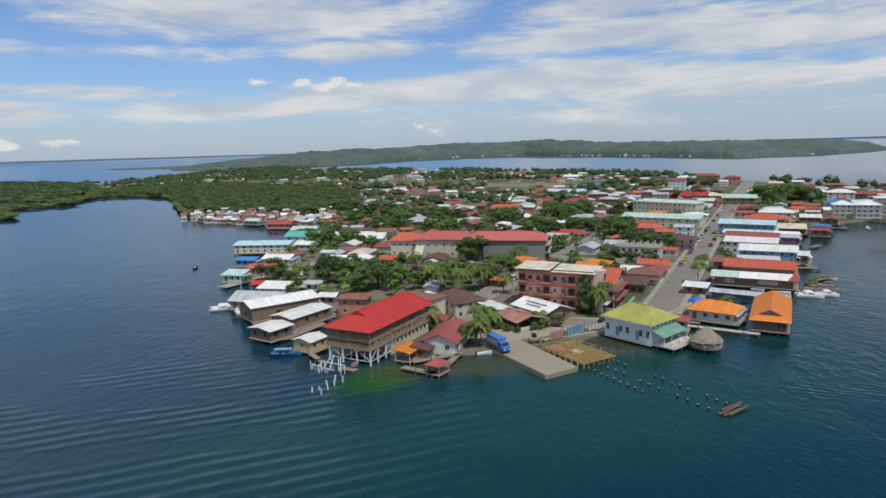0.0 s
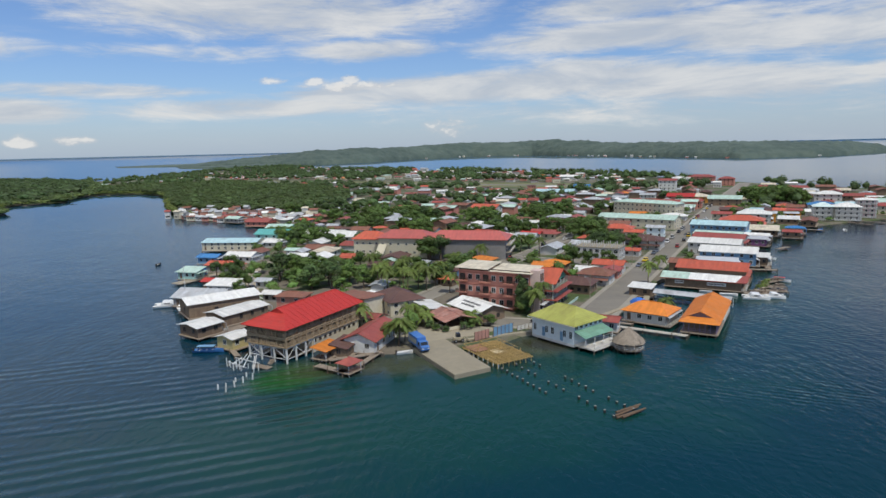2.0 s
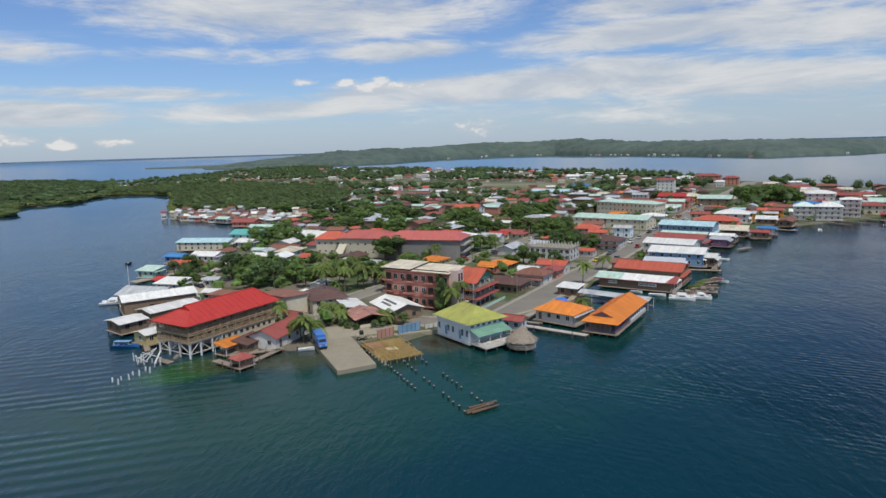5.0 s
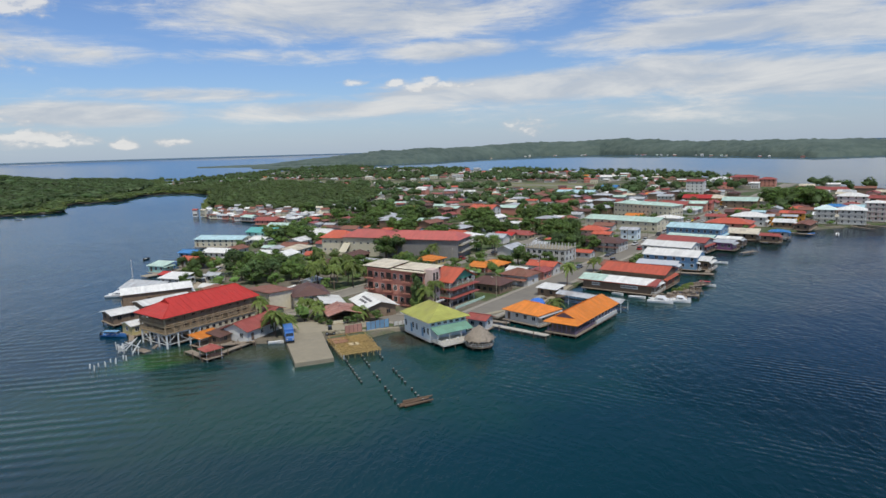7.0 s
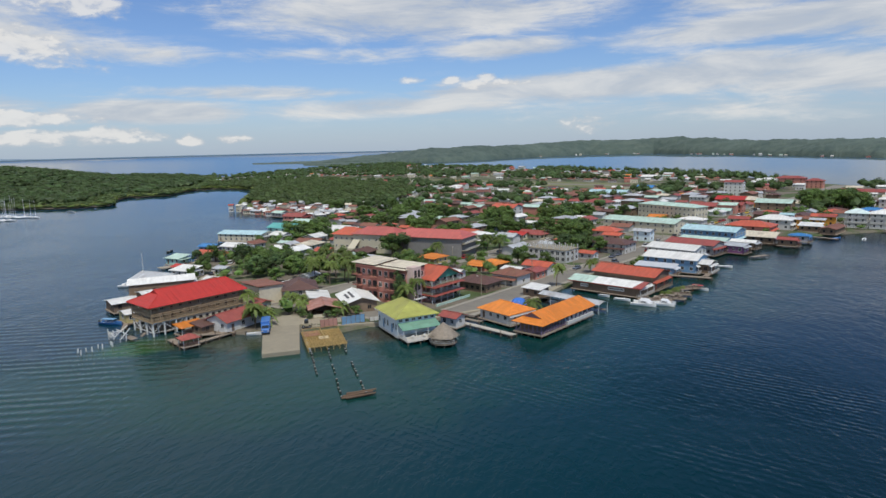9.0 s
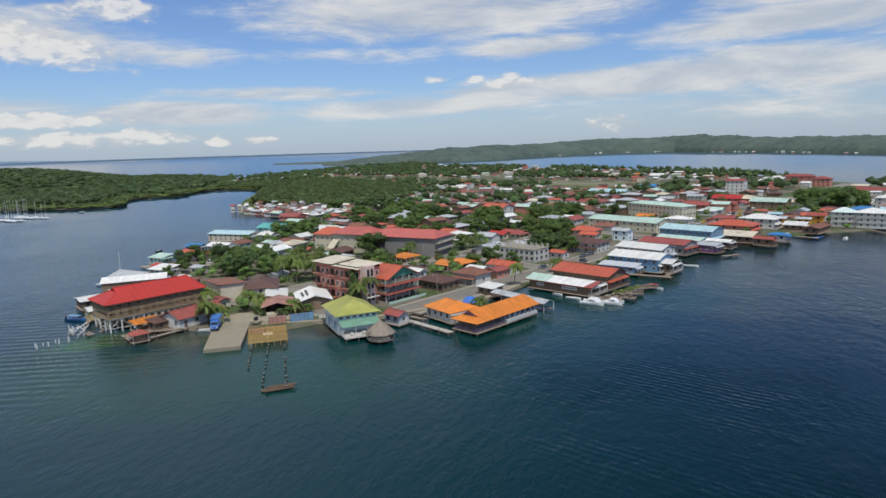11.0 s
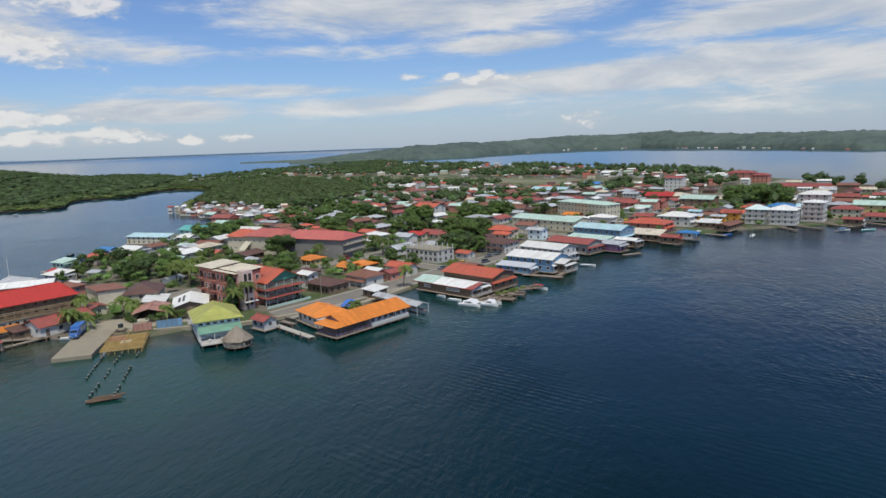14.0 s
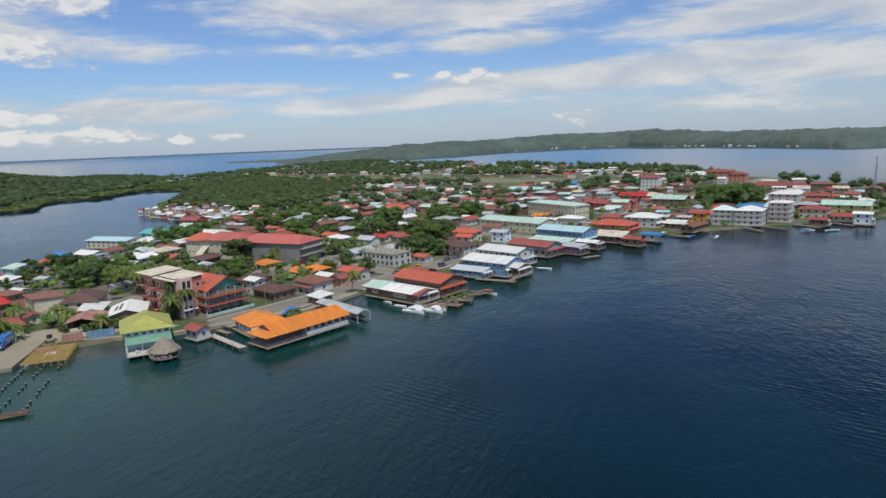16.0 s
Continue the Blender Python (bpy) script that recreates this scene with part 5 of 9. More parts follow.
house(64.4, 180.0, -34, 12.0, 10.0, 2.7, "hip", ORANGE_ROOF, WHITE_WALL, 2.2, 1.1, 0.8, name="restaurant_annex", label="white boarded annex with an orange roof over water", category="building", over_water=True, wins=(4, 2), seams=0.8, hip=0.7)


def boat_canopy(x, y, turn, L, W, z, mat, label, base=0.9):
    t = thing("boat_shelter", x, y, 0, turn, label, "shelter", "boat shelters")
    part("roof", roof_bm("gable", L, W, z, 0.8, 0.3, 0.1), mat, t)
    n = max(int(L / 4), 2)
    for i in range(n + 1):
        for s in (-1, 1):
            bm = bmesh.new()
            pipe(bm, (-L / 2 + L * i / n, s * W / 2, -1.8), (-L / 2 + L * i / n, s * W / 2, z + 0.05), 0.1, 0.1, 6)
            part("post", bm, WHITE_PAINT if i % 2 else WOOD, t)
    bm = bmesh.new()
    for i in range(int(L / 0.5)):
        box(bm, -L / 2 + i * 0.5 + 0.02, W / 2 - 1.6, base - 0.1, -L / 2 + i * 0.5 + 0.48, W / 2, base)
    part("walkway", bm, PLANK, t)
    return t


boat_canopy(81.8, 199.9, -31, 23, 4.6, 3.0, GREY_ROOF, "long grey sheet roof over boat slips on posts")
house(68.6, 210.6, -29, 7, 5, 2.6, "shed", WHITE_ROOF, WOOD_WALL, 0.7, 1.0, label="small grey boarded dock office over the water", over_water=True, wins=(2, 1))
tarp = thing("tarpaulin", 65.0, 197.5, 1.1, 10, "blue tarpaulin thrown over stacked gear", "tarpaulin")
bm = bmesh.new()
bmesh.ops.create_grid(bm, x_segments=12, y_segments=12, size=2.4)
for v in bm.verts:
    d = max(abs(v.co.x), abs(v.co.y)) / 2.4
    v.co.z = 1.6 * (1 - d ** 3) + 0.25 * noise.noise(v.co * 1.2)
part("sheet", bm, surface("blue_tarp", (0.04, 0.16, 0.55), 0.6, 0.2), tarp)

# ---- larger buildings behind the waterfront
def apartment_block():
    """Salmon three-storey block with a flat cream roof and a taller white stair tower."""
    t = thing("apartment_block", 21.2, 196.0, 0.8, 156.4, "salmon-pink three-storey apartment block with a pale flat roof", "building")
    L, W, H = 24.0, 9.0, 11.8
    bm = bmesh.new()
    box(bm, -L / 2, -W / 2, -0.3, L / 2, W / 2, H)
    part("wall", bm, PINK_WALL, t)
    bm = bmesh.new()
    slab_from(bm, [(-L / 2 - 0.8, -W / 2 - 0.8, H + 1.0), (1.0, -W / 2 - 0.8, H + 1.0), (1.0, W / 2 + 1.4, H + 0.35), (-L / 2 - 0.8, W / 2 + 1.4, H + 0.35)], [[0, 1, 2, 3]], 0.12)
    slab_from(bm, [(1.3, -W / 2 - 0.8, H + 1.4), (L / 2 + 0.8, -W / 2 - 0.8, H + 1.4), (L / 2 + 0.8, W / 2 + 1.4, H + 0.8), (1.3, W / 2 + 1.4, H + 0.8)], [[0, 1, 2, 3]], 0.12)
    part("roof", bm, CREAM_ROOF, t, "stained cream sheet roof")
    bm = bmesh.new()
    box(bm, -L / 2, W / 2 - 0.3, H, L / 2, W / 2 - 0.1, H + 0.7), box(bm, -L / 2, -W / 2, H, L / 2, -W / 2 + 0.2, H + 0.9)
    part("roof_upstand", bm, DARK_IN, t)
    for s in range(3):
        z = s * 3.75
        put_windows(t, L, W, "n", z + 2.2, 9, 1.3, 1.6, WHITE_PAINT, (2, 5, 8))
        put_windows(t, L, W, "w", z + 2.2, 3, 1.1, 1.5, WHITE_PAINT)
        put_windows(t, L, W, "s", z + 2.2, 8, 1.2, 1.5, WHITE_PAINT)
        put_windows(t, L, W, "e", z + 2.2, 3, 1.1, 1.5, WHITE_PAINT)
        for i in (2, 5, 8):
            x = -L / 2 + L * (i + 0.5) / 9
            b = part("balcony", (lambda m: (box(m, -1.9, 0, -0.1, 1.9, 1.5, 0.08), m)[1])(bmesh.new()), PINK_WALL, t, "", side_pose("n", L, W, x, z + 0.9))
            m = bmesh.new()
            railing(m, ((-1.85, 0.05), (-1.85, 1.45), (1.85, 1.45), (1.85, 0.05)), 0.08, 1.0, 0.25, 0.05)
            tagged(part("balustrade", m, RAIL_MAT, b, "dark red balustrade"), "", "", "", "stuff")
            m = bmesh.new()
            box(m, -1.0, -0.02, 0.08, 1.0, 0.03, 2.3)
            part("balcony_door", m, DARK_IN, b)
        bm = bmesh.new()
        box(bm, -L / 2 - 0.04, W / 2 + 0.003, z + 3.55, L / 2 + 0.04, W / 2 + 0.12, z + 3.75)
        part("string_course", bm, surface("dark_salmon", (0.34, 0.13, 0.10), 0.8, 0.1), t)
    bm = bmesh.new()
    box(bm, -L / 2 - 3.0, 0.6, -0.3, -L / 2 - 0.004, W / 2 - 0.2, H + 1.2)
    part("stair_tower", bm, surface("pale_pink_wall", (0.66, 0.50, 0.45), 0.75, 0.1), t, "pale pink stair tower")
    for s in range(3):
        for y in (1.7, 3.3):
            f, p = window_meshes(0.9, 2.2, RAIL_MAT, "tower")
            fr = part("window_frame", f, None, t, "", pose(-L / 2 - 3.0, y, 2.6 + s * 4.1, 0, 0, 90))
            part("pane", p, None, fr)
    bm = bmesh.new()
    box(bm, -L / 2 - 4.4, -0.2, 2.7, -L / 2 - 3.02, 4.6, 2.86)
    part("canopy", bm, WHITE_PAINT, t)


apartment_block()


def gabled_hotel():
    t = thing("gabled_hotel", 33.0, 202.0, 0.8, 156.4, "three-storey hotel with a coral roof and green gable", "building")
    L, W, H = 16.6, 13.0, 7.7
    bm = bmesh.new()
    box(bm, -L / 2 + 2.4, -W / 2 + 0.6, -0.3, L / 2, W / 2 - 0.6, H)
    part("wall", bm, surface("pale_rose_wall", (0.58, 0.42, 0.36), 0.75, 0.1), t)
    part("roof", roof_bm("gable", L, W, H + 0.1, 3.6, 1.0, 0.16, seams=0.9), CORAL_ROOF, t)
    bm = bmesh.new()
    v = [bm.verts.new(p) for x in (-L / 2 + 0.2, -L / 2 + 0.4) for p in ((x, -W / 2 - 0.3, H + 0.2), (x, W / 2 + 0.3, H + 0.2), (x, 0, H + 3.55))]
    bm.faces.new(v[:3]), bm.faces.new(v[5:2:-1])
    for i in range(3):
        j = (i + 1) % 3
        bm.faces.new((v[i], v[i + 3], v[j + 3], v[j]))
    part("gable_board", bm, surface("green_gable", (0.06, 0.27, 0.20), 0.6, 0.1), t, "green painted gable board")
    for z in (2.7, 5.5):
        bm = bmesh.new()
        e = 1.6
        slab_from(bm, [(-L / 2 - e, -W / 2 - e, z), (-L / 2 + 2.4, -W / 2 + 0.6, z + 0.8), (-L / 2 + 2.4, W / 2 - 0.6, z + 0.8), (-L / 2 - e, W / 2 + e, z), (L / 2, W / 2 + e, z), (L / 2, W / 2 - 0.6, z + 0.8)], [[0, 1, 2, 3], [3, 2, 5, 4]], 0.1)
        part("balcony_roof", bm, BRICK_ROOF, t, "faded red sheet skirt roof")
    for z in (3.0, 5.9):
        bm = bmesh.new()
        box(bm, -L / 2 - 0.2, -W / 2 - 0.2, z, -L / 2 + 2.39, W / 2 + 1.2, z + 0.2)
        box(bm, -L / 2 + 2.4, W / 2 - 0.59, z, L / 2, W / 2 + 1.2, z + 0.2)
        part("gallery", bm, CONCRETE, t)
        bm = bmesh.new()
        railing(bm, ((-L / 2 - 0.1, -W / 2), (-L / 2 - 0.1, W / 2 + 1.1), (L / 2, W / 2 + 1.1)), z + 0.2, 0.95, 0.5, 0.07)
        part("railing", bm, surface("sage_rail", (0.35, 0.42, 0.36), 0.7, 0.1), t)
    for s in range(3):
        for y in (-5, -1.8, 1.8, 5):
            f, p = window_meshes(1.2, 1.7, WHITE_PAINT, "white_paint")
            fr = part("window_frame", f, None, t, "", pose(-L / 2 + 2.4, y, 1.6 + s * 2.85, 0, 0, 90))
            part("pane", p, None, fr)
        put_windows(t, L, W - 1.2, "n", 1.6 + s * 2.85, 8, 1.2, 1.5, None, (0,))
        put_windows(t, L, W - 1.2, "s", 1.6 + s * 2.85, 7, 1.2, 1.5)
    for y in (-6.5, -3.2, 0, 3.2, 6.5, 7.6):
        bm = bmesh.new()
        box(bm, -L / 2 - 0.1, y - 0.12, 0, -L / 2 + 0.14, y + 0.12, H)
        part("column", bm, WHITE_PAINT, t)
    bm = bmesh.new()
    box(bm, -L / 2 - 3.4, -W / 2 - 1.5, -0.2, -L / 2 - 3.2, W / 2 + 3, 0.8)
    part("garden_wall", bm, surface("aqua_garden_wall", (0.42, 0.58, 0.50), 0.8, 0.1), t)


gabled_hotel()


SCHOOL_ROOF = roof_metal("school_red_roof_sheet", (0.45, 0.115, 0.095), stained=0.25, sheets=0.06)


def school():
    """Long two-storey school in two blocks under coral and red roofs."""
    t = thing("school", -9.0, 291.5, 0.8, -9, "long cream school with faded red metal roofs", "building")
    for x, L, W, H, rm, wm, n in ((17.0, 36, 17, 9.0, SCHOOL_ROOF, surface("dark_grey_wall", (0.22, 0.215, 0.21), 0.85, 0.15), 10), (-13.0, 23, 16, 9.2, SCHOOL_ROOF, CREAM_WALL, 6), (-31.0, 13, 13, 8.4, CORAL_ROOF, CREAM_WALL, 4)):
        b = part("block", (lambda m: (box(m, -L / 2, -W / 2, -0.3, L / 2, W / 2, H), m)[1])(bmesh.new()), wm, t, "", pose(x, 0, 0))
        part("block_roof", roof_bm("hip", L, W, H + 0.05, 3.0, 1.0, 0.15, seams=1.2, hip=0.55), rm, b)
        if wm == CREAM_WALL:
            for z in (2.6, 6.4):
                put_windows(b, L, W, "s", z, n, 1.0, 0.9)
        put_windows(b, L, W, "e", 6.6, 4, 1.6, 1.2)
        put_windows(b, L, W, "w", 6.6, 3, 1.2, 1.2)
    for z in (3.2, 6.4):
        bm = bmesh.new()
        box(bm, 35.1, -8.4, z, 37.2, 8.4, z + 0.25)
        part("gallery", bm, CONCRETE, t)
        bm = bmesh.new()
        railing(bm, ((37.1, -8.4), (37.1, 8.4)), z + 0.25, 1.0, 1.0, 0.08)
        part("railing", bm, WHITE_PAINT, t)
    bm = bmesh.new()
    slab_from(bm, [(-24.5, -13.5, 2.6), (-20.5, -13.5, 2.6), (-20.5, -8.1, 6.3), (-24.5, -8.1, 6.3)], [[0, 1, 2, 3]], 0.3)
    part("outer_stair", bm, CREAM_WALL, t)


school()


def balcony_hotel(x, y, turn, L, W, storeys, wall, roof_mat, label, base=1.2, rise=2.4, roof="hip", water=True):
    t = thing("hotel", x, y, base, turn, label, "building")
    H = storeys * 2.75
    bm = bmesh.new()
    box(bm, -L / 2 + 0.8, -W / 2 + 0.8, -0.3, L / 2 - 0.8, W / 2 - 0.8, H)
    part("wall", bm, wall, t)
    part("roof", roof_bm(roof, L, W, H + 0.05, rise, 0.5, 0.14, seams=1.0), roof_mat, t)
    for s in range(storeys):
        z = s * 2.75
        bm = bmesh.new()
        box(bm, -L / 2, -W / 2, z - 0.1, L / 2, W / 2, z + 0.12)
        part("floor_slab", bm, WHITE_WALL, t)
        for a, b in (((-L / 2, -W / 2), (L / 2, -W / 2)), ((L / 2, -W / 2), (L / 2, W / 2)), ((-L / 2, -W / 2), (-L / 2, W / 2))):
            bm = bmesh.new()
            railing(bm, (a, b), z + 0.12, 0.95, 0.3, 0.11)
            part("railing", bm, WHITE_PAINT, t)
        put_windows(t, L - 1.6, W - 1.6, "s", z + 1.5, max(int(L / 3.2), 2), 0.9, 1.4)
        put_windows(t, L - 1.6, W - 1.6, "e", z + 1.5, max(int(W / 3.2), 2), 0.9, 1.4)
        put_windows(t, L - 1.6, W - 1.6, "w", z + 1.5, max(int(W / 3.2), 2), 0.9, 1.4)
    bm = bmesh.new()
    box(bm, -0.1, -0.1, -0.1, 0.1, 0.1, H)
    col = mesh_of("column", bm, WHITE_PAINT)
    for i in range(int(L / 3) + 1):
        part("column", col, None, t, "", pose(-L / 2 + 0.1 + (L - 0.2) * i / int(L / 3), -W / 2 + 0.1, 0))
    for i in range(1, int(W / 3) + 1):
        for sx in (-1, 1):
            part("column", col, None, t, "", pose(sx * (L / 2 - 0.1), -W / 2 + 0.1 + (W - 0.2) * i / int(W / 3), 0))
    if water:
        stilts(t, L, W, -base - 1.2, -0.1, int(L / 4) + 1, int(W / 4) + 1, 0.16, CONCRETE)
    return t


balcony_hotel(234.0, 405.0, -20, 14, 12, 3, WHITE_WALL, WHITE_ROOF, "white three-storey hotel with open galleries over the water")
balcony_hotel(221.0, 408.0, -20, 11, 9, 3, WHITE_WALL, surface("white_teal_roof", (0.6, 0.72, 0.70), 0.5, 0.1), "white three-storey hotel wing with galleries over water")
balcony_hotel(252.0, 418.0, -24, 11, 11, 4, surface("dusty_pink_wall", (0.58, 0.42, 0.40), 0.75, 0.1), WHITE_ROOF, "dusty pink four-storey hotel beside the water", rise=1.2)
house(124.0, 444.0, -42, 46, 12, 9.6, "hip", MINT_ROOF, CREAM_WALL, 1.6, storeys=3, name="hotel", label="long cream three-storey hotel with a pale green roof", category="building", wins=(14, 4))
house(106.0, 389.0, -31, 46, 15, 5.6, "gable", MINT_ROOF, CREAM_WALL, 2.0, storeys=2, name="warehouse", label="long low building with a pale green sheet roof", category="building", wins=(10, 3))
house(-117.0, 318.0, -2, 29, 14, 4.0, "gable", CYAN_ROOF, CREAM_WALL, 1.4, 1.2, storeys=2, name="boat_store", label="cream boat store with a pale cyan roof on stilts", category="building", over_water=True, wins=(8, 3))
house(-21.6, 185.0, 152, 12, 9, 6.2, "shed", RUST_ROOF, surface("pale_render", (0.66, 0.60, 0.46), 0.8, 0.12, 0.8, (0.36, 0.32, 0.25), 0.4), 0.5, storeys=1, label="blank cream rendered two-storey block", wins=(2, 0), sides="e")


def open_bar(x, y, turn, L, W, h, rise, roof_mat, label):
    """A roof on posts over a plank floor, with a low wall, a counter and tables below."""
    t = thing("bar", x, y, LAND_Z + 0.2, turn, label, "building")
    FOOT.append((x, y, turn, L, W))
    part("roof", roof_bm("gable", L, W, h, rise, 0.8), roof_mat, t)
    bm = bmesh.new()
    box(bm, -L / 2, -W / 2, -0.5, L / 2, W / 2, 0.08)
    part("floor_deck", bm, PLANK, t)
    bm = bmesh.new()
    box(bm, -0.09, -0.09, 0.08, 0.09, 0.09, h - 0.05)
    post = mesh_of("post", bm, WOOD)
    for i in range(5):
        for s in (-1, 1):
            part("post", post, None, t, "", pose(-L / 2 + 0.2 + (L - 0.4) * i / 4, s * (W / 2 - 0.15), 0))
    for x0, y0, x1, y1 in ((-L / 2, -W / 2, L / 2, -W / 2 + 0.14), (-L / 2, W / 2 - 0.14, L / 2, W / 2), (-L / 2, -W / 2 + 0.142, -L / 2 + 0.14, W / 2 - 0.142)):
        bm = bmesh.new()
        box(bm, x0, y0, 0.08, x1, y1, 0.95)
        part("low_wall", bm, CREAM_WALL, t)
    bm = bmesh.new()
    box(bm, L / 2 - 2.4, -W / 2 + 1.2, 0.08, L / 2 - 1.8, W / 2 - 1.2, 1.15)
    part("counter", bm, WOOD, t)
    bm = bmesh.new()
    box(bm, L / 2 - 0.3, -W / 2 + 0.2, 0.08, L / 2 - 0.12, W / 2 - 0.2, h - 0.1)
    part("back_wall", bm, WOOD_WALL, t)
    for s in (-1, 1):
        bm = bmesh.new()
        box(bm, -2.6, s * 1.9 - 0.45, 0.72, -1.4, s * 1.9 + 0.45, 0.78), box(bm, -2.1, s * 1.9 - 0.08, 0.08, -1.9, s * 1.9 + 0.08, 0.72)
        part("table", bm, WOOD, t)
    return t


open_bar(7.4, 173.6, 122, 10.5, 8.5, 2.7, 1.3, roof_metal("patched_rusty_roof", (0.33, 0.15, 0.11), stained=0.55, stain=(0.48, 0.40, 0.35), sheets=0.3), "low open bar under a patched rusty roof")
house(0.2, 183.8, 122, 12, 6, 3.2, "shed", WHITE_ROOF, CREAM_WALL, 1.0, over=0.8, label="low cream shed with a white sheet roof", wins=(3, 2), sides="sewn")
house(-10.4, 190.5, 122, 14, 11, 4.6, "hip", BROWN_ROOF, CREAM_WALL, 2.6, storeys=2, label="cream two-storey house with a dark brown roof", wins=(4, 3), sides="sewn", hip=0.8)


def painted_roof():
    t = house(14.6, 183.2, 127, 14, 9.5, 3.2, "gable", WHITE_ROOF, WOOD_WALL, 1.8, over=1.0, name="bar", label="open bar with white roof sheets bearing faded lettering", category="building", wins=(4, 2))
    grey = surface("faded_lettering", (0.13, 0.13, 0.14), 0.8, 0.2)
    for i, (y, w) in enumerate(((-2.0, 8.6), (-3.4, 6.4))):
        bm = bmesh.new()
        x = -w / 2
        k = 0
        while x < w / 2:
            step = (0.55, 0.4, 0.7)[k % 3]
            for s in (1,):
                z = 3.2 + 1.8 * (1 - abs(y) / 5.75) + 0.06
                vs = [bm.verts.new(p) for p in ((x, -y + 0.4, z - 0.125), (x + step * 0.75, -y + 0.4, z - 0.125), (x + step * 0.75, -y - 0.4, z + 0.125), (x, -y - 0.4, z + 0.125))]
                bm.faces.new(vs)
                low = [bm.verts.new((v.co.x, v.co.y, v.co.z - 0.03)) for v in vs]
                bm.faces.new(low[::-1])
            x += step
            k += 1
        part("lettering", bm, grey, t, "faded unreadable grey lettering")


painted_roof()

# ---- boat houses west of the point
house(-68.5, 191.3, 40, 22, 11.5, 4.0, "gable", WHITE_ROOF, WOOD_WALL, 1.2, 1.3, 0.6, name="boat_house", label="dark boarded boat house with a white sheet roof", category="boat house", over_water=True, wins=(4, 1))
house(-58.0, 180.0, 60, 16, 8.5, 2.9, "gable", WHITE_ROOF, WOOD_WALL, 0.8, 1.3, 0.6, name="boat_house", label="dark boarded boat house beside a larger one", category="boat house", over_water=True, wins=(4, 1))
house(-62.5, 165.2, 60, 7.6, 8.2, 2.7, "gable", WHITE_ROOF, WOOD_WALL, 0.7, 1.2, 0.7, name="boat_house", label="small open boat house with a white roof", category="boat house", over_water=True, wins=(2, 2))
house(-48.4, 154.6, 62, 6, 6, 2.6, "gable", WHITE_ROOF, YELLOW_WALL, 0.8, 1.0, 0.5, label="small shack with white roof beside the guest house", over_water=True, wins=(2, 1))
quad_slab("boardwalk", [(-80, 189), (-61, 161), (-57, 163), (-50, 178), (-54, 184), (-70, 199)], 0.55, 0.75, PLANK, "grey plank boardwalk round the boat houses", "boardwalk")
jetty(-50, 154, -44, 146, 1.4, 0.8, PLANK, "thin plank walkway on leaning posts")

# ---- little buildings between the point and the ramp
house(-12.2, 157.0, 77, 15.5, 8.4, 2.9, "gable", roof_metal("dull_red_roof_sheet", (0.30, 0.075, 0.058), stained=0.45), WHITE_WALL, 2.0, 0.9, 0.7, label="white cottage with a faded red roof by the water", over_water=True, wins=(4, 2), sides="sewn")
house(-17.5, 150.0, 77, 8, 4.2, 2.0, "shed", BROWN_ROOF, WOOD_WALL, 0.9, 0.9, 0.5, label="brown sheet lean-to beside the cottage", over_water=True, wins=(2, 1))


def canopy(x, y, turn, L, W, z, roof_mat, label, roof="hip", rise=1.1, deck_z=0.9, rails=True):
    t = thing("pavilion", x, y, 0, turn, label, "pavilion", "open pavilions")
    part("roof", roof_bm(roof, L, W, z, rise, 0.4, 0.1, seams=0.6), roof_mat, t)
    for sx in (-1, 1):
        for sy in (-1, 1):
            bm = bmesh.new()
            pipe(bm, (sx * (L / 2 - 0.1), sy * (W / 2 - 0.1), -1.8), (sx * (L / 2 - 0.1), sy * (W / 2 - 0.1), z + 0.1), 0.1, 0.1, 6)
            part("post", bm, WHITE_PAINT, t)
    bm = bmesh.new()
    box(bm, -L / 2 - 0.3, -W / 2 - 0.3, deck_z - 0.18, L / 2 + 0.3, W / 2 + 0.3, deck_z)
    part("deck", bm, PLANK, t)
    if rails:
        bm = bmesh.new()
        railing(bm, ((-L / 2, -W / 2), (L / 2, -W / 2), (L / 2, W / 2), (-L / 2, W / 2)), deck_z, 0.9, 0.35, 0.06)
        part("railing", bm, surface("brown_rail", (0.20, 0.11, 0.08), 0.8, 0.2), t)


canopy(-21.2, 146.8, 68, 7.2, 4.2, 3.1, ORANGE_ROOF, "open shelter with an orange sheet roof over a deck", "shed", 0.6, 0.9, False)
canopy(-13.4, 136.3, 60, 4.2, 3.6, 2.9, BRICK_ROOF, "small square pavilion with a faded red roof over water")
jetty(-13.0, 136.0, -9.0, 148.5, 1.6, 0.95, PLANK, "plank jetty leading to the red-roofed pavilion")
jetty(-22.0, 139.5, -14.0, 135.0, 2.0, 0.9, PLANK, "plank walkway between the shelter and the pavilion")
jetty(-8.0, 149.0, -20.0, 143.0, 1.8, 0.95, PLANK, "plank walkway along the cottage")

# ---- row of shops and bars over the open water
t = house(92.8, 223.5, -25, 24.5, 9.6, 2.7, "gable", WHITE_ROOF, WOOD_WALL, 1.3, 1.1, 0.7, name="bar", label="dark boarded bar over water with white roof sheets", category="building", over_water=True, wins=(0, 2))
bm = bmesh.new()
slab_from(bm, [(-13.98, -5.52, 2.78), (-4.6, -5.52, 2.78), (-4.6, 0, 4.1), (-13.98, 0, 4.1)], [[0, 1, 2, 3]], 0.03)
slab_from(bm, [(-4.6, 5.52, 2.78), (-13.98, 5.52, 2.78), (-13.98, 0, 4.1), (-4.6, 0, 4.1)], [[0, 1, 2, 3]], 0.03)
part("roof_patch", bm, MINT_ROOF, t, "pale green roof sheets")
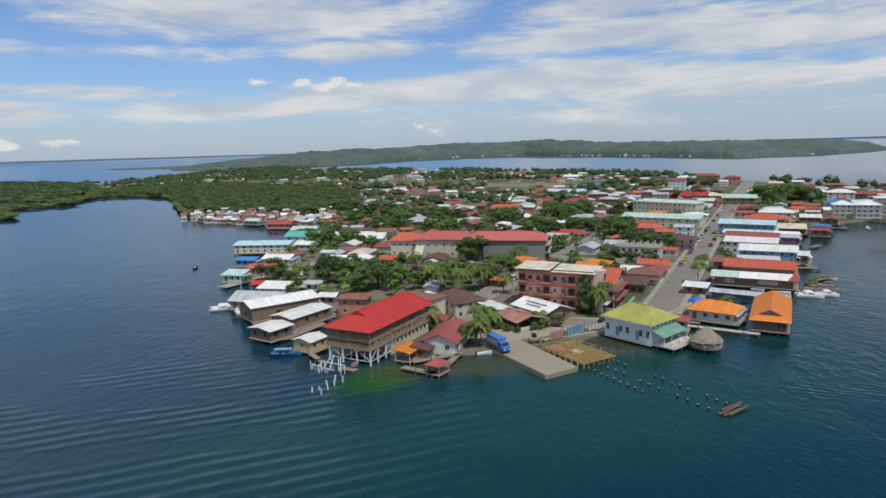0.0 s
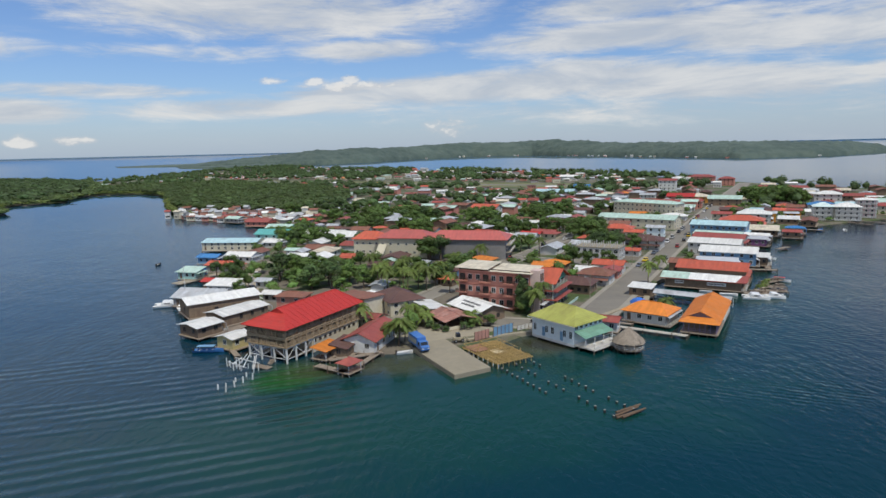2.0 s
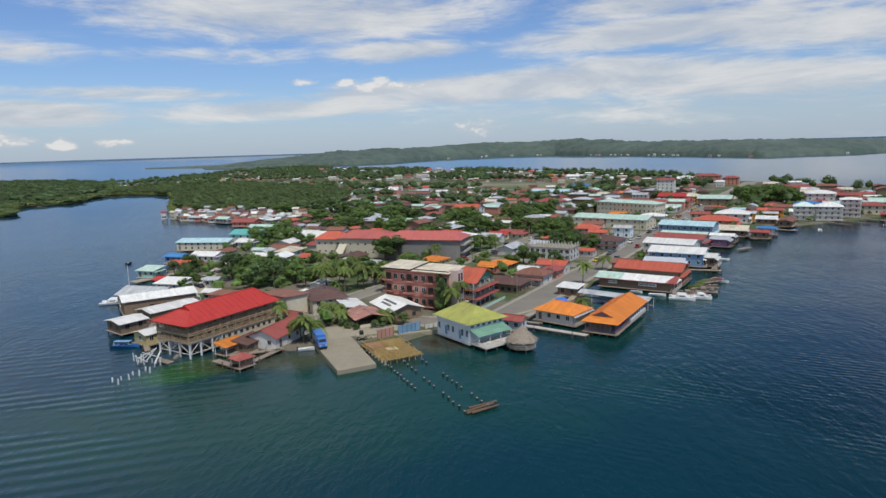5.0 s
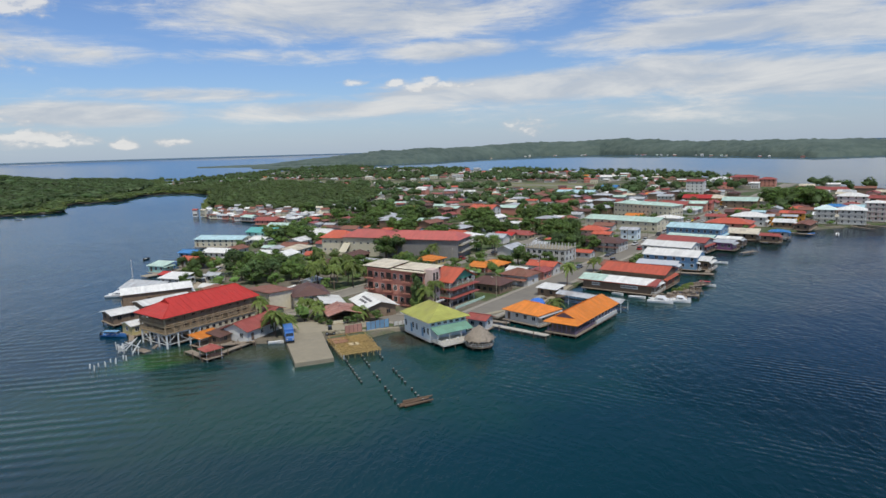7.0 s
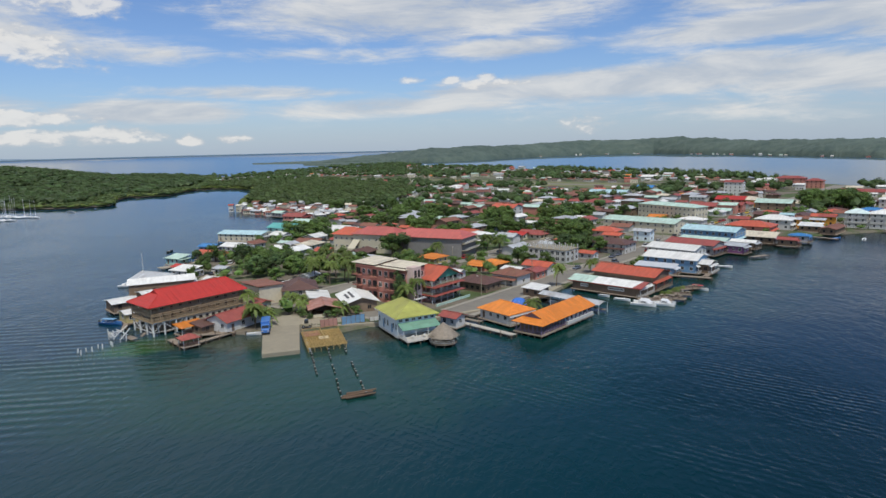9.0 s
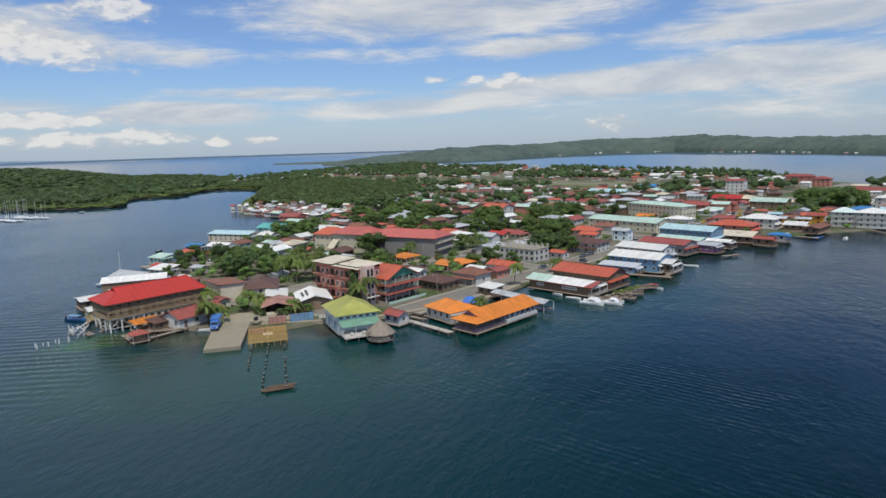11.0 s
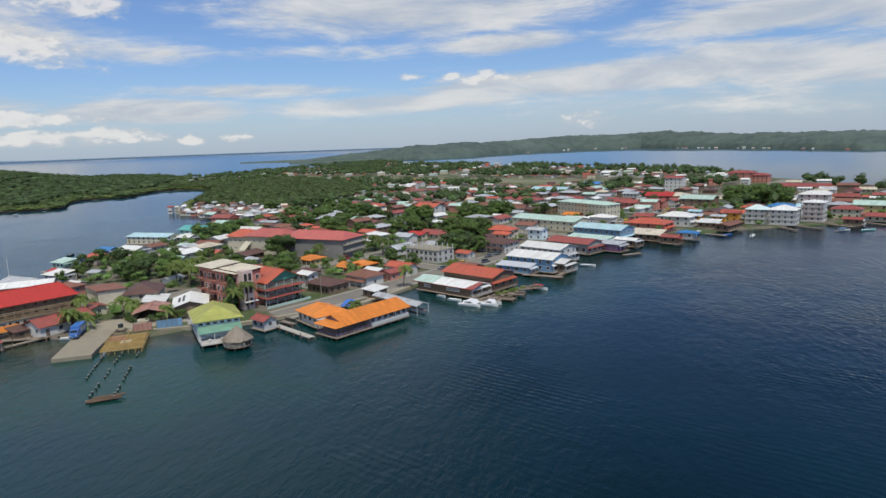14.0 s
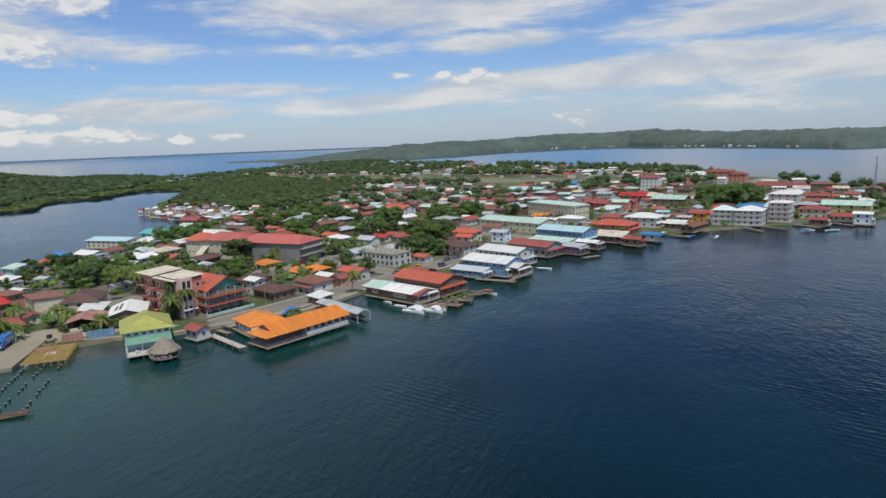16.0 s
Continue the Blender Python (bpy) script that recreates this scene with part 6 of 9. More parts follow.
for y in (-5.56, 5.56):
    bm = bmesh.new()
    box(bm, -14.0, y - 0.06, 2.42, 14.0, y + 0.06, 2.72)
    part("fascia", bm, BRICK_ROOF, t, "red fascia board")
bm = bmesh.new()
slab_from(bm, [(10.6, -5.55, 2.8), (14.1, -5.55, 2.8), (14.1, 0, 4.13), (12.2, 0, 4.13)], [[0, 1, 2, 3]], 0.03)
part("roof_end", bm, BRICK_ROOF, t, "faded red end sheets")
for x0, x1 in ((-9.0, -6.0), (1.5, 7.5)):
    bm = bmesh.new()
    box(bm, x0, -4.92, 0.9, x1, -4.84, 2.0)
    s = part("signboard", bm, WHITE_PAINT, t, "white signboard with unreadable lettering")
    bm = bmesh.new()
    x = x0 + 0.3
    while x < x1 - 0.4:
        box(bm, x, -4.95, 1.25, x + 0.28, -4.922, 1.65)
        x += 0.45
    part("letters", bm, DARK_IN, s)
house(99.6, 235.3, -25, 22.5, 13.0, 4.4, "gable", CORAL_ROOF, WOOD_WALL, 1.9, 1.1, 0.9, name="bar", label="broad open bar over the water with a coral roof", category="building", over_water=True, wins=(4, 3), seams=0.9)
house(92.5, 248.0, -25, 9, 8, 4.0, "gable", RUST_ROOF, WOOD_WALL, 1.2, 1.0, label="small shop with a rusty dark roof by the street", wins=(2, 2))
house(116.5, 268.0, -24, 21, 12.5, 4.8, "gable", WHITE_ROOF, BLUE_WALL, 1.8, 1.1, 0.7, storeys=2, name="bar", label="bright blue bar over water with a white roof", category="building", over_water=True, wins=(6, 3))
house(109.0, 259.5, -20, 15, 5.0, 2.2, "shed", surface("silver_sheet", (0.55, 0.58, 0.62), 0.4, 0.1), BLUE_WALL, 0.9, 1.1, 0.5, label="low blue lean-to with a silvery sheet roof", over_water=True, wins=(4, 1))
house(126.5, 263.5, -24, 7.2, 8.0, 3.2, "gable", WHITE_ROOF, WOOD_WALL, 1.2, 1.2, 0.8, name="bar_pavilion", label="open waterside deck house with a white roof", over_water=True, wins=(3, 2))
house(118.0, 288.5, -28, 21, 12, 5.4, "gable", WHITE_ROOF, WHITE_WALL, 1.6, 1.0, 0.6, storeys=2, label="long white two-storey shop house over water", over_water=True, wins=(7, 3))
house(127.5, 311.0, -30, 22, 12, 4.2, "gable", BRICK_ROOF, GREY_WALL, 1.7, 1.1, 0.8, label="broad shop house with a faded red roof over water", over_water=True, wins=(6, 3))
house(139.0, 346.0, -28, 27, 14, 6.0, "gable", CYAN_ROOF, BLUE_WALL, 1.8, 1.1, 0.6, storeys=2, name="hotel", label="pale blue two-storey hotel with a cyan roof over water", category="building", over_water=True, wins=(9, 4))
house(133.0, 331.0, -28, 22, 6, 3.0, "shed", MINT_ROOF, AQUA_WALL, 1.0, 1.0, 0.6, label="low shop with a pale green lean-to roof", over_water=True, wins=(5, 1))
house(143.0, 314.0, -28, 14, 7, 3.0, "shed", GREY_ROOF, PURPLE_WALL, 0.6, 1.1, 0.4, label="dark purple deck bar over the water", over_water=True, wins=(5, 2))
house(151.0, 327.5, -28, 11, 6, 2.6, "gable", WHITE_ROOF, WOOD_WALL, 0.9, 1.1, 0.5, label="open boat landing with a white roof over water", over_water=True, wins=(3, 1))
for a in ((102, 212.5, 112.5, 210.8, 3.6), (107, 216, 116.8, 214.0, 3.2), (110, 221, 119.0, 221.6, 3.6), (115, 228.5, 123.0, 233.5, 4.0), (113, 253.5, 128.5, 250.2, 2.6), (126.5, 253, 130.8, 266, 2.0), (150, 300, 157, 306, 2.2), (160, 345, 172, 337, 2.4), (168, 350, 176, 345, 2), (190, 368, 199, 360, 2.2), (230, 396, 236, 382, 1.8), (240, 400, 249, 388, 1.6), (257, 408, 266, 394, 2.4), (276, 416, 284, 402, 2.2)):
    jetty(*a[:4], a[4], 0.9, PLANK, "weathered plank dock beside the waterside bars")


def dock_table(x, y):
    t = thing("picnic_table", x, y, 0.9, rnd.uniform(0, 180), "weathered plank table with benches on a dock", "table", "tables on the docks")
    for nm, y0, y1, z in (("tabletop", -0.4, 0.4, 0.74), ("bench", -0.95, -0.65, 0.44), ("bench", 0.65, 0.95, 0.44)):
        bm = bmesh.new()
        box(bm, -0.9, y0, z, 0.9, y1, z + 0.06)
        part(nm, bm, WOOD if nm == "bench" else PLANK, t)
    for sx in (-0.6, 0.6):
        bm = bmesh.new()
        beam(bm, (sx, -0.85, 0), (sx, 0.2, 0.74), 0.1), beam(bm, (sx, 0.85, 0), (sx, -0.2, 0.74), 0.1)
        part("trestle", bm, WOOD, t)


for px, py in ((104.5, 212.4), (107.5, 211.6), (110.6, 211.2), (109.5, 215.6), (112.6, 214.9), (115.2, 214.4), (112.8, 221.1), (116.4, 221.5), (118.2, 221.6), (117.4, 230.2), (119.6, 231.4), (121.4, 232.6)):
    dock_table(px, py)


def unfinished_house(x, y, turn):
    """A white two-storey shell with bare columns standing above its slab."""
    t = thing("unfinished_house", x, y, LAND_Z, turn, "unfinished white concrete house with bare column stubs", "building")
    L, W = 19.0, 11.0
    bm = bmesh.new()
    box(bm, -L / 2, -W / 2, -0.3, L / 2, W / 2, 5.4)
    part("wall", bm, surface("raw_render", (0.50, 0.50, 0.48), 0.9, 0.15), t)
    bm = bmesh.new()
    box(bm, -L / 2 - 0.3, -W / 2 - 0.3, 5.41, L / 2 + 0.3, W / 2 + 0.3, 5.65)
    part("roof_slab", bm, CONCRETE, t)
    bm = bmesh.new()
    box(bm, -0.17, -0.17, 5.66, 0.17, 0.17, 7.2)
    stub = mesh_of("column_stub", bm, MATS["raw_render"])
    for i in range(7):
        for j in range(4):
            part("column_stub", stub, None, t, "", pose(-L / 2 + 0.3 + (L - 0.6) * i / 6, -W / 2 + 0.3 + (W - 0.6) * j / 3, 0))
    for z in (1.6, 4.1):
        put_windows(t, L, W, "s", z, 7, 1.5, 1.5, WHITE_PAINT)
        put_windows(t, L, W, "e", z, 3, 1.5, 1.5, WHITE_PAINT)


house(203.5, 386.0, 62, 20, 7, 2.6, "gable", RUST_ROOF, WOOD_WALL, 1.0, 1.2, 0.8, name="market_shed", label="long rusty-roofed market shed over the water", category="shed", over_water=True, wins=(5, 2), plain=True)
unfinished_house(66.0, 280.5, -24)
house(81.0, 286.5, -24, 7.0, 5.0, 2.6, "gable", CORAL_ROOF, WHITE_WALL, 1.0, label="small white shop annex with a coral roof by the street", wins=(2, 1))

# ---- houses of the town, told apart one by one
house(-15.3, 173.9, -23.6, 5.0, 4.5, 2.7, "gable", BRICK_ROOF, CREAM_WALL, 0.9, over=0.8, storeys=1, label="single-storey cream house with faded red sheet roof", wins=(2, 1), sides="se")
house(-43.7, 190.2, -8.6, 8.9, 5.9, 5.3, "hip", RUST_ROOF, PINK_WALL, 1.1, over=0.8, storeys=2, label="two-storey salmon pink house with rusty sheet roof", wins=(2, 1), sides="se")
house(-77.6, 200.0, -8.6, 16.6, 11.0, 2.7, "gable", GREY_ROOF, GREY_WALL, 2.1, over=0.8, storeys=1, label="single-storey grey house with grey sheet roof over water", wins=(5, 3), sides="se", over_water=True, base=1.3)
house(-22.0, 200.7, 81.4, 5.0, 4.5, 2.7, "gable", WHITE_ROOF, CREAM_WALL, 0.9, over=0.8, storeys=1, label="single-storey cream house with white sheet roof", wins=(2, 1), sides="se")
house(-55.4, 204.0, -8.6, 5.4, 4.5, 2.7, "gable", WHITE_ROOF, GREY_WALL, 0.9, over=0.8, storeys=1, label="single-storey grey house with white sheet roof", wins=(2, 1), sides="se")
house(47.6, 216.5, -23.6, 12.0, 9.0, 3.3, "hip", BROWN_ROOF, WOOD_WALL, 1.9, over=0.8, storeys=1, label="low boarded house with a dark brown sheet roof", wins=(5, 3), sides="se", hip=0.7)
house(-78.4, 216.8, -8.6, 9.9, 6.5, 2.7, "shed", WHITE_ROOF, WHITE_WALL, 1.2, over=0.8, storeys=1, label="single-storey white house with white sheet roof over water", wins=(3, 2), sides="se", over_water=True, base=1.3)
house(-21.2, 217.3, 81.4, 6.1, 4.5, 2.7, "gable", GREY_ROOF, WHITE_WALL, 0.9, over=0.8, storeys=1, label="single-storey white house with grey sheet roof", wins=(2, 1), sides="se")
house(37.2, 221.3, -23.6, 5.9, 4.5, 5.3, "gable", WHITE_ROOF, WHITE_WALL, 0.9, over=0.8, storeys=2, label="two-storey white house with white sheet roof", wins=(2, 1), sides="se")
house(-84.3, 222.7, -8.6, 7.5, 4.9, 2.7, "gable", RED_ROOF, WOOD_WALL, 0.9, over=0.8, storeys=1, label="single-storey brown boarded house with bright red sheet roof over water", wins=(2, 1), sides="se", over_water=True, base=1.3)
house(56.6, 229.5, -23.6, 11.0, 8.6, 3.8, "hip", RUST_ROOF, WHITE_WALL, 1.9, over=0.9, storeys=1, label="white house with a rusty sheet roof and porch", wins=(2, 1), sides="se", porch="s")
house(-65.9, 224.6, -8.6, 5.3, 4.5, 2.7, "gable", GREY_ROOF, WHITE_WALL, 0.9, over=0.8, storeys=1, label="single-storey white house with grey sheet roof", wins=(2, 1), sides="se")
house(2.8, 226.6, -23.6, 5.0, 4.5, 2.7, "gable", CORAL_ROOF, WOOD_WALL, 0.9, over=0.8, storeys=1, label="single-storey brown boarded house with coral red sheet roof", wins=(2, 1), sides="se")
house(63.6, 239.0, 66.4, 7.0, 6.0, 3.2, "gable", BRICK_ROOF, PINK_WALL, 0.9, over=0.8, storeys=1, label="single-storey salmon pink house with faded red sheet roof", wins=(2, 1), sides="se")
house(-103.2, 242.0, -8.6, 8.2, 5.8, 2.7, "shed", MINT_ROOF, AQUA_WALL, 1.2, over=0.8, storeys=1, label="single-storey aqua house with pale green sheet roof over water", wins=(3, 1), sides="se", over_water=True, base=1.3)
house(64.5, 248.4, -23.6, 11.0, 6.5, 3.6, "gable", CORAL_ROOF, WHITE_WALL, 1.5, over=0.8, storeys=1, label="low white house with a coral red sheet roof", wins=(2, 1), sides="se")
house(2.0, 244.1, -23.6, 8.7, 5.8, 2.7, "gable", BROWN_ROOF, BLUE_WALL, 1.1, over=0.8, storeys=1, label="single-storey blue house with dark brown sheet roof", wins=(2, 1), sides="se", porch="s")
house(55.0, 243.5, -23.6, 7.4, 4.9, 2.7, "gable", WHITE_ROOF, GREY_WALL, 0.9, over=0.8, storeys=1, label="single-storey grey house with white sheet roof", wins=(2, 1), sides="se", porch="s")
house(-95.5, 257.0, -8.6, 13.0, 8.0, 2.7, "gable", CORAL_ROOF, GREY_WALL, 1.3, over=0.8, storeys=1, label="single-storey grey house with coral red sheet roof over water", wins=(3, 2), sides="se", over_water=True, base=1.3)
house(39.4, 252.5, -23.6, 7.7, 5.1, 2.7, "gable", ORANGE_ROOF, PINK_WALL, 1.0, over=0.8, storeys=1, label="single-storey salmon pink house with orange sheet roof", wins=(2, 1), sides="se", porch="s")
house(-27.4, 255.7, -8.6, 9.2, 6.0, 2.7, "gable", BROWN_ROOF, GREY_WALL, 1.1, over=0.8, storeys=1, label="single-storey grey house with dark brown sheet roof", wins=(3, 1), sides="se", plain=True, porch="s")
house(44.2, 256.5, -23.6, 9.5, 6.3, 2.7, "hip", ORANGE_ROOF, WOOD_WALL, 1.2, over=0.8, storeys=1, label="single-storey brown boarded house with orange sheet roof", wins=(3, 1), sides="se", porch="s")
house(-52.4, 258.9, -8.6, 8.4, 5.5, 2.7, "gable", MINT_ROOF, GREY_WALL, 1.1, over=0.8, storeys=1, label="single-storey grey house with pale green sheet roof", wins=(2, 1), sides="se", plain=True, porch="s")
house(-11.2, 259.3, -23.6, 7.7, 5.1, 2.7, "gable", GREY_ROOF, WHITE_WALL, 1.0, over=0.8, storeys=1, label="single-storey white house with grey sheet roof", wins=(2, 1), sides="se", porch="s")
house(-25.3, 266.0, 81.4, 6.8, 4.5, 2.7, "gable", MINT_ROOF, WHITE_WALL, 0.9, over=0.8, storeys=1, label="single-storey white house with pale green sheet roof", wins=(2, 1), sides="se", plain=True)
house(14.5, 267.2, -23.6, 9.9, 6.5, 2.7, "hip", ORANGE_ROOF, YELLOW_WALL, 1.2, over=0.8, storeys=1, label="single-storey yellow house with orange sheet roof", wins=(3, 2), sides="se", porch="s")
house(-110.8, 276.3, -8.6, 9.3, 6.1, 2.7, "gable", BLUE_ROOF, BLUE_WALL, 1.2, over=0.8, storeys=1, label="single-storey blue house with blue sheet roof over water", wins=(3, 1), sides="se", plain=True, over_water=True, base=1.3)
house(-45.6, 277.9, -8.6, 7.3, 4.8, 2.7, "gable", CORAL_ROOF, YELLOW_WALL, 0.9, over=0.8, storeys=1, label="single-storey yellow house with coral red sheet roof", wins=(2, 1), sides="se", plain=True, porch="s")
house(-96.9, 279.4, -8.6, 13.0, 8.6, 2.7, "gable", WHITE_ROOF, WHITE_WALL, 1.6, over=0.8, storeys=1, label="single-storey white house with white sheet roof over water", wins=(4, 2), sides="se", plain=True, over_water=True, base=1.3)
house(-70.2, 279.9, -8.6, 8.9, 5.9, 2.7, "gable", WHITE_ROOF, GREY_WALL, 1.1, over=0.8, storeys=1, label="single-storey grey house with white sheet roof", wins=(2, 1), sides="se")
house(90.2, 308.5, -23.6, 19.0, 12.0, 4.4, "hip", BROWN_ROOF, WHITE_WALL, 2.0, over=0.8, storeys=2, label="two-storey white house with dark brown sheet roof", wins=(5, 3), sides="se", porch="s")
house(-73.7, 292.4, 81.4, 7.9, 5.2, 2.7, "gable", GREY_ROOF, WHITE_WALL, 1.0, over=0.8, storeys=1, label="single-storey white house with grey sheet roof", wins=(2, 1), sides="se", plain=True)
house(-78.2, 296.4, -8.6, 6.0, 4.5, 2.7, "gable", MINT_ROOF, WHITE_WALL, 0.9, over=0.8, storeys=1, label="single-storey white house with pale green sheet roof", wins=(2, 1), sides="se", plain=True)
house(-65.8, 301.2, -8.6, 13.9, 9.1, 2.7, "gable", RUST_ROOF, GREY_WALL, 1.7, over=0.8, storeys=1, label="single-storey grey house with rusty sheet roof", wins=(4, 2), sides="se", plain=True)
house(-66.4, 306.1, -8.6, 9.1, 6.0, 2.7, "gable", RUST_ROOF, GREY_WALL, 1.1, over=0.8, storeys=1, label="single-storey grey house with rusty sheet roof", wins=(3, 1), sides="se", plain=True)
house(90.5, 327.5, -23.6, 8.6, 5.7, 5.3, "gable", CORAL_ROOF, CREAM_WALL, 1.1, over=0.8, storeys=2, label="two-storey cream house with coral red sheet roof", wins=(2, 1), sides="se", plain=True, porch="s")
house(-97.5, 321.5, -8.6, 10.4, 6.9, 2.7, "gable", WHITE_ROOF, WHITE_WALL, 1.3, over=0.8, storeys=1, label="single-storey white house with white sheet roof over water", wins=(3, 2), sides="se", plain=True, over_water=True, base=1.3)
house(23.8, 322.5, -23.6, 9.2, 6.1, 5.3, "hip", WHITE_ROOF, CREAM_WALL, 1.1, over=0.8, storeys=2, label="two-storey cream house with white sheet roof", wins=(3, 1), sides="se", plain=True, porch="s")
house(160.6, 345.8, -23.6, 15.0, 7.5, 2.7, "shed", CREAM_ROOF, WOOD_WALL, 1.8, over=0.8, storeys=1, label="single-storey brown boarded house with cream sheet roof over water", wins=(4, 2), sides="se", plain=True, over_water=True, base=1.3)
house(21.4, 325.3, -23.6, 9.0, 5.9, 5.3, "hip", WHITE_ROOF, CREAM_WALL, 1.1, over=0.8, storeys=2, label="two-storey cream house with white sheet roof", wins=(2, 1), sides="se", plain=True, porch="s")
house(-100.0, 329.1, -8.6, 10.0, 6.6, 2.7, "gable", WHITE_ROOF, WHITE_WALL, 1.3, over=0.8, storeys=1, label="single-storey white house with white sheet roof", wins=(3, 2), sides="se", plain=True)
house(5.3, 329.5, -23.6, 9.1, 6.0, 2.7, "gable", BRICK_ROOF, CREAM_WALL, 1.1, over=0.8, storeys=1, label="single-storey cream house with faded red sheet roof", wins=(3, 1), sides="se", plain=True, porch="s")
house(14.6, 332.1, -23.6, 10.1, 6.7, 5.3, "gable", CORAL_ROOF, CREAM_WALL, 1.3, over=0.8, storeys=2, label="two-storey cream house with coral red sheet roof", wins=(3, 2), sides="se", plain=True, porch="s")
house(171.3, 335.3, -23.6, 7.7, 5.1, 2.7, "gable", BRICK_ROOF, WOOD_WALL, 1.0, over=0.8, storeys=1, label="single-storey brown boarded house with faded red sheet roof over water", wins=(2, 1), sides="se", plain=True, over_water=True, base=1.3)
house(-101.3, 336.1, -8.6, 17.8, 11.7, 5.3, "gable", TEAL_ROOF, AQUA_WALL, 2.2, over=0.8, storeys=2, label="two-storey aqua house with teal sheet roof over water", wins=(4, 2), sides="se", plain=True, over_water=True, base=1.3)
house(105.3, 343.9, -23.6, 8.7, 5.7, 5.3, "gable", GREY_ROOF, PALEBLUE_WALL, 1.1, over=0.8, storeys=2, label="two-storey pale blue house with grey sheet roof", wins=(2, 1), sides="se", plain=True)
house(39.2, 343.5, -23.6, 10.3, 6.8, 2.7, "gable", RED_ROOF, CREAM_WALL, 1.3, over=0.8, storeys=1, label="single-storey cream house with bright red sheet roof", wins=(3, 2), sides="se", plain=True)
house(85.8, 345.1, -23.6, 14.9, 9.8, 5.3, "hip", CORAL_ROOF, CREAM_WALL, 1.9, over=0.8, storeys=2, label="two-storey cream house with coral red sheet roof", wins=(4, 2), sides="se", plain=True)
house(48.4, 345.2, -23.6, 10.8, 7.2, 2.7, "hip", BRICK_ROOF, CREAM_WALL, 1.4, over=0.8, storeys=1, label="single-storey cream house with faded red sheet roof", wins=(3, 2), sides="se", plain=True)
house(-69.5, 347.2, -8.6, 23.3, 14.0, 2.7, "gable", WHITE_ROOF, WHITE_WALL, 2.4, over=0.8, storeys=1, label="single-storey white house with white sheet roof", wins=(4, 2), sides="se", plain=True)
house(46.3, 348.6, -23.6, 12.6, 8.3, 2.7, "gable", BRICK_ROOF, WHITE_WALL, 1.6, over=0.8, storeys=1, label="single-storey white house with faded red sheet roof", wins=(4, 2), sides="se", plain=True)
house(179.6, 350.5, -23.6, 8.1, 5.4, 2.7, "hip", BLUE_ROOF, WHITE_WALL, 1.0, over=0.8, storeys=1, label="single-storey white house with blue sheet roof over water", wins=(2, 1), sides="se", plain=True, over_water=True, base=1.3)
house(-77.1, 352.8, -8.6, 22.3, 14.0, 2.7, "gable", WHITE_ROOF, WHITE_WALL, 2.4, over=0.8, storeys=1, label="single-storey white house with white sheet roof", wins=(4, 2), sides="se", plain=True)
house(-26.0, 353.1, -8.6, 10.0, 6.6, 2.7, "hip", BRICK_ROOF, CREAM_WALL, 1.3, over=0.8, storeys=1, label="single-storey cream house with faded red sheet roof", wins=(3, 2), sides="se", plain=True)
house(-7.7, 356.1, -23.6, 7.9, 5.2, 2.7, "hip", CORAL_ROOF, WHITE_WALL, 1.0, over=0.8, storeys=1, label="single-storey white house with coral red sheet roof", wins=(2, 1), sides="se", plain=True)
house(161.5, 376.0, -23.6, 22.5, 14.0, 4.6, "hip", CORAL_ROOF, PINK_WALL, 2.4, over=0.8, storeys=2, label="two-storey salmon pink house with coral red sheet roof over water", wins=(4, 2), sides="se", plain=True, over_water=True, base=1.3)
house(-84.0, 358.4, -8.6, 12.7, 8.4, 2.7, "gable", WHITE_ROOF, GREY_WALL, 1.6, over=0.8, storeys=1, label="single-storey grey house with white sheet roof", wins=(4, 2), sides="se", plain=True)
house(146.5, 362.5, -23.6, 9.3, 6.2, 2.7, "gable", WHITE_ROOF, PALEBLUE_WALL, 1.2, over=0.8, storeys=1, label="single-storey pale blue house with white sheet roof over water", wins=(3, 1), sides="se", plain=True, over_water=True, base=1.3)
house(-34.1, 366.3, -8.6, 8.2, 5.4, 2.7, "gable", CORAL_ROOF, WHITE_WALL, 1.0, over=0.8, storeys=1, label="single-storey white house with coral red sheet roof", wins=(2, 1), sides="se", plain=True)
house(41.1, 375.3, -23.6, 8.3, 5.5, 5.3, "gable", WHITE_ROOF, WHITE_WALL, 1.0, over=0.8, storeys=2, label="two-storey white house with white sheet roof", wins=(2, 1), sides="se", plain=True)
house(290.0, 408.0, -23.6, 8.0, 5.3, 5.3, "gable", WHITE_ROOF, PALEBLUE_WALL, 1.0, over=0.8, storeys=2, label="two-storey pale blue house with white sheet roof over water", wins=(2, 1), sides="se", plain=True, over_water=True, base=1.3)
house(-51.3, 378.0, -8.6, 7.5, 4.9, 2.7, "hip", CORAL_ROOF, CREAM_WALL, 0.9, over=0.8, storeys=1, label="single-storey cream house with coral red sheet roof", wins=(2, 1), sides="se", plain=True)
house(-51.0, 379.0, -8.6, 8.0, 5.3, 2.7, "hip", CORAL_ROOF, CREAM_WALL, 1.0, over=0.8, storeys=1, label="single-storey cream house with coral red sheet roof", wins=(2, 1), sides="se", plain=True)
house(-33.1, 380.8, -8.6, 6.4, 4.5, 2.7, "gable", RUST_ROOF, GREY_WALL, 0.9, over=0.8, storeys=1, label="single-storey grey house with rusty sheet roof", wins=(2, 1), sides="se", plain=True)
house(-114.2, 383.3, -8.6, 15.7, 10.4, 2.7, "gable", MINT_ROOF, AQUA_WALL, 2.0, over=0.8, storeys=1, label="single-storey aqua house with pale green sheet roof over water", wins=(4, 2), sides="se", plain=True, over_water=True, base=1.3)
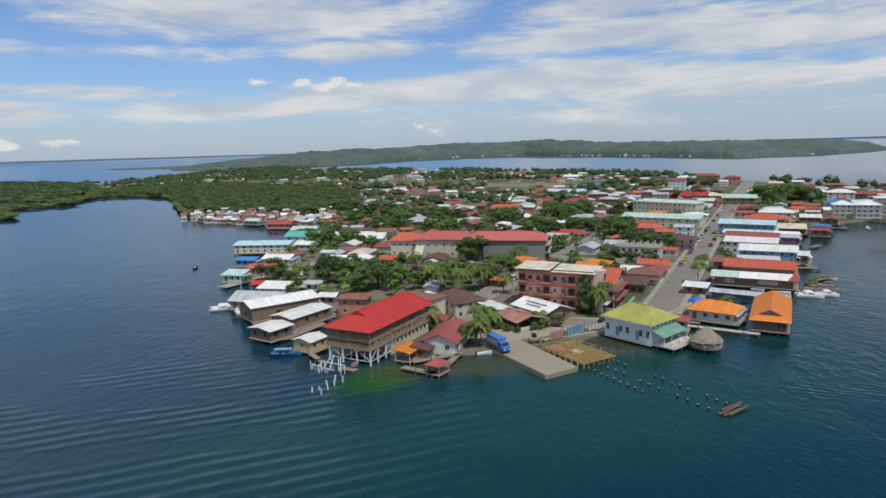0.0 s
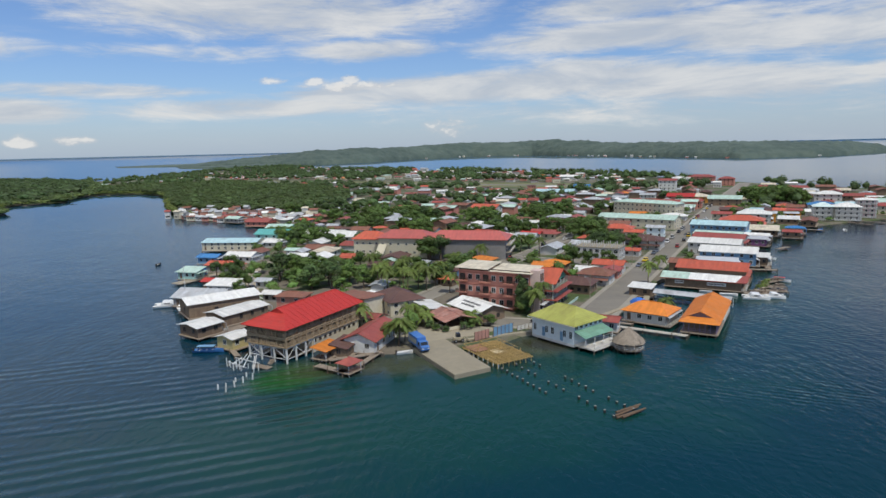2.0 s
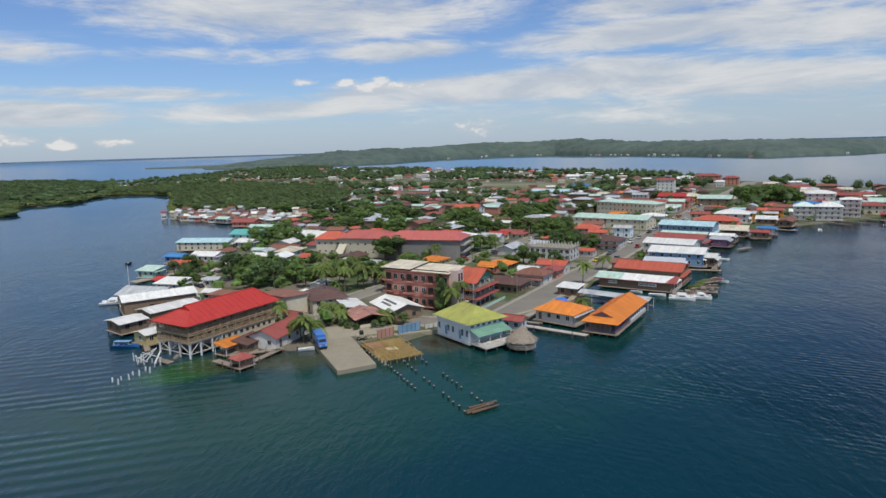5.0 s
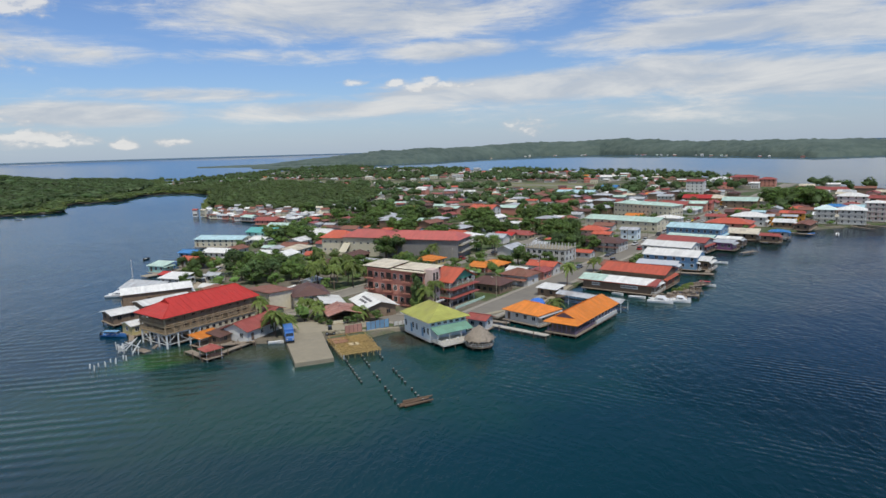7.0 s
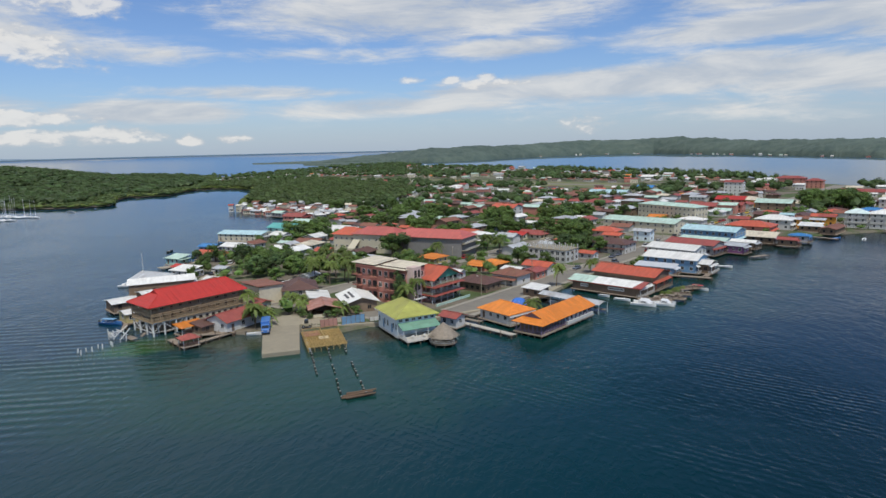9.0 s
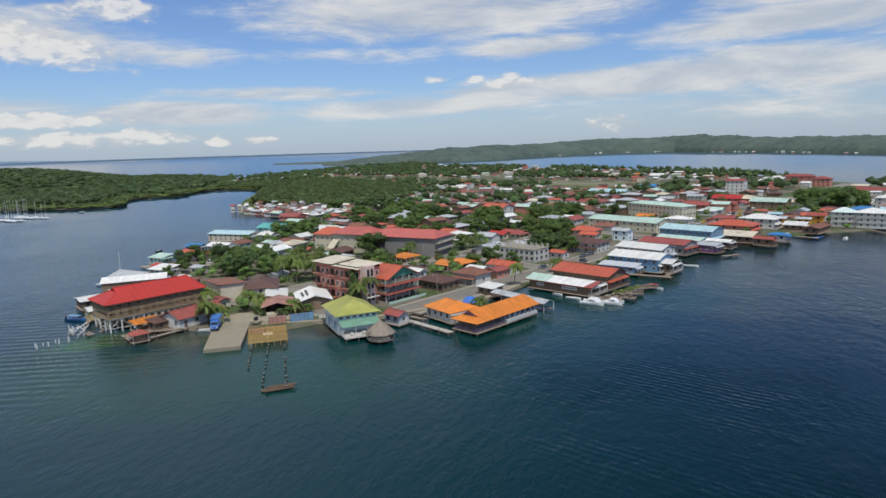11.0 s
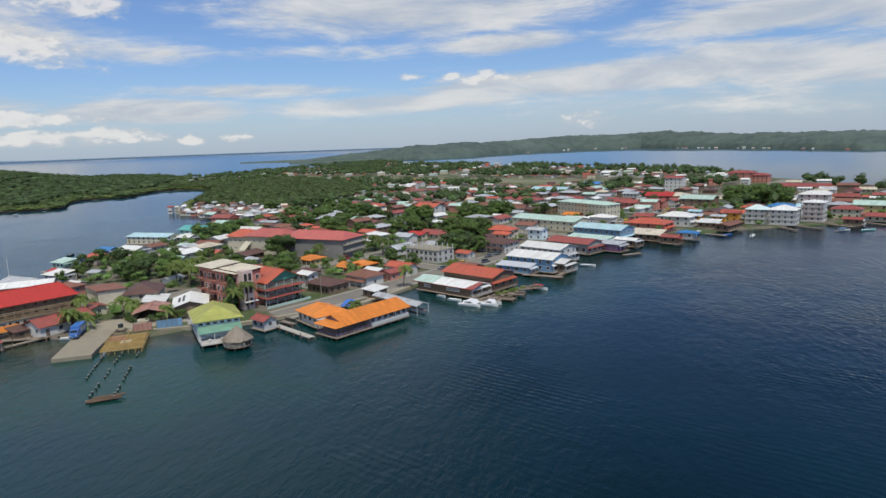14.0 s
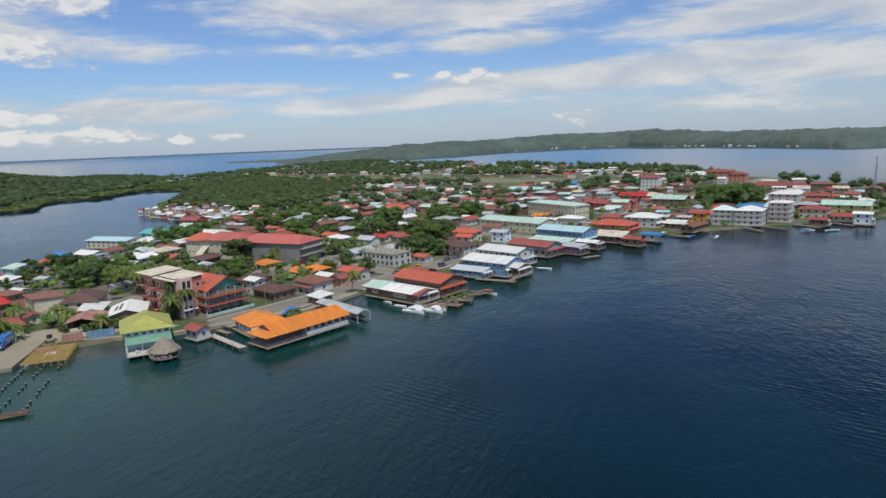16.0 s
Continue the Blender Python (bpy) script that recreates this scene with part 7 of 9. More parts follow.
house(273.0, 434.0, -23.6, 15.0, 9.9, 5.3, "hip", BRICK_ROOF, CREAM_WALL, 1.9, over=0.8, storeys=2, label="two-storey cream house with faded red sheet roof over water", wins=(4, 2), sides="se", plain=True, over_water=True, base=1.3)
house(56.5, 389.3, -23.6, 21.7, 14.0, 2.7, "gable", RUST_ROOF, GREY_WALL, 2.4, over=0.8, storeys=1, label="single-storey grey house with rusty sheet roof", wins=(4, 2), sides="se", plain=True)
house(194.1, 391.6, -23.6, 10.3, 6.8, 2.7, "shed", WHITE_ROOF, WOOD_WALL, 1.3, over=0.8, storeys=1, label="single-storey brown boarded house with white sheet roof over water", wins=(3, 2), sides="se", plain=True, over_water=True, base=1.3)
house(178.0, 401.0, -23.6, 18.4, 12.1, 5.3, "hip", WHITE_ROOF, WHITE_WALL, 2.3, over=0.8, storeys=2, label="two-storey white house with white sheet roof over water", wins=(4, 2), sides="se", plain=True, over_water=True, base=1.3)
house(268.0, 405.0, -23.6, 8.4, 5.6, 2.7, "gable", BRICK_ROOF, WOOD_WALL, 1.1, over=0.8, storeys=1, label="single-storey brown boarded house with faded red sheet roof over water", wins=(2, 1), sides="se", plain=True, over_water=True, base=1.3)
house(37.1, 399.0, -23.6, 9.5, 6.2, 2.7, "gable", GREY_ROOF, WHITE_WALL, 1.2, over=0.8, storeys=1, label="single-storey white house with grey sheet roof", wins=(3, 1), sides="se", plain=True)
house(200.1, 401.8, -23.6, 7.0, 4.7, 5.3, "gable", GREY_ROOF, OCHRE_WALL, 0.9, over=0.8, storeys=2, label="two-storey orange house with grey sheet roof", wins=(2, 1), sides="se", plain=True)
house(187.5, 404.8, -23.6, 8.9, 5.8, 5.3, "gable", GREY_ROOF, OCHRE_WALL, 1.1, over=0.8, storeys=2, label="two-storey orange house with grey sheet roof", wins=(2, 1), sides="se", plain=True)
house(-141.0, 419.0, -8.6, 17.0, 11.2, 2.7, "gable", BRICK_ROOF, PINK_WALL, 2.1, over=0.8, storeys=1, label="single-storey salmon pink house with faded red sheet roof over water", wins=(4, 2), sides="se", plain=True, over_water=True, base=1.3)
house(120.7, 408.2, -23.6, 15.5, 10.3, 2.7, "gable", WHITE_ROOF, WHITE_WALL, 1.9, over=0.8, storeys=1, label="single-storey white house with white sheet roof", wins=(4, 2), sides="se", plain=True)
house(160.2, 405.3, -23.6, 10.7, 7.1, 5.3, "gable", BRICK_ROOF, CREAM_WALL, 1.3, over=0.8, storeys=2, label="two-storey cream house with faded red sheet roof", wins=(3, 2), sides="se", plain=True)
house(209.4, 419.3, -23.6, 8.0, 5.3, 5.3, "gable", BRICK_ROOF, OCHRE_WALL, 1.0, over=0.8, storeys=2, label="two-storey orange house with faded red sheet roof", wins=(2, 1), sides="se", plain=True)
house(287.3, 422.9, -23.6, 13.6, 9.0, 2.7, "gable", BRICK_ROOF, CREAM_WALL, 1.7, over=0.8, storeys=1, label="single-storey cream house with faded red sheet roof", wins=(4, 2), sides="se", plain=True)
house(52.6, 426.2, -23.6, 10.0, 6.6, 2.7, "gable", GREY_ROOF, GREY_WALL, 1.3, over=0.8, storeys=1, label="single-storey grey house with grey sheet roof", wins=(3, 2), sides="se", plain=True)
house(190.0, 428.3, -23.6, 6.9, 4.5, 5.3, "gable", CYAN_ROOF, PALEBLUE_WALL, 0.9, over=0.8, storeys=2, label="two-storey pale blue house with pale cyan sheet roof", wins=(2, 1), sides="se", plain=True)
house(-168.0, 441.0, -23.6, 11.9, 7.8, 2.7, "gable", MINT_ROOF, GREY_WALL, 1.5, over=0.8, storeys=1, label="single-storey grey house with pale green sheet roof over water", wins=(3, 2), sides="se", plain=True, over_water=True, base=1.3)
house(66.4, 430.3, -23.6, 7.5, 4.9, 2.7, "gable", WHITE_ROOF, WHITE_WALL, 0.9, over=0.8, storeys=1, label="single-storey white house with white sheet roof", wins=(2, 1), sides="se", plain=True)
house(-113.0, 430.7, -23.6, 10.9, 7.2, 2.7, "hip", CORAL_ROOF, WHITE_WALL, 1.4, over=0.8, storeys=1, label="single-storey white house with coral red sheet roof", wins=(3, 2), sides="se", plain=True)
house(-176.0, 452.0, -23.6, 11.9, 7.8, 2.7, "gable", BRICK_ROOF, WOOD_WALL, 1.5, over=0.8, storeys=1, label="single-storey brown boarded house with faded red sheet roof over water", wins=(3, 2), sides="se", plain=True, over_water=True, base=1.3)
house(258.0, 449.5, -23.6, 14.7, 9.7, 5.3, "gable", CYAN_ROOF, PALEBLUE_WALL, 1.8, over=0.8, storeys=2, label="two-storey pale blue house with pale cyan sheet roof", wins=(4, 2), sides="se", plain=True)
house(13.3, 443.8, -23.6, 18.6, 12.3, 7.9, "gable", CORAL_ROOF, WHITE_WALL, 2.3, over=0.8, storeys=3, label="three-storey white house with coral red sheet roof", wins=(4, 2), sides="se", plain=True)
house(8.9, 447.4, -23.6, 12.1, 8.0, 2.7, "gable", BRICK_ROOF, WHITE_WALL, 1.5, over=0.8, storeys=1, label="single-storey white house with faded red sheet roof", wins=(4, 2), sides="se", plain=True)
house(242.9, 454.4, -23.6, 16.2, 10.7, 5.3, "hip", BLUE_ROOF, WHITE_WALL, 2.0, over=0.8, storeys=2, label="two-storey white house with blue sheet roof", wins=(4, 2), sides="se", plain=True)
house(-112.7, 456.1, 66.4, 5.7, 4.5, 2.7, "gable", BRICK_ROOF, CREAM_WALL, 0.9, over=0.8, storeys=1, label="single-storey cream house with faded red sheet roof", wins=(2, 1), sides="se", plain=True)
house(297.7, 461.2, -23.6, 25.4, 14.0, 5.3, "gable", MINT_ROOF, YELLOW_WALL, 2.4, over=0.8, storeys=2, label="two-storey yellow house with pale green sheet roof", wins=(4, 2), sides="se", plain=True)
house(186.7, 464.9, -23.6, 11.6, 7.7, 2.7, "hip", CORAL_ROOF, CREAM_WALL, 1.5, over=0.8, storeys=1, label="single-storey cream house with coral red sheet roof", wins=(3, 2), sides="se", plain=True)
house(-22.1, 479.7, -23.6, 8.8, 5.8, 2.7, "hip", CORAL_ROOF, WHITE_WALL, 1.1, over=0.8, storeys=1, label="single-storey white house with coral red sheet roof", wins=(2, 1), sides="se", plain=True)
house(107.5, 480.3, -23.6, 15.3, 10.1, 2.7, "gable", WHITE_ROOF, WHITE_WALL, 1.9, over=0.8, storeys=1, label="single-storey white house with white sheet roof", wins=(4, 2), sides="se", plain=True)
house(87.6, 484.0, -23.6, 13.6, 9.0, 2.7, "gable", GREY_ROOF, WHITE_WALL, 1.7, over=0.8, storeys=1, label="single-storey white house with grey sheet roof", wins=(4, 2), sides="se", plain=True)
house(148.6, 488.3, -23.6, 17.2, 11.3, 5.3, "gable", BRICK_ROOF, PINK_WALL, 2.2, over=0.8, storeys=2, label="two-storey salmon pink house with faded red sheet roof", wins=(4, 2), sides="se", plain=True)
house(168.5, 495.7, -23.6, 14.5, 9.6, 5.3, "gable", BRICK_ROOF, PINK_WALL, 1.8, over=0.8, storeys=2, label="two-storey salmon pink house with faded red sheet roof", wins=(4, 2), sides="se", plain=True)
house(-54.3, 503.8, -23.6, 14.6, 9.6, 2.7, "hip", CORAL_ROOF, WHITE_WALL, 1.8, over=0.8, storeys=1, label="single-storey white house with coral red sheet roof", wins=(4, 2), sides="se", plain=True)
house(-56.3, 506.9, -23.6, 15.8, 10.4, 2.7, "hip", BRICK_ROOF, CREAM_WALL, 2.0, over=0.8, storeys=1, label="single-storey cream house with faded red sheet roof", wins=(4, 2), sides="se", plain=True)
house(274.0, 509.7, -23.6, 18.4, 12.2, 7.9, "hip", WHITE_ROOF, WHITE_WALL, 2.3, over=0.8, storeys=3, label="three-storey white house with white sheet roof", wins=(4, 2), sides="se", plain=True)
house(63.4, 510.4, 66.4, 10.7, 7.0, 2.7, "gable", WHITE_ROOF, WHITE_WALL, 1.3, over=0.8, storeys=1, label="single-storey white house with white sheet roof", wins=(3, 2), sides="se", plain=True)
house(199.2, 513.4, -23.6, 23.5, 14.0, 5.3, "gable", MINT_ROOF, WOOD_WALL, 2.4, over=0.8, storeys=2, label="two-storey brown boarded house with pale green sheet roof", wins=(4, 2), sides="se", plain=True)
house(73.0, 517.0, -23.6, 20.9, 13.8, 5.3, "hip", BRICK_ROOF, CREAM_WALL, 2.4, over=0.8, storeys=2, label="two-storey cream house with faded red sheet roof", wins=(4, 2), sides="se", plain=True)
house(296.6, 518.9, -23.6, 14.2, 9.4, 5.3, "gable", BRICK_ROOF, WOOD_WALL, 1.8, over=0.8, storeys=2, label="two-storey brown boarded house with faded red sheet roof", wins=(4, 2), sides="se", plain=True)
house(184.5, 541.2, -23.6, 21.6, 14.0, 5.3, "hip", CREAM_ROOF, OCHRE_WALL, 2.4, over=0.8, storeys=2, label="two-storey orange house with cream sheet roof", wins=(4, 2), sides="se", plain=True)
house(190.0, 648.0, -23.6, 16.0, 10.5, 12.5, "gable", BRICK_ROOF, WHITE_WALL, 1.7, over=0.8, storeys=4, label="four-storey white house with faded red sheet roof", wins=(4, 2), sides="se", plain=True)
house(174.0, 543.4, -23.6, 20.8, 13.7, 5.3, "gable", RED_ROOF, PINK_WALL, 2.4, over=0.8, storeys=2, label="two-storey salmon pink house with bright red sheet roof", wins=(4, 2), sides="se", plain=True)
house(151.5, 563.2, -23.6, 12.5, 8.2, 5.3, "gable", GREY_ROOF, WHITE_WALL, 1.6, over=0.8, storeys=2, label="two-storey white house with grey sheet roof", wins=(4, 2), sides="se", plain=True)
house(339.4, 575.1, -23.6, 10.7, 7.1, 2.7, "hip", CYAN_ROOF, WHITE_WALL, 1.3, over=0.8, storeys=1, label="single-storey white house with pale cyan sheet roof", wins=(3, 2), sides="se", plain=True)
house(101.7, 593.4, -23.6, 12.3, 8.1, 2.7, "gable", BRICK_ROOF, WHITE_WALL, 1.5, over=0.8, storeys=1, label="single-storey white house with faded red sheet roof", wins=(4, 2), sides="se", plain=True)
house(335.7, 610.3, -23.6, 13.2, 8.7, 2.7, "gable", CREAM_ROOF, CREAM_WALL, 1.7, over=0.8, storeys=1, label="single-storey cream house with cream sheet roof", wins=(4, 2), sides="se", plain=True)
house(77.4, 622.3, -23.6, 37.4, 14.0, 5.3, "gable", CYAN_ROOF, WHITE_WALL, 2.4, over=0.8, storeys=2, label="two-storey white house with pale cyan sheet roof", wins=(4, 2), sides="se", plain=True)
house(122.0, 639.9, 66.4, 15.2, 10.0, 2.7, "gable", MINT_ROOF, WHITE_WALL, 1.9, over=0.8, storeys=1, label="single-storey white house with pale green sheet roof", wins=(4, 2), sides="se", plain=True)
house(302.1, 651.5, -23.6, 43.2, 14.0, 2.7, "gable", BRICK_ROOF, CREAM_WALL, 2.4, over=0.8, storeys=1, label="single-storey cream house with faded red sheet roof", wins=(4, 2), sides="se", plain=True)
house(294.9, 668.8, -23.6, 12.1, 8.0, 5.3, "gable", CREAM_ROOF, WHITE_WALL, 1.5, over=0.8, storeys=2, label="two-storey white house with cream sheet roof", wins=(4, 2), sides="se", plain=True)
house(111.8, 692.2, -23.6, 17.0, 11.2, 5.3, "gable", BLUE_ROOF, WHITE_WALL, 2.1, over=0.8, storeys=2, label="two-storey white house with blue sheet roof", wins=(4, 2), sides="se", plain=True)
house(279.4, 742.2, -23.6, 16.4, 10.8, 7.9, "hip", BRICK_ROOF, PINK_WALL, 2.1, over=0.8, storeys=3, label="three-storey salmon pink house with faded red sheet roof", wins=(4, 2), sides="se", plain=True)
house(243.1, 790.1, -23.6, 19.9, 13.2, 5.3, "gable", WHITE_ROOF, WHITE_WALL, 2.4, over=0.8, storeys=2, label="two-storey white house with white sheet roof", wins=(4, 2), sides="se", plain=True)
house(267.9, 794.1, -23.6, 30.2, 14.0, 7.9, "hip", BRICK_ROOF, PINK_WALL, 2.4, over=0.8, storeys=3, label="three-storey salmon pink house with faded red sheet roof", wins=(4, 2), sides="se", plain=True)
house(238.6, 810.1, -23.6, 14.5, 9.6, 2.7, "gable", WHITE_ROOF, CREAM_WALL, 1.8, over=0.8, storeys=1, label="single-storey cream house with white sheet roof", wins=(4, 2), sides="se", plain=True)
house(164.5, 876.9, 66.4, 18.5, 12.2, 2.7, "gable", WHITE_ROOF, WHITE_WALL, 2.3, over=0.8, storeys=1, label="single-storey white house with white sheet roof", wins=(4, 2), sides="se", plain=True)
house(122.5, 910.0, -23.6, 24.5, 14.0, 5.3, "gable", WHITE_ROOF, WHITE_WALL, 2.4, over=0.8, storeys=2, label="two-storey white house with white sheet roof", wins=(4, 2), sides="se", plain=True)

# ---- boats
HULL_W = surface("white_gelcoat", (0.74, 0.75, 0.75), 0.35, 0.05, stained=0.1)
HULL_B = surface("blue_hull", (0.05, 0.17, 0.42), 0.45, 0.1)


def hull_bm(L, W, H, sheer=0.35, inside=0.35):
    """An open hull, pointed at +x, with a floor inside."""
    bm = bmesh.new()
    n = 12
    secs = []
    for i in range(n + 1):
        f = i / n
        x = -L / 2 + L * f
        w = W / 2 * (1 - max(0, (f - 0.45) / 0.55) ** 2.4) * (0.86 + 0.14 * min(f / 0.25, 1)) + 0.02
        z = H * (0.75 + sheer * f * f)
        secs.append([bm.verts.new(p) for p in ((x, -w, z), (x, -w * 0.82, H * 0.3), (x, -w * 0.4, -0.2), (x, w * 0.4, -0.2), (x, w * 0.82, H * 0.3), (x, w, z), (x, w * 0.86, z), (x, w * 0.7, H * inside), (x, -w * 0.7, H * inside), (x, -w * 0.86, z))])
    for a, b in zip(secs, secs[1:]):
        for i in range(10):
            j = (i + 1) % 10
            bm.faces.new((a[i], a[j], b[j], b[i]))
    bm.faces.new(secs[0]), bm.faces.new(secs[-1][::-1])
    return bm


def motor_boat(x, y, turn, L, hull, label, roof=None, group="small boats"):
    t = thing("motor_boat", x, y, 0.02, turn, label, "boat", group)
    part("hull", hull_bm(L, L * 0.27, 0.85), hull, t)
    for i in range(3):
        bm = bmesh.new()
        a = -L * 0.28 + i * L * 0.2
        box(bm, a - 0.18, -L * 0.1, 0.45, a + 0.18, L * 0.1, 0.56)
        part("bench", bm, WHITE_PAINT, t)
    bm = bmesh.new()
    box(bm, -L / 2 - 0.3, -0.2, 0.3, -L / 2 + 0.05, 0.2, 1.15), box(bm, -L / 2 - 0.22, -0.08, -0.4, -L / 2 - 0.05, 0.08, 0.3)
    part("outboard_motor", bm, DARK_IN, t)
    if roof:
        bm = bmesh.new()
        box(bm, -L * 0.36, -L * 0.11, 1.6, L * 0.2, L * 0.11, 1.67)
        part("canopy", bm, roof, t)
        for sx in (-0.34, 0.18):
            for sy in (-0.11, 0.11):
                bm = bmesh.new()
                pipe(bm, (L * sx, L * sy, 0.6), (L * sx, L * sy, 1.6), 0.04, 0.04, 5)
                part("canopy_post", bm, WHITE_PAINT, t)
    return t


def catamaran(x, y, turn, L, label, mast=True):
    t = thing("catamaran", x, y, 0.02, turn, label, "boat", "catamarans")
    for s in (-1, 1):
        part("hull", hull_bm(L, L * 0.15, 1.0, inside=0.8), HULL_W, t, "", pose(0, s * L * 0.22, 0))
    part("deckhouse", profile_solid([(-L * 0.25, 0.9), (L * 0.22, 0.9), (L * 0.12, 1.7), (-L * 0.18, 1.8)], L * 0.24), HULL_W, t)
    bm = bmesh.new()
    box(bm, -L * 0.4, -L * 0.2, 0.75, L * 0.3, L * 0.2, 0.9)
    part("bridge_deck", bm, WHITE_PAINT, t)
    bm = bmesh.new()
    box(bm, -L * 0.1, -L * 0.243, 1.15, L * 0.1, L * 0.243, 1.45)
    part("window_band", bm, GLASS, t)
    if mast:
        bm = bmesh.new()
        pipe(bm, (L * 0.08, 0, 1.7), (L * 0.08, 0, L * 1.25), 0.12, 0.08, 7)
        part("mast", bm, WHITE_PAINT, t)
        bm = bmesh.new()
        pipe(bm, (L * 0.06, 0, 2.4), (-L * 0.36, 0, 2.5), 0.12, 0.1, 7)
        part("boom", bm, BRICK_ROOF, t, "boom with a furled dark red sail")


def sailboat(x, y, turn, L):
    t = thing("sailing_boat", x, y, 0.02, turn, "white moored sailing boat with a bare mast", "boat", "sailing boats in the marina")
    part("hull", hull_bm(L, L * 0.28, 1.1, inside=0.9), HULL_W, t)
    part("cabin", profile_solid([(-L * 0.15, 1.0), (L * 0.2, 1.0), (L * 0.12, 1.5), (-L * 0.12, 1.55)], L * 0.08), HULL_W, t)
    bm = bmesh.new()
    pipe(bm, (L * 0.08, 0, 1.4), (L * 0.08, 0, L * 1.3), 0.11, 0.08, 6)
    part("mast", bm, surface("alloy_mast", (0.6, 0.6, 0.6), 0.4, 0.05), t)
    bm = bmesh.new()
    pipe(bm, (L * 0.06, 0, 2.3), (-L * 0.36, 0, 2.35), 0.14, 0.1, 6)
    part("boom", bm, BLUE_WALL, t)


motor_boat(-54.0, 151.4, 4, 8.0, HULL_B, "long blue passenger boat with a flat canopy", BLUE_WALL)
catamaran(-83.6, 198.6, 120, 11, "white catamaran moored beside the boat house")
catamaran(-90.6, 199.6, 20, 9, "small white catamaran with a red awning", False)
catamaran(104.0, 207.3, -14, 8.0, "white catamaran moored at the bar dock", False)
catamaran(110.2, 208.2, -10, 6.2, "smaller white catamaran tied alongside", False)
motor_boat(91.0, 216.0, -30, 4.2, HULL_W, "little white dinghy beside the boarded bar")
motor_boat(97.0, 211.6, -20, 5.6, HULL_W, "white open boat beside the boarded bar")
motor_boat(136.0, 277.0, -12, 6.5, HULL_W, "white open boat at rest off the bars")
motor_boat(156.0, 325.0, 70, 6.0, HULL_W, "white open boat heading along the docks")
motor_boat(187.0, 372.0, 70, 8.0, HULL_B, "blue launch with a white canopy at a dock", WHITE_PAINT)
motor_boat(200.0, 366.0, 40, 7.0, HULL_B, "blue open boat by the hotel dock")
motor_boat(212.0, 364.0, 70, 7.0, HULL_W, "white open boat by the hotel dock")
motor_boat(258.0, 385.0, 30, 9.0, HULL_W, "white launch with a blue canopy by a dock", BLUE_WALL)
motor_boat(270.0, 387.0, 20, 8.0, AQUA_WALL, "aqua boat moored by a dock")
motor_boat(122.5, 232.5, -25, 6.5, HULL_W, "white boat with a red canopy at the dock", RED_ROOF)
motor_boat(-110.0, 262.0, 10, 7.0, HULL_B, "blue boat tied beside the boat store", BLUE_WALL)
motor_boat(-136.0, 276.0, 95, 5.0, DARK_IN, "dark skiff crossing the inlet")
motor_boat(-404.0, 465.0, 0, 9.0, HULL_W, "white launch near the mangrove", WHITE_PAINT)
rs = random.Random(12)
for i in range(24):
    sailboat(-396 - (i % 12) * 4.6 + rs.uniform(-2, 2), 392 + (i // 12) * 22 + rs.uniform(-5, 9) + 0.6 * (i % 12), rs.uniform(-30, 30), rs.uniform(11, 15))


# ---- cars along the streets
def car(x, y, turn, paint, label, tall=False):
    t = thing("car", x, y, LAND_Z + 0.03, turn, label, "car", "parked cars")
    h = 1.75 if tall else 1.45
    part("body", profile_solid([(-2.1, 0.35), (2.1, 0.35), (2.12, 0.75), (1.2, 0.95), (-2.0, 1.0), (-2.12, 0.7)], 0.85), paint, t)
    part("cabin", profile_solid([(1.0, 0.93), (0.35, h), (-1.3 if not tall else -1.9, h), (-1.75 if not tall else -2.0, 0.95)], 0.72), GLASS, t)
    bm = bmesh.new()
    box(bm, -1.3 if not tall else -1.85, -0.68, h, 0.3, 0.68, h + 0.05)
    part("car_roof", bm, paint, t)
    put_wheels(t, (-1.3, 1.3), 0.76, 0.33, 0.2)


CAR_PAINTS = [(surface("car_white", (0.7, 0.7, 0.7), 0.35, 0.04), "white"), (surface("car_silver", (0.4, 0.41, 0.42), 0.35, 0.04), "silver"), (surface("car_red", (0.35, 0.03, 0.03), 0.35, 0.04), "dark red"),
              (surface("car_blue", (0.10, 0.12, 0.16), 0.35, 0.04), "slate grey"), (surface("car_black", (0.03, 0.03, 0.035), 0.3, 0.04), "black"), (surface("car_yellow", (0.65, 0.45, 0.02), 0.4, 0.04), "yellow taxi-coloured")]
rc = random.Random(31)
u = 70.0
while u < 420:
    for s in (-1, 1):
        if rc.random() < 0.5 * (1.25 if s < 0 else 0.6):
            p, c = rc.choice(CAR_PAINTS[:5] if rc.random() < 0.85 else CAR_PAINTS[5:])
            x, y = town(u + rc.uniform(-2, 2), 2 + s * 3.4)
            car(x, y, AXIS + (180 if s < 0 else 0) + rc.uniform(-4, 4), p, c + " car parked along the main street", rc.random() < 0.5)
    u += rc.uniform(6.5, 13)
car(32.0, 176.5, 40, CAR_PAINTS[4][0], "black car on the lane by the harbour house")
for i in range(7):
    x, y = town(20 + i * 22, -56 + (i % 2) * 4)
    car(x, y, AXIS, CAR_PAINTS[i % 5][0], CAR_PAINTS[i % 5][1] + " car parked on the side street", i % 2 == 0)


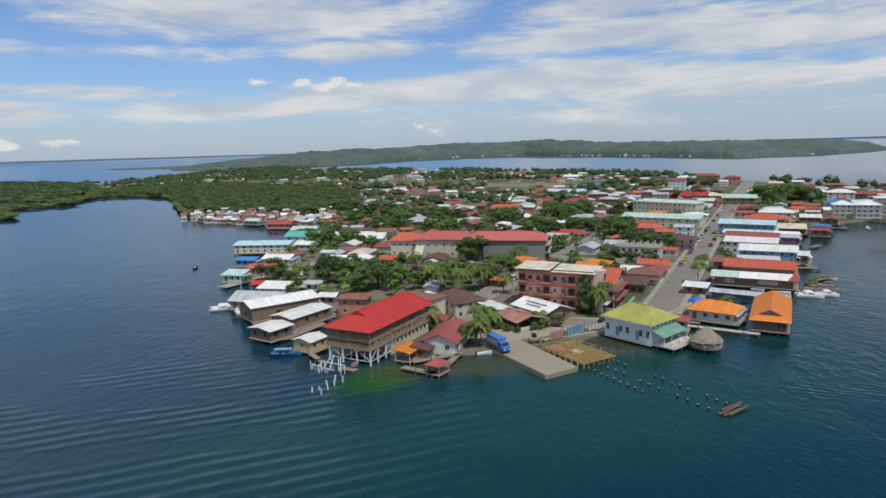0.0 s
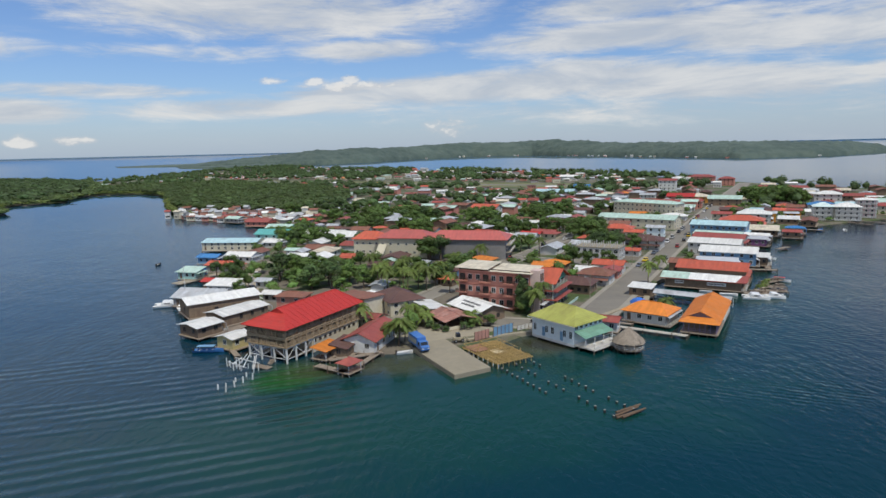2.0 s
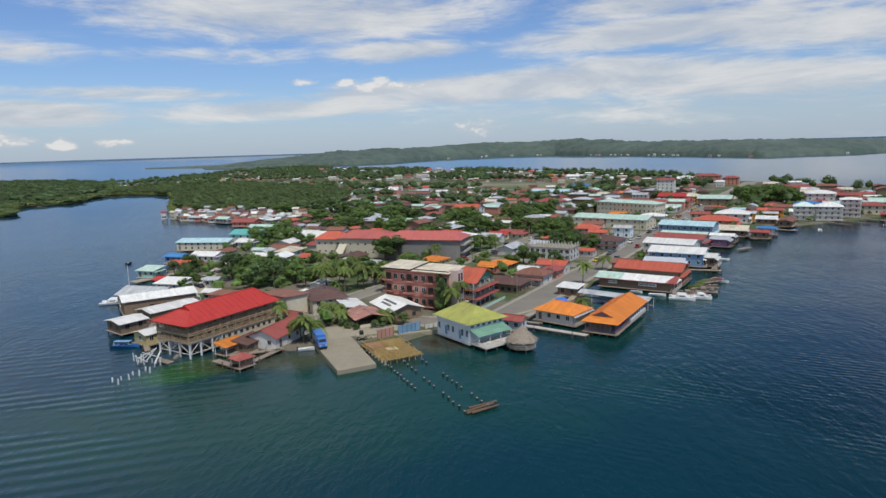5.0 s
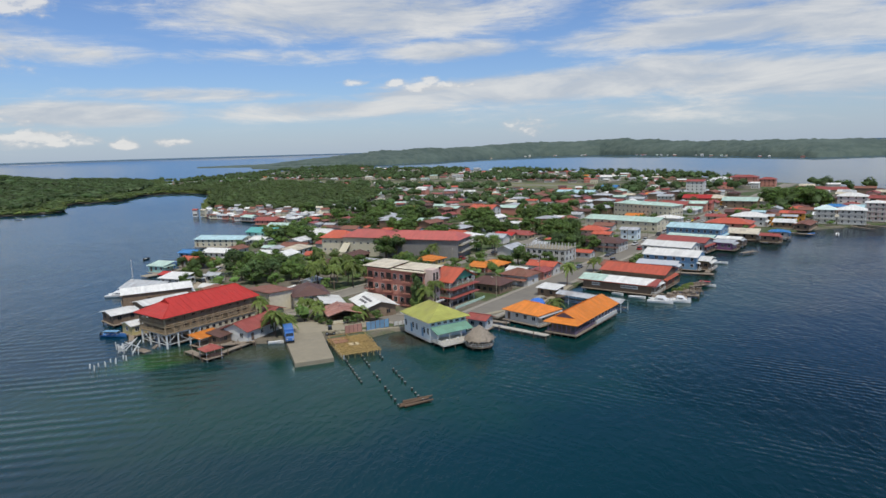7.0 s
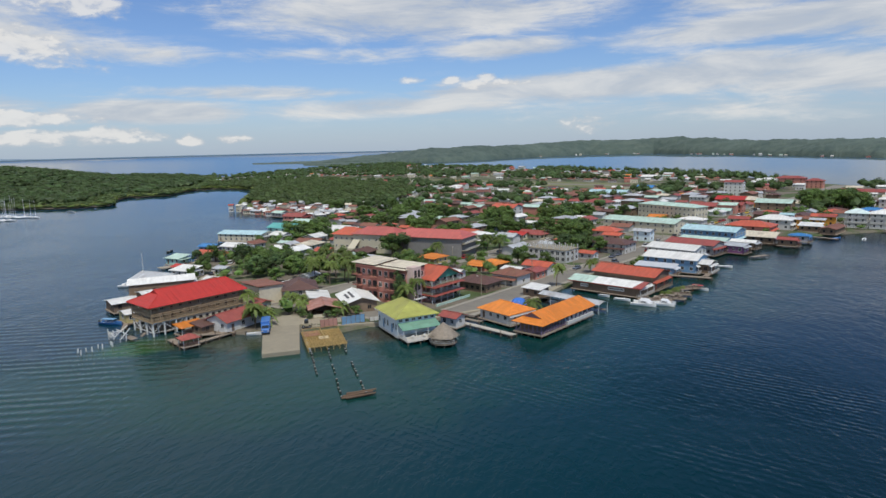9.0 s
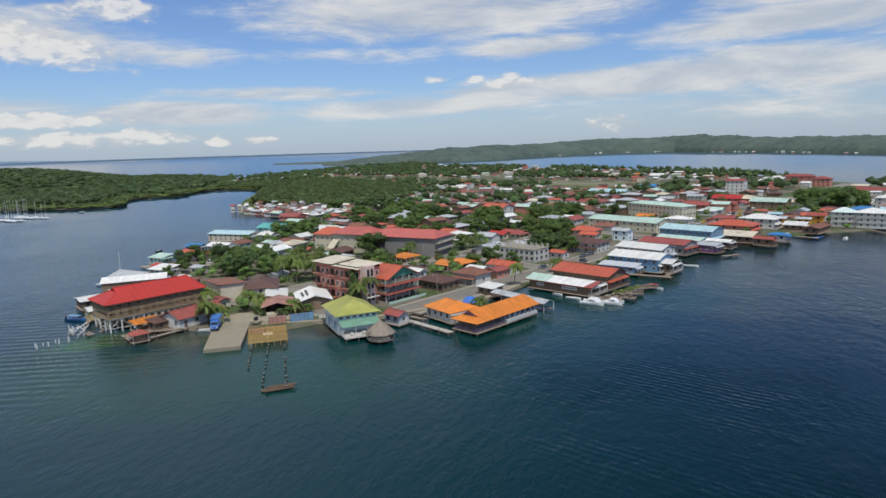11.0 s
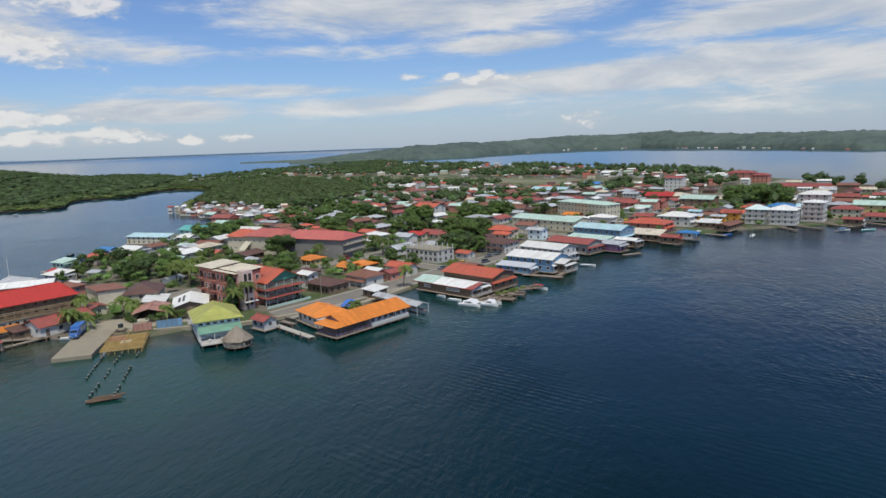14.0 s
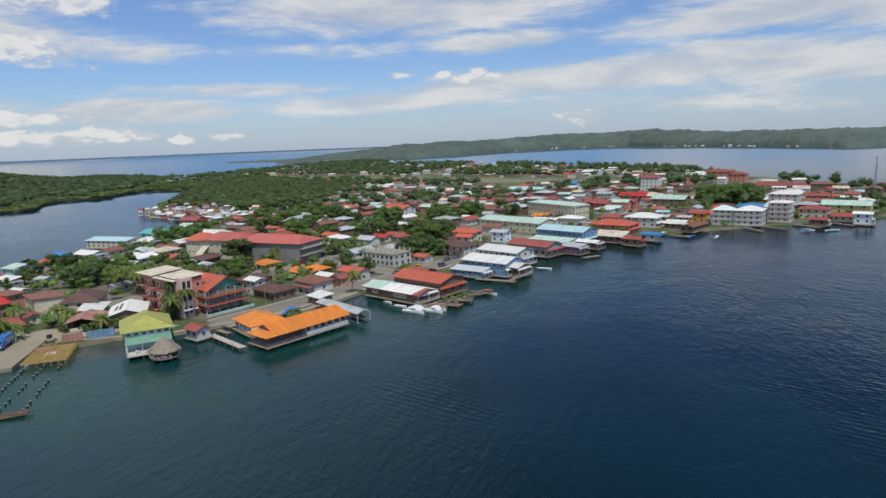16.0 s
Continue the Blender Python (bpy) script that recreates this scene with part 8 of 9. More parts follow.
def lamp_post(x, y, h=8.0):
    t = thing("street_pole", x, y, LAND_Z, rc.uniform(0, 360), "slim grey utility pole beside the street", "pole", "utility poles")
    bm = bmesh.new()
    pipe(bm, (0, 0, -0.3), (0, 0, h), 0.13, 0.09, 7)
    part("shaft", bm, CONCRETE, t)
    bm = bmesh.new()
    beam(bm, (-0.9, 0, h - 0.5), (0.9, 0, h - 0.5), 0.1), beam(bm, (0, 0, h - 1.0), (1.6, 0, h - 0.9), 0.08)
    part("crossarm", bm, WOOD, t)
    bm = bmesh.new()
    box(bm, 1.4, -0.15, h - 1.05, 2.0, 0.15, h - 0.9)
    part("lamp_head", bm, WHITE_PAINT, t)


def radio_mast(x, y, h):
    """A slender lattice mast with three legs, ties and a cluster of aerials."""
    t = thing("radio_mast", x, y, LAND_Z, 0, "slender grey lattice radio mast behind the houses", "mast")
    feet = [(math.cos(a) * 1.3, math.sin(a) * 1.3) for a in (0.3, 2.4, 4.5)]
    for fx, fy in feet:
        bm = bmesh.new()
        pipe(bm, (fx, fy, -0.3), (fx * 0.25, fy * 0.25, h), 0.16, 0.1, 6)
        part("leg", bm, STEEL, t)
    bm = bmesh.new()
    n = int(h / 2.5)
    for i in range(n):
        z0, z1 = h * i / n, h * (i + 1) / n
        k0, k1 = 1 - 0.75 * i / n, 1 - 0.75 * (i + 1) / n
        for a, b in zip(feet, feet[1:] + feet[:1]):
            beam(bm, (a[0] * k0, a[1] * k0, z0), (b[0] * k1, b[1] * k1, z1), 0.1)
            beam(bm, (a[0] * k1, a[1] * k1, z1), (b[0] * k1, b[1] * k1, z1), 0.1)
    part("lattice", bm, STEEL, t)
    for k, z in enumerate((h * 0.8, h * 0.88, h * 0.96)):
        bm = bmesh.new()
        box(bm, -0.9 + 0.6 * k, -0.6, z, -0.5 + 0.6 * k, -0.3, z + 2.0)
        part("aerial", bm, WHITE_PAINT, t)


radio_mast(334.0, 529.0, 31.0)
for i in range(13):
    x, y = town(8 + i * 32, -4.8)
    lamp_post(x, y)
for i in range(8):
    x, y = town(10 + i * 38, -50.4)
    lamp_post(x, y, 8.5)

motor_boat(-21.5, 146.8, 70, 5.5, HULL_W, "white skiff moored by the cottage", WHITE_PAINT)
motor_boat(-2.6, 150.4, 20, 4.2, HULL_W, "white dinghy drawn up beside the cottage")
for lx, ly, lt, li in ((-73.5, 229.0, 108, 0), (-76.5, 237.5, 110, 1), (-77.5, 246.0, 106, 0), (-70.0, 221.5, 140, 4)):
    car(lx, ly, lt, CAR_PAINTS[li][0], CAR_PAINTS[li][1] + " car standing on the dirt lane", li == 0)

# ---- houses that fill the blocks
LAND = smooth_ring(outline, 1)
RUNWAY = ((-520.0, 1110.0), (150.0, 770.0), 44.0)
MANGROVE_WEST = [(-490, 780), (-473, 692), (-446, 655), (-486, 620), (-464, 578), (-405, 520), (-438, 489), (-520, 467), (-700, 467), (-1000, 617), (-1140, 1000), (-1075, 1320), (-765, 1160), (-640, 1010), (-540, 880)]
MANGROVE_NORTH = [(-288, 572), (-381, 740), (-441, 776), (-500, 780), (-560, 900), (-420, 1010), (-230, 840), (-150, 720), (-120, 590), (-150, 510), (-215, 505)]


def inside(x, y, ring):
    hit = False
    for (x0, y0), (x1, y1) in zip(ring, ring[1:] + ring[:1]):
        if (y0 > y) != (y1 > y) and x < (x1 - x0) * (y - y0) / (y1 - y0) + x0:
            hit = not hit
    return hit


def edge_distance(x, y, ring):
    best = 1e9
    for (x0, y0), (x1, y1) in zip(ring, ring[1:] + ring[:1]):
        dx, dy = x1 - x0, y1 - y0
        f = min(max(((x - x0) * dx + (y - y0) * dy) / (dx * dx + dy * dy + 1e-9), 0), 1)
        best = min(best, (x - x0 - f * dx) ** 2 + (y - y0 - f * dy) ** 2)
    return math.sqrt(best)


def on_street(x, y, m=0.0):
    u, v = grid_uv(x, y)
    if -20 < u < 650 and abs(v - 2) < 7.2 + m:
        return True
    if -45 < u < 340 and abs(v + 54) < 4.4 + m:
        return True
    if (-60 < v < 0 and abs(u - 70) < 4 + m) or (-180 < v < 0 and abs(u - 175) < 4 + m) or (-62 < v < 0 and -46 + m * 0 < u < -22):
        return True
    if -32 < u < 162 and abs(v + 154) < 3.5 + m:
        return True
    a, b, w = RUNWAY
    d = Vector(b) - Vector(a)
    q = Vector((x, y)) - Vector(a)
    along = q.dot(d.normalized())
    return 0 < along < d.length and abs(q.x * d.y - q.y * d.x) / d.length < w + m


def clear(x, y, r, pad=0.0):
    for fx, fy, turn, L, W in FOOT:
        dx, dy = x - fx, y - fy
        if abs(dx) > L + r + 3 or abs(dy) > L + r + 3:
            if abs(dx) > 40 or abs(dy) > 40:
                continue
        c, s = math.cos(radians(turn)), math.sin(radians(turn))
        if abs(dx * c + dy * s) < L / 2 + r + pad and abs(-dx * s + dy * c) < W / 2 + r + pad:
            return False
    return True


for hero in ((-31, 157, 66, 34, 17), (38.8, 163.4, 134, 22, 12), (80.2, 176.4, 65, 28, 13), (20, 196, 156.4, 34, 11), (36.8, 200.6, 156.4, 29, 19), (-9, 291.5, -9, 78, 19), (234, 405, -20, 14, 13), (221, 408, -20, 11, 10), (252, 418, -24, 12, 12), (66, 280.5, -24, 20, 12), (4, 146, 120, 32, 10), (8, 163, 40, 24, 14), (22, 147, 30, 16, 16)):
    FOOT.append(hero)

bm = bmesh.new()
a, b, w = Vector(RUNWAY[0]), Vector(RUNWAY[1]), RUNWAY[2]
d = (b - a).normalized()
n = Vector((-d.y, d.x))
rows = [[bm.verts.new((*(a.lerp(b, i / 10) + n * o), LAND_Z + 0.02)) for o in (-w + 4, w - 4)] for i in range(11)]
for r, s in zip(rows, rows[1:]):
    bm.faces.new((r[0], s[0], s[1], r[1]))
solo("airstrip_field", bm, surface("mown_grass", (0.16, 0.17, 0.075), 0.95, 0.2, 0.02, (0.26, 0.22, 0.15), 0.6, 0.012), "mown pale grass of an airstrip beyond the town", "field", "structure")
strip_a, strip_b = a.lerp(b, 0.02), a.lerp(b, 0.98)
bm = bmesh.new()
rows = [[bm.verts.new((*(strip_a.lerp(strip_b, i / 10) + n * o), LAND_Z + 0.05)) for o in (-9, 9)] for i in range(11)]
for r, s in zip(rows, rows[1:]):
    bm.faces.new((r[0], s[0], s[1], r[1]))
solo("airstrip", bm, ASPHALT, "long grey asphalt airstrip", "runway", "structure")

rh = random.Random(77)
ROOFS = [(RUST_ROOF, "rusty"), (BROWN_ROOF, "dark brown"), (BRICK_ROOF, "faded red"), (CORAL_ROOF, "coral red"), (WHITE_ROOF, "white"), (GREY_ROOF, "grey"), (CREAM_ROOF, "cream"), (MINT_ROOF, "pale green"), (ORANGE_ROOF, "orange")]
WEIGHTS = [26, 20, 16, 5, 14, 20, 5, 4, 2]
WALLS = [(WHITE_WALL, "white"), (CREAM_WALL, "cream"), (GREY_WALL, "grey"), (GREY_WALL, "grey"), (PINK_WALL, "salmon"), (WHITE_WALL, "white"), (WOOD_WALL, "boarded"), (WOOD_WALL, "boarded")]
protos = {}


def filler(x, y, turn, small=False):
    rm, rn = rh.choices(ROOFS, [24, 18, 10, 1, 14, 30, 4, 3, 0] if small else WEIGHTS)[0]
    size = rh.choice((0, 1)) if not small else 2
    key = (rn, size)
    if key not in protos:
        wm, wn = rh.choice(WALLS)
        L, W = ((13.0, 9.5), (10.5, 8.0), (7.0, 5.5))[size]
        two = size == 0 and rh.random() < 0.5
        h = 5.6 if two else 2.9
        t = house(x, y, turn, L, W, h, rh.choice(("gable", "hip", "gable")), rm, wm, 1.5 if size < 2 else 0.9, storeys=2 if two else 1, plain=True, wins=(2, 1) if size else (3, 1), sides="se" if size < 2 else "s", over=0.7,
                  label=f"{'small ' if size == 2 else ''}{wn} town house with {rn} sheet roof", group=f"{rn} roofed houses")
        protos[key] = (t, L, W)
        return
    t, L, W = protos[key]
    k = rh.uniform(0.85, 1.2)
    copy_thing(t, pose(x, y, LAND_Z, 0, 0, turn) @ Matrix.Diagonal((k, rh.uniform(0.85, 1.15), rh.uniform(0.92, 1.12), 1)))
    FOOT.append((x, y, turn, L * k, W * 1.1))


placed = 0
cells = [(ui, vi) for ui in range(60) for vi in range(44)]
rh.shuffle(cells)
for ui, vi in cells:
    u, v = -10 + ui * 12.5 + rh.uniform(-3, 3), -330 + vi * 10.5 + rh.uniform(-2.5, 2.5)
    x, y = town(u, v)
    if placed >= 235 or y > 640:
        continue
    if not inside(x, y, LAND) or edge_distance(x, y, LAND) < 7 or on_street(x, y, 4.5) or inside(x, y, MANGROVE_NORTH) or not clear(x, y, 3.7, 0.2):
        continue
    if (-75 < x < -15 and 205 < y < 262) or (-34 < x < 12 and 194 < y < 234) or (225 < x < 262 and 500 < y < 585):
        continue
    tw = AXIS + rh.choice((0, 90)) + (15 if x < -20 else 0) + rh.uniform(-4, 4)
    filler(x, y, tw, x < -70 and y > 330)
    placed += 1


def crowd(name, spots, label, seed, lo=5.0, hi=9.0, weights=WEIGHTS):
    """Many far houses as one body: walls under pitched roofs, each of its own size and colour."""
    rg = random.Random(seed)
    mats = [m for m, _ in ROOFS] + [WHITE_WALL, CREAM_WALL, GREY_WALL, PINK_WALL, GLASS]
    V, F, M = [], [], []
    for x, y in spots:
        L, W = rg.uniform(lo, hi), rg.uniform(lo * 0.75, hi * 0.7)
        h, rise, a = rg.choice((2.8, 2.8, 2.8, 5.4)), rg.uniform(0.8, 1.6), radians(rg.uniform(-35, 20))
        c, s = math.cos(a), math.sin(a)
        rm, wm = rg.choices(range(len(ROOFS)), weights)[0], len(ROOFS) + rg.randrange(4)

        def quad(pts, m):
            b0 = len(V)
            for px, py, pz in pts:
                q = far(x + px * c - py * s, y + px * s + py * c, pz + LAND_Z)
                V.append(tuple(q))
            F.append(tuple(range(b0, b0 + len(pts))))
            M.append(m)
        l, w = L / 2, W / 2
        for p0, p1 in (((-l, -w), (l, -w)), ((l, -w), (l, w)), ((l, w), (-l, w)), ((-l, w), (-l, -w))):
            quad([(*p0, -0.3), (*p1, -0.3), (*p1, h), (*p0, h)], wm)
        for s2 in (-1, 1):
            quad([(s2 * l, -w * s2, h), (s2 * l, w * s2, h), (s2 * l, 0, h + rise * 0.9)], wm)
            quad([(-l - 0.5, s2 * (w + 0.5), h - 0.05), (l + 0.5, s2 * (w + 0.5), h - 0.05), (l + 0.5, 0, h + rise), (-l - 0.5, 0, h + rise)], rm)
        for k in (-0.5, 0.1, 0.6):
            quad([(l * k - 0.5, -w - 0.02, 0.9), (l * k + 0.5, -w - 0.02, 0.9), (l * k + 0.5, -w - 0.02, 2.1), (l * k - 0.5, -w - 0.02, 2.1)], len(mats) - 1)
        FOOT.append((x, y, math.degrees(a), L, W))
    me = bpy.data.meshes.new(name)
    me.from_pydata(V, [], F)
    for m in mats:
        me.materials.append(m)
    me.polygons.foreach_set("material_index", M)
    return tagged(new(name, me), label, "houses", "", "stuff")


def spots_of(n, tries, place, r, pad):
    got = []
    for i in range(tries):
        if len(got) >= n:
            break
        x, y = place()
        if clear(x, y, r, pad) and all((x - p) ** 2 + (y - q) ** 2 > (2 * r + pad) ** 2 for p, q in got):
            got.append((x, y))
    return got


def by_inlet():
    f, g = rh.random(), rh.uniform(-14, 52)
    return -130 - 105 * f + g * 0.45, 428 + 62 * f + g * 0.9


def beyond():
    while True:
        x, y = rh.uniform(-620, 330), 520 + 1180 * rh.random() ** 1.5
        if inside(x, y, LAND) and edge_distance(x, y, LAND) > 10 and not on_street(x, y, 8) and not inside(x, y, MANGROVE_NORTH) and not inside(x, y, MANGROVE_WEST):
            return x, y


crowd("far_huts", spots_of(110, 1500, by_inlet, 2.4, 0.4), "crowded huts with pale sheet roofs along the inlet", 5, 3.6, 6.2, [20, 16, 6, 0, 20, 40, 3, 2, 0])
crowd("far_houses", spots_of(420, 3000, beyond, 4.5, 2.0), "scattered far houses with coloured roofs among trees", 6, 7, 13, [18, 14, 14, 6, 24, 20, 8, 6, 3])


RIDGE_SHORE = [polar(-8.3, 2900, 0), polar(-3.2, 3300, 0), polar(2, 3200, 0), polar(7, 2700, 0), polar(11.7, 2350, 0), polar(18.6, 1950, 0), polar(25, 2100, 0)]
shore_spots = []
for i in range(26):
    f = rh.random() * (len(RIDGE_SHORE) - 1)
    a, b = RIDGE_SHORE[int(f)], RIDGE_SHORE[int(f) + 1]
    g = f - int(f)
    shore_spots.append((a[0] + (b[0] - a[0]) * g, a[1] + (b[1] - a[1]) * g - rh.uniform(6, 14)))
crowd("shore_houses", shore_spots, "tiny pale houses along the shore below the ridge", 9, 5, 11, [4, 4, 8, 2, 40, 20, 16, 6, 0])


# ---- trees
LEAF = leaf_mat("broad_leaves", (0.122, 0.190, 0.05))
LEAF_DARK = leaf_mat("dark_leaves", (0.100, 0.155, 0.055), 0.4)
MANGROVE_LEAF = leaf_mat("mangrove_leaves", (0.122, 0.176, 0.058), 0.35)
PALM_LEAF = leaf_mat("palm_fronds", (0.15, 0.20, 0.05), 0.4)
BARK = surface("bark", (0.12, 0.09, 0.065), 0.9, 0.25, 2.0)


def leaf_cloud(rg, centres, count, size, core=True):
    """Many small folded leaf clumps over some round lobes: points and faces."""
    vs, fs = [], []
    for c, r in centres:
        c = Vector(c)
        if core:
            b0 = len(vs)
            tmp = bmesh.new()
            bmesh.ops.create_icosphere(tmp, subdivisions=2, radius=r * 0.7)
            for v in tmp.verts:
                q = v.co * (1 + 0.35 * noise.noise(v.co * 1.7 + c))
                vs.append((c.x + q.x, c.y + q.y, c.z + q.z * 0.8))
            for f in tmp.faces:
                fs.append([b0 + v.index for v in f.verts])
            tmp.free()
        for i in range(count):
            d = Vector((rg.gauss(0, 1), rg.gauss(0, 1), rg.gauss(0.25, 0.9))).normalized()
            p = c + Vector((d.x, d.y, d.z * 0.82)) * r * rg.uniform(0.78, 1.14)
            nrm = (d + Vector((rg.uniform(-0.7, 0.7), rg.uniform(-0.7, 0.7), rg.uniform(-0.2, 0.9)))).normalized()
            t1 = nrm.orthogonal().normalized()
            t1.rotate(Matrix.Rotation(rg.uniform(0, 6.28), 3, nrm))
            t2 = nrm.cross(t1)
            s = size * rg.uniform(0.55, 1.25)
            b0 = len(vs)
            vs += [tuple(p + t1 * s), tuple(p + t2 * s * 0.6 + nrm * s * 0.2), tuple(p - t1 * s), tuple(p - t2 * s * 0.6 + nrm * s * 0.2)]
            fs += [(b0, b0 + 1, b0 + 2), (b0, b0 + 2, b0 + 3)]
    return vs, fs


def tree_meshes(seed):
    rg = random.Random(seed)
    lobes = []
    n = rg.randint(8, 11)
    for i in range(n):
        a = i * math.tau / n + rg.uniform(-0.5, 0.5)
        d = rg.uniform(0.9, 2.7)
        lobes.append(((math.cos(a) * d, math.sin(a) * d, rg.uniform(2.5, 6.0)), rg.uniform(0.8, 1.6)))
    lobes.append(((0, 0, 6.3), 1.5))
    vs, fs = leaf_cloud(rg, lobes, 90, 0.34)
    me = bpy.data.meshes.new("crown")
    me.from_pydata(vs, [], fs)
    me.materials.append(LEAF if seed % 3 else LEAF_DARK)
    bm = bmesh.new()
    pipe(bm, (0, 0, -0.4), (0.1, 0.05, 2.2), 0.32, 0.22, 8)
    pipe(bm, (0.1, 0.05, 2.2), (0, 0, 5.8), 0.22, 0.07, 7)
    for (x, y, z), r in lobes[:-1]:
        pipe(bm, (0.08, 0.04, rg.uniform(1.8, 3.0)), (x, y, z), 0.12, 0.04, 6)
    return me, mesh_of("trunk", bm, BARK)


def palm_meshes(seed):
    rg = random.Random(seed)
    H = 7.0
    bend = rg.uniform(0.4, 1.4)
    bm = bmesh.new()
    last = None
    for i in range(8):
        f = i / 7
        p = Vector((bend * f * f, 0.2 * math.sin(f * 3), -0.4 + (H + 0.4) * f))
        if last is not None:
            pipe(bm, last, p, 0.2 - 0.08 * (i - 1) / 7, 0.2 - 0.08 * f, 8)
        last = p
    trunk = mesh_of("trunk", bm, BARK)
    vs, fs = [], []
    for i in range(26):
        a = i * 2.4 + rg.uniform(-0.2, 0.2)
        up = rg.uniform(-0.3, 1.0)
        L = rg.uniform(3.4, 4.6)
        out = Vector((math.cos(a), math.sin(a), 0))
        side = Vector((-out.y, out.x, 0))
        spine = [last + out * L * f * math.cos(up * 0.7) + Vector((0, 0, L * (up * f - (0.75 + 0.25 * up) * f * f))) for f in [j / 9 for j in range(10)]]
        for j in range(9):
            f = (j + 0.5) / 9
            w = 1.0 * math.sin(math.pi * min(f * 0.85 + 0.12, 1))
            for s in (-1, 1):
                for h in range(2):
                    p = spine[j].lerp(spine[j + 1], h * 0.5)
                    q = spine[j].lerp(spine[j + 1], h * 0.5 + 0.62)
                    tip = p.lerp(q, 0.5) + side * s * w + out * 0.35 * w + Vector((0, 0, -0.35 * w))
                    b0 = len(vs)
                    vs += [tuple(p), tuple(q), tuple(tip)]
                    fs.append((b0, b0 + 1, b0 + 2))
    me = bpy.data.meshes.new("fronds")
    me.from_pydata(vs, [], fs)
    me.materials.append(PALM_LEAF)
    return me, trunk


TREES = [tree_meshes(s) for s in range(1, 8)]
PALMS = [palm_meshes(s) for s in range(20, 24)]
rt = random.Random(5)
TREE_SPOTS = []


def tree(x, y, h, z=LAND_Z, spread=1.0):
    t = thing("tree", x, y, z, rt.uniform(0, 360), "leafy broad-crowned green tree among the houses", "tree", "town trees")
    k = h / 7.6
    crown, trunk = rt.choice(TREES)
    m = Matrix.Diagonal((k * spread, k * spread, k, 1))
    part("trunk", trunk, None, t, "", m), part("crown", crown, None, t, "", m)
    TREE_SPOTS.append((x, y))


def palm(x, y, h=7.5, z=LAND_Z):
    t = thing("palm", x, y, z, rt.uniform(0, 360), "coconut palm with arching green fronds", "palm", "coconut palms")
    k = h / 7.0
    fr, trunk = rt.choice(PALMS)
    m = Matrix.Diagonal((k ** 0.5, k ** 0.5, k, 1))
    part("trunk", trunk, None, t, "", m)
    part("fronds", fr, None, t, "", Matrix.Diagonal((0.92, 0.92, 1.0, 1)) if abs(k - 1) < 0.01 else Matrix.Translation((0, 0, 7.0 * k - 7.0)) @ Matrix.Diagonal((0.92, 0.92, 1.0, 1)))
    TREE_SPOTS.append((x, y))


def climber(x, y, h):
    """A tall narrow mass of leaves against a wall."""
    t = thing("climbing_plant", x, y, LAND_Z, 0, "tall dark green plant climbing the apartment wall", "plant")
    rg = random.Random(3)
    vs, fs = leaf_cloud(rg, [((rg.uniform(-0.9, 0.9), rg.uniform(-0.5, 0.5), 0.8 + (h - 1.8) * i / 13), rg.uniform(0.8, 1.35)) for i in range(14)], 70, 0.3)
    me = bpy.data.meshes.new("foliage")
    me.from_pydata(vs, [], fs)
    me.materials.append(LEAF_DARK)
    part("foliage", me, None, t)
    bm = bmesh.new()
    pipe(bm, (0, 0, -0.3), (0.2, 0, h * 0.7), 0.16, 0.06, 7)
    part("trunk", bm, BARK, t)


plant_at = pose(21.2, 196.0, 0.8, 0, 0, 156.4) @ Vector((-9.4, 5.7, 0))
climber(plant_at.x, plant_at.y, 12.0)
climber(plant_at.x + 2.0, plant_at.y - 1.4, 9.5)


def dock_plant(x, y, h):
    """A potted palm-like plant on a plank dock."""
    t = thing("potted_plant", x, y, 0.9, rt.uniform(0, 360), "yellow-green potted palm on the plank dock", "plant", "plants on the bar dock")
    bm = bmesh.new()
    pipe(bm, (0, 0, 0), (0, 0, 0.5), 0.28, 0.36, 10)
    part("pot", bm, WOOD, t)
    k = h / 9.5
    part("fronds", rt.choice(PALMS)[0], None, t, "", Matrix.Translation((0, 0, 0.5 - 6.6 * k)) @ Matrix.Diagonal((k, k, k, 1)))


for px, py, ph in ((110.4, 220.6, 3.6), (112.0, 222.0, 4.2), (113.6, 224.6, 3.8), (115.0, 227.4, 4.4), (116.4, 229.8, 3.4)):
    dock_plant(px, py, ph)


def grove(cx, cy, r, n, h0, h1, palms=0.0, pad=1.0):
    for i in range(n * 6):
        if n <= 0:
            break
        a, d = rt.uniform(0, math.tau), r * math.sqrt(rt.random())
        x, y = cx + math.cos(a) * d, cy + math.sin(a) * d
        if not inside(x, y, LAND) or on_street(x, y, 0.6) or not clear(x, y, pad) or any((x - p) ** 2 + (y - q) ** 2 < 9 for p, q in TREE_SPOTS):
            continue
        palm(x, y, rt.uniform(h0, h1)) if rt.random() < palms else tree(x, y, rt.uniform(h0, h1), spread=rt.uniform(0.95, 1.3))
        n -= 1


palm(-4.8, 154.5, 7.0), palm(-6.2, 156.6, 5.2), palm(-3.6, 157.4, 4.6), palm(-4.0, 174.0, 5.6), palm(-2.6, 176.0, 4.6), palm(74.0, 225.0, 7.5), palm(84.0, 252.5, 5.0)
palm(31.0, 182.0, 7.5), palm(12.0, 173.5, 3.6), palm(0.4, 172.6, 3.4), palm(-18.5, 170.5, 6.5), palm(70.0, 190.0, 3.2), palm(34, 187, 9.0)
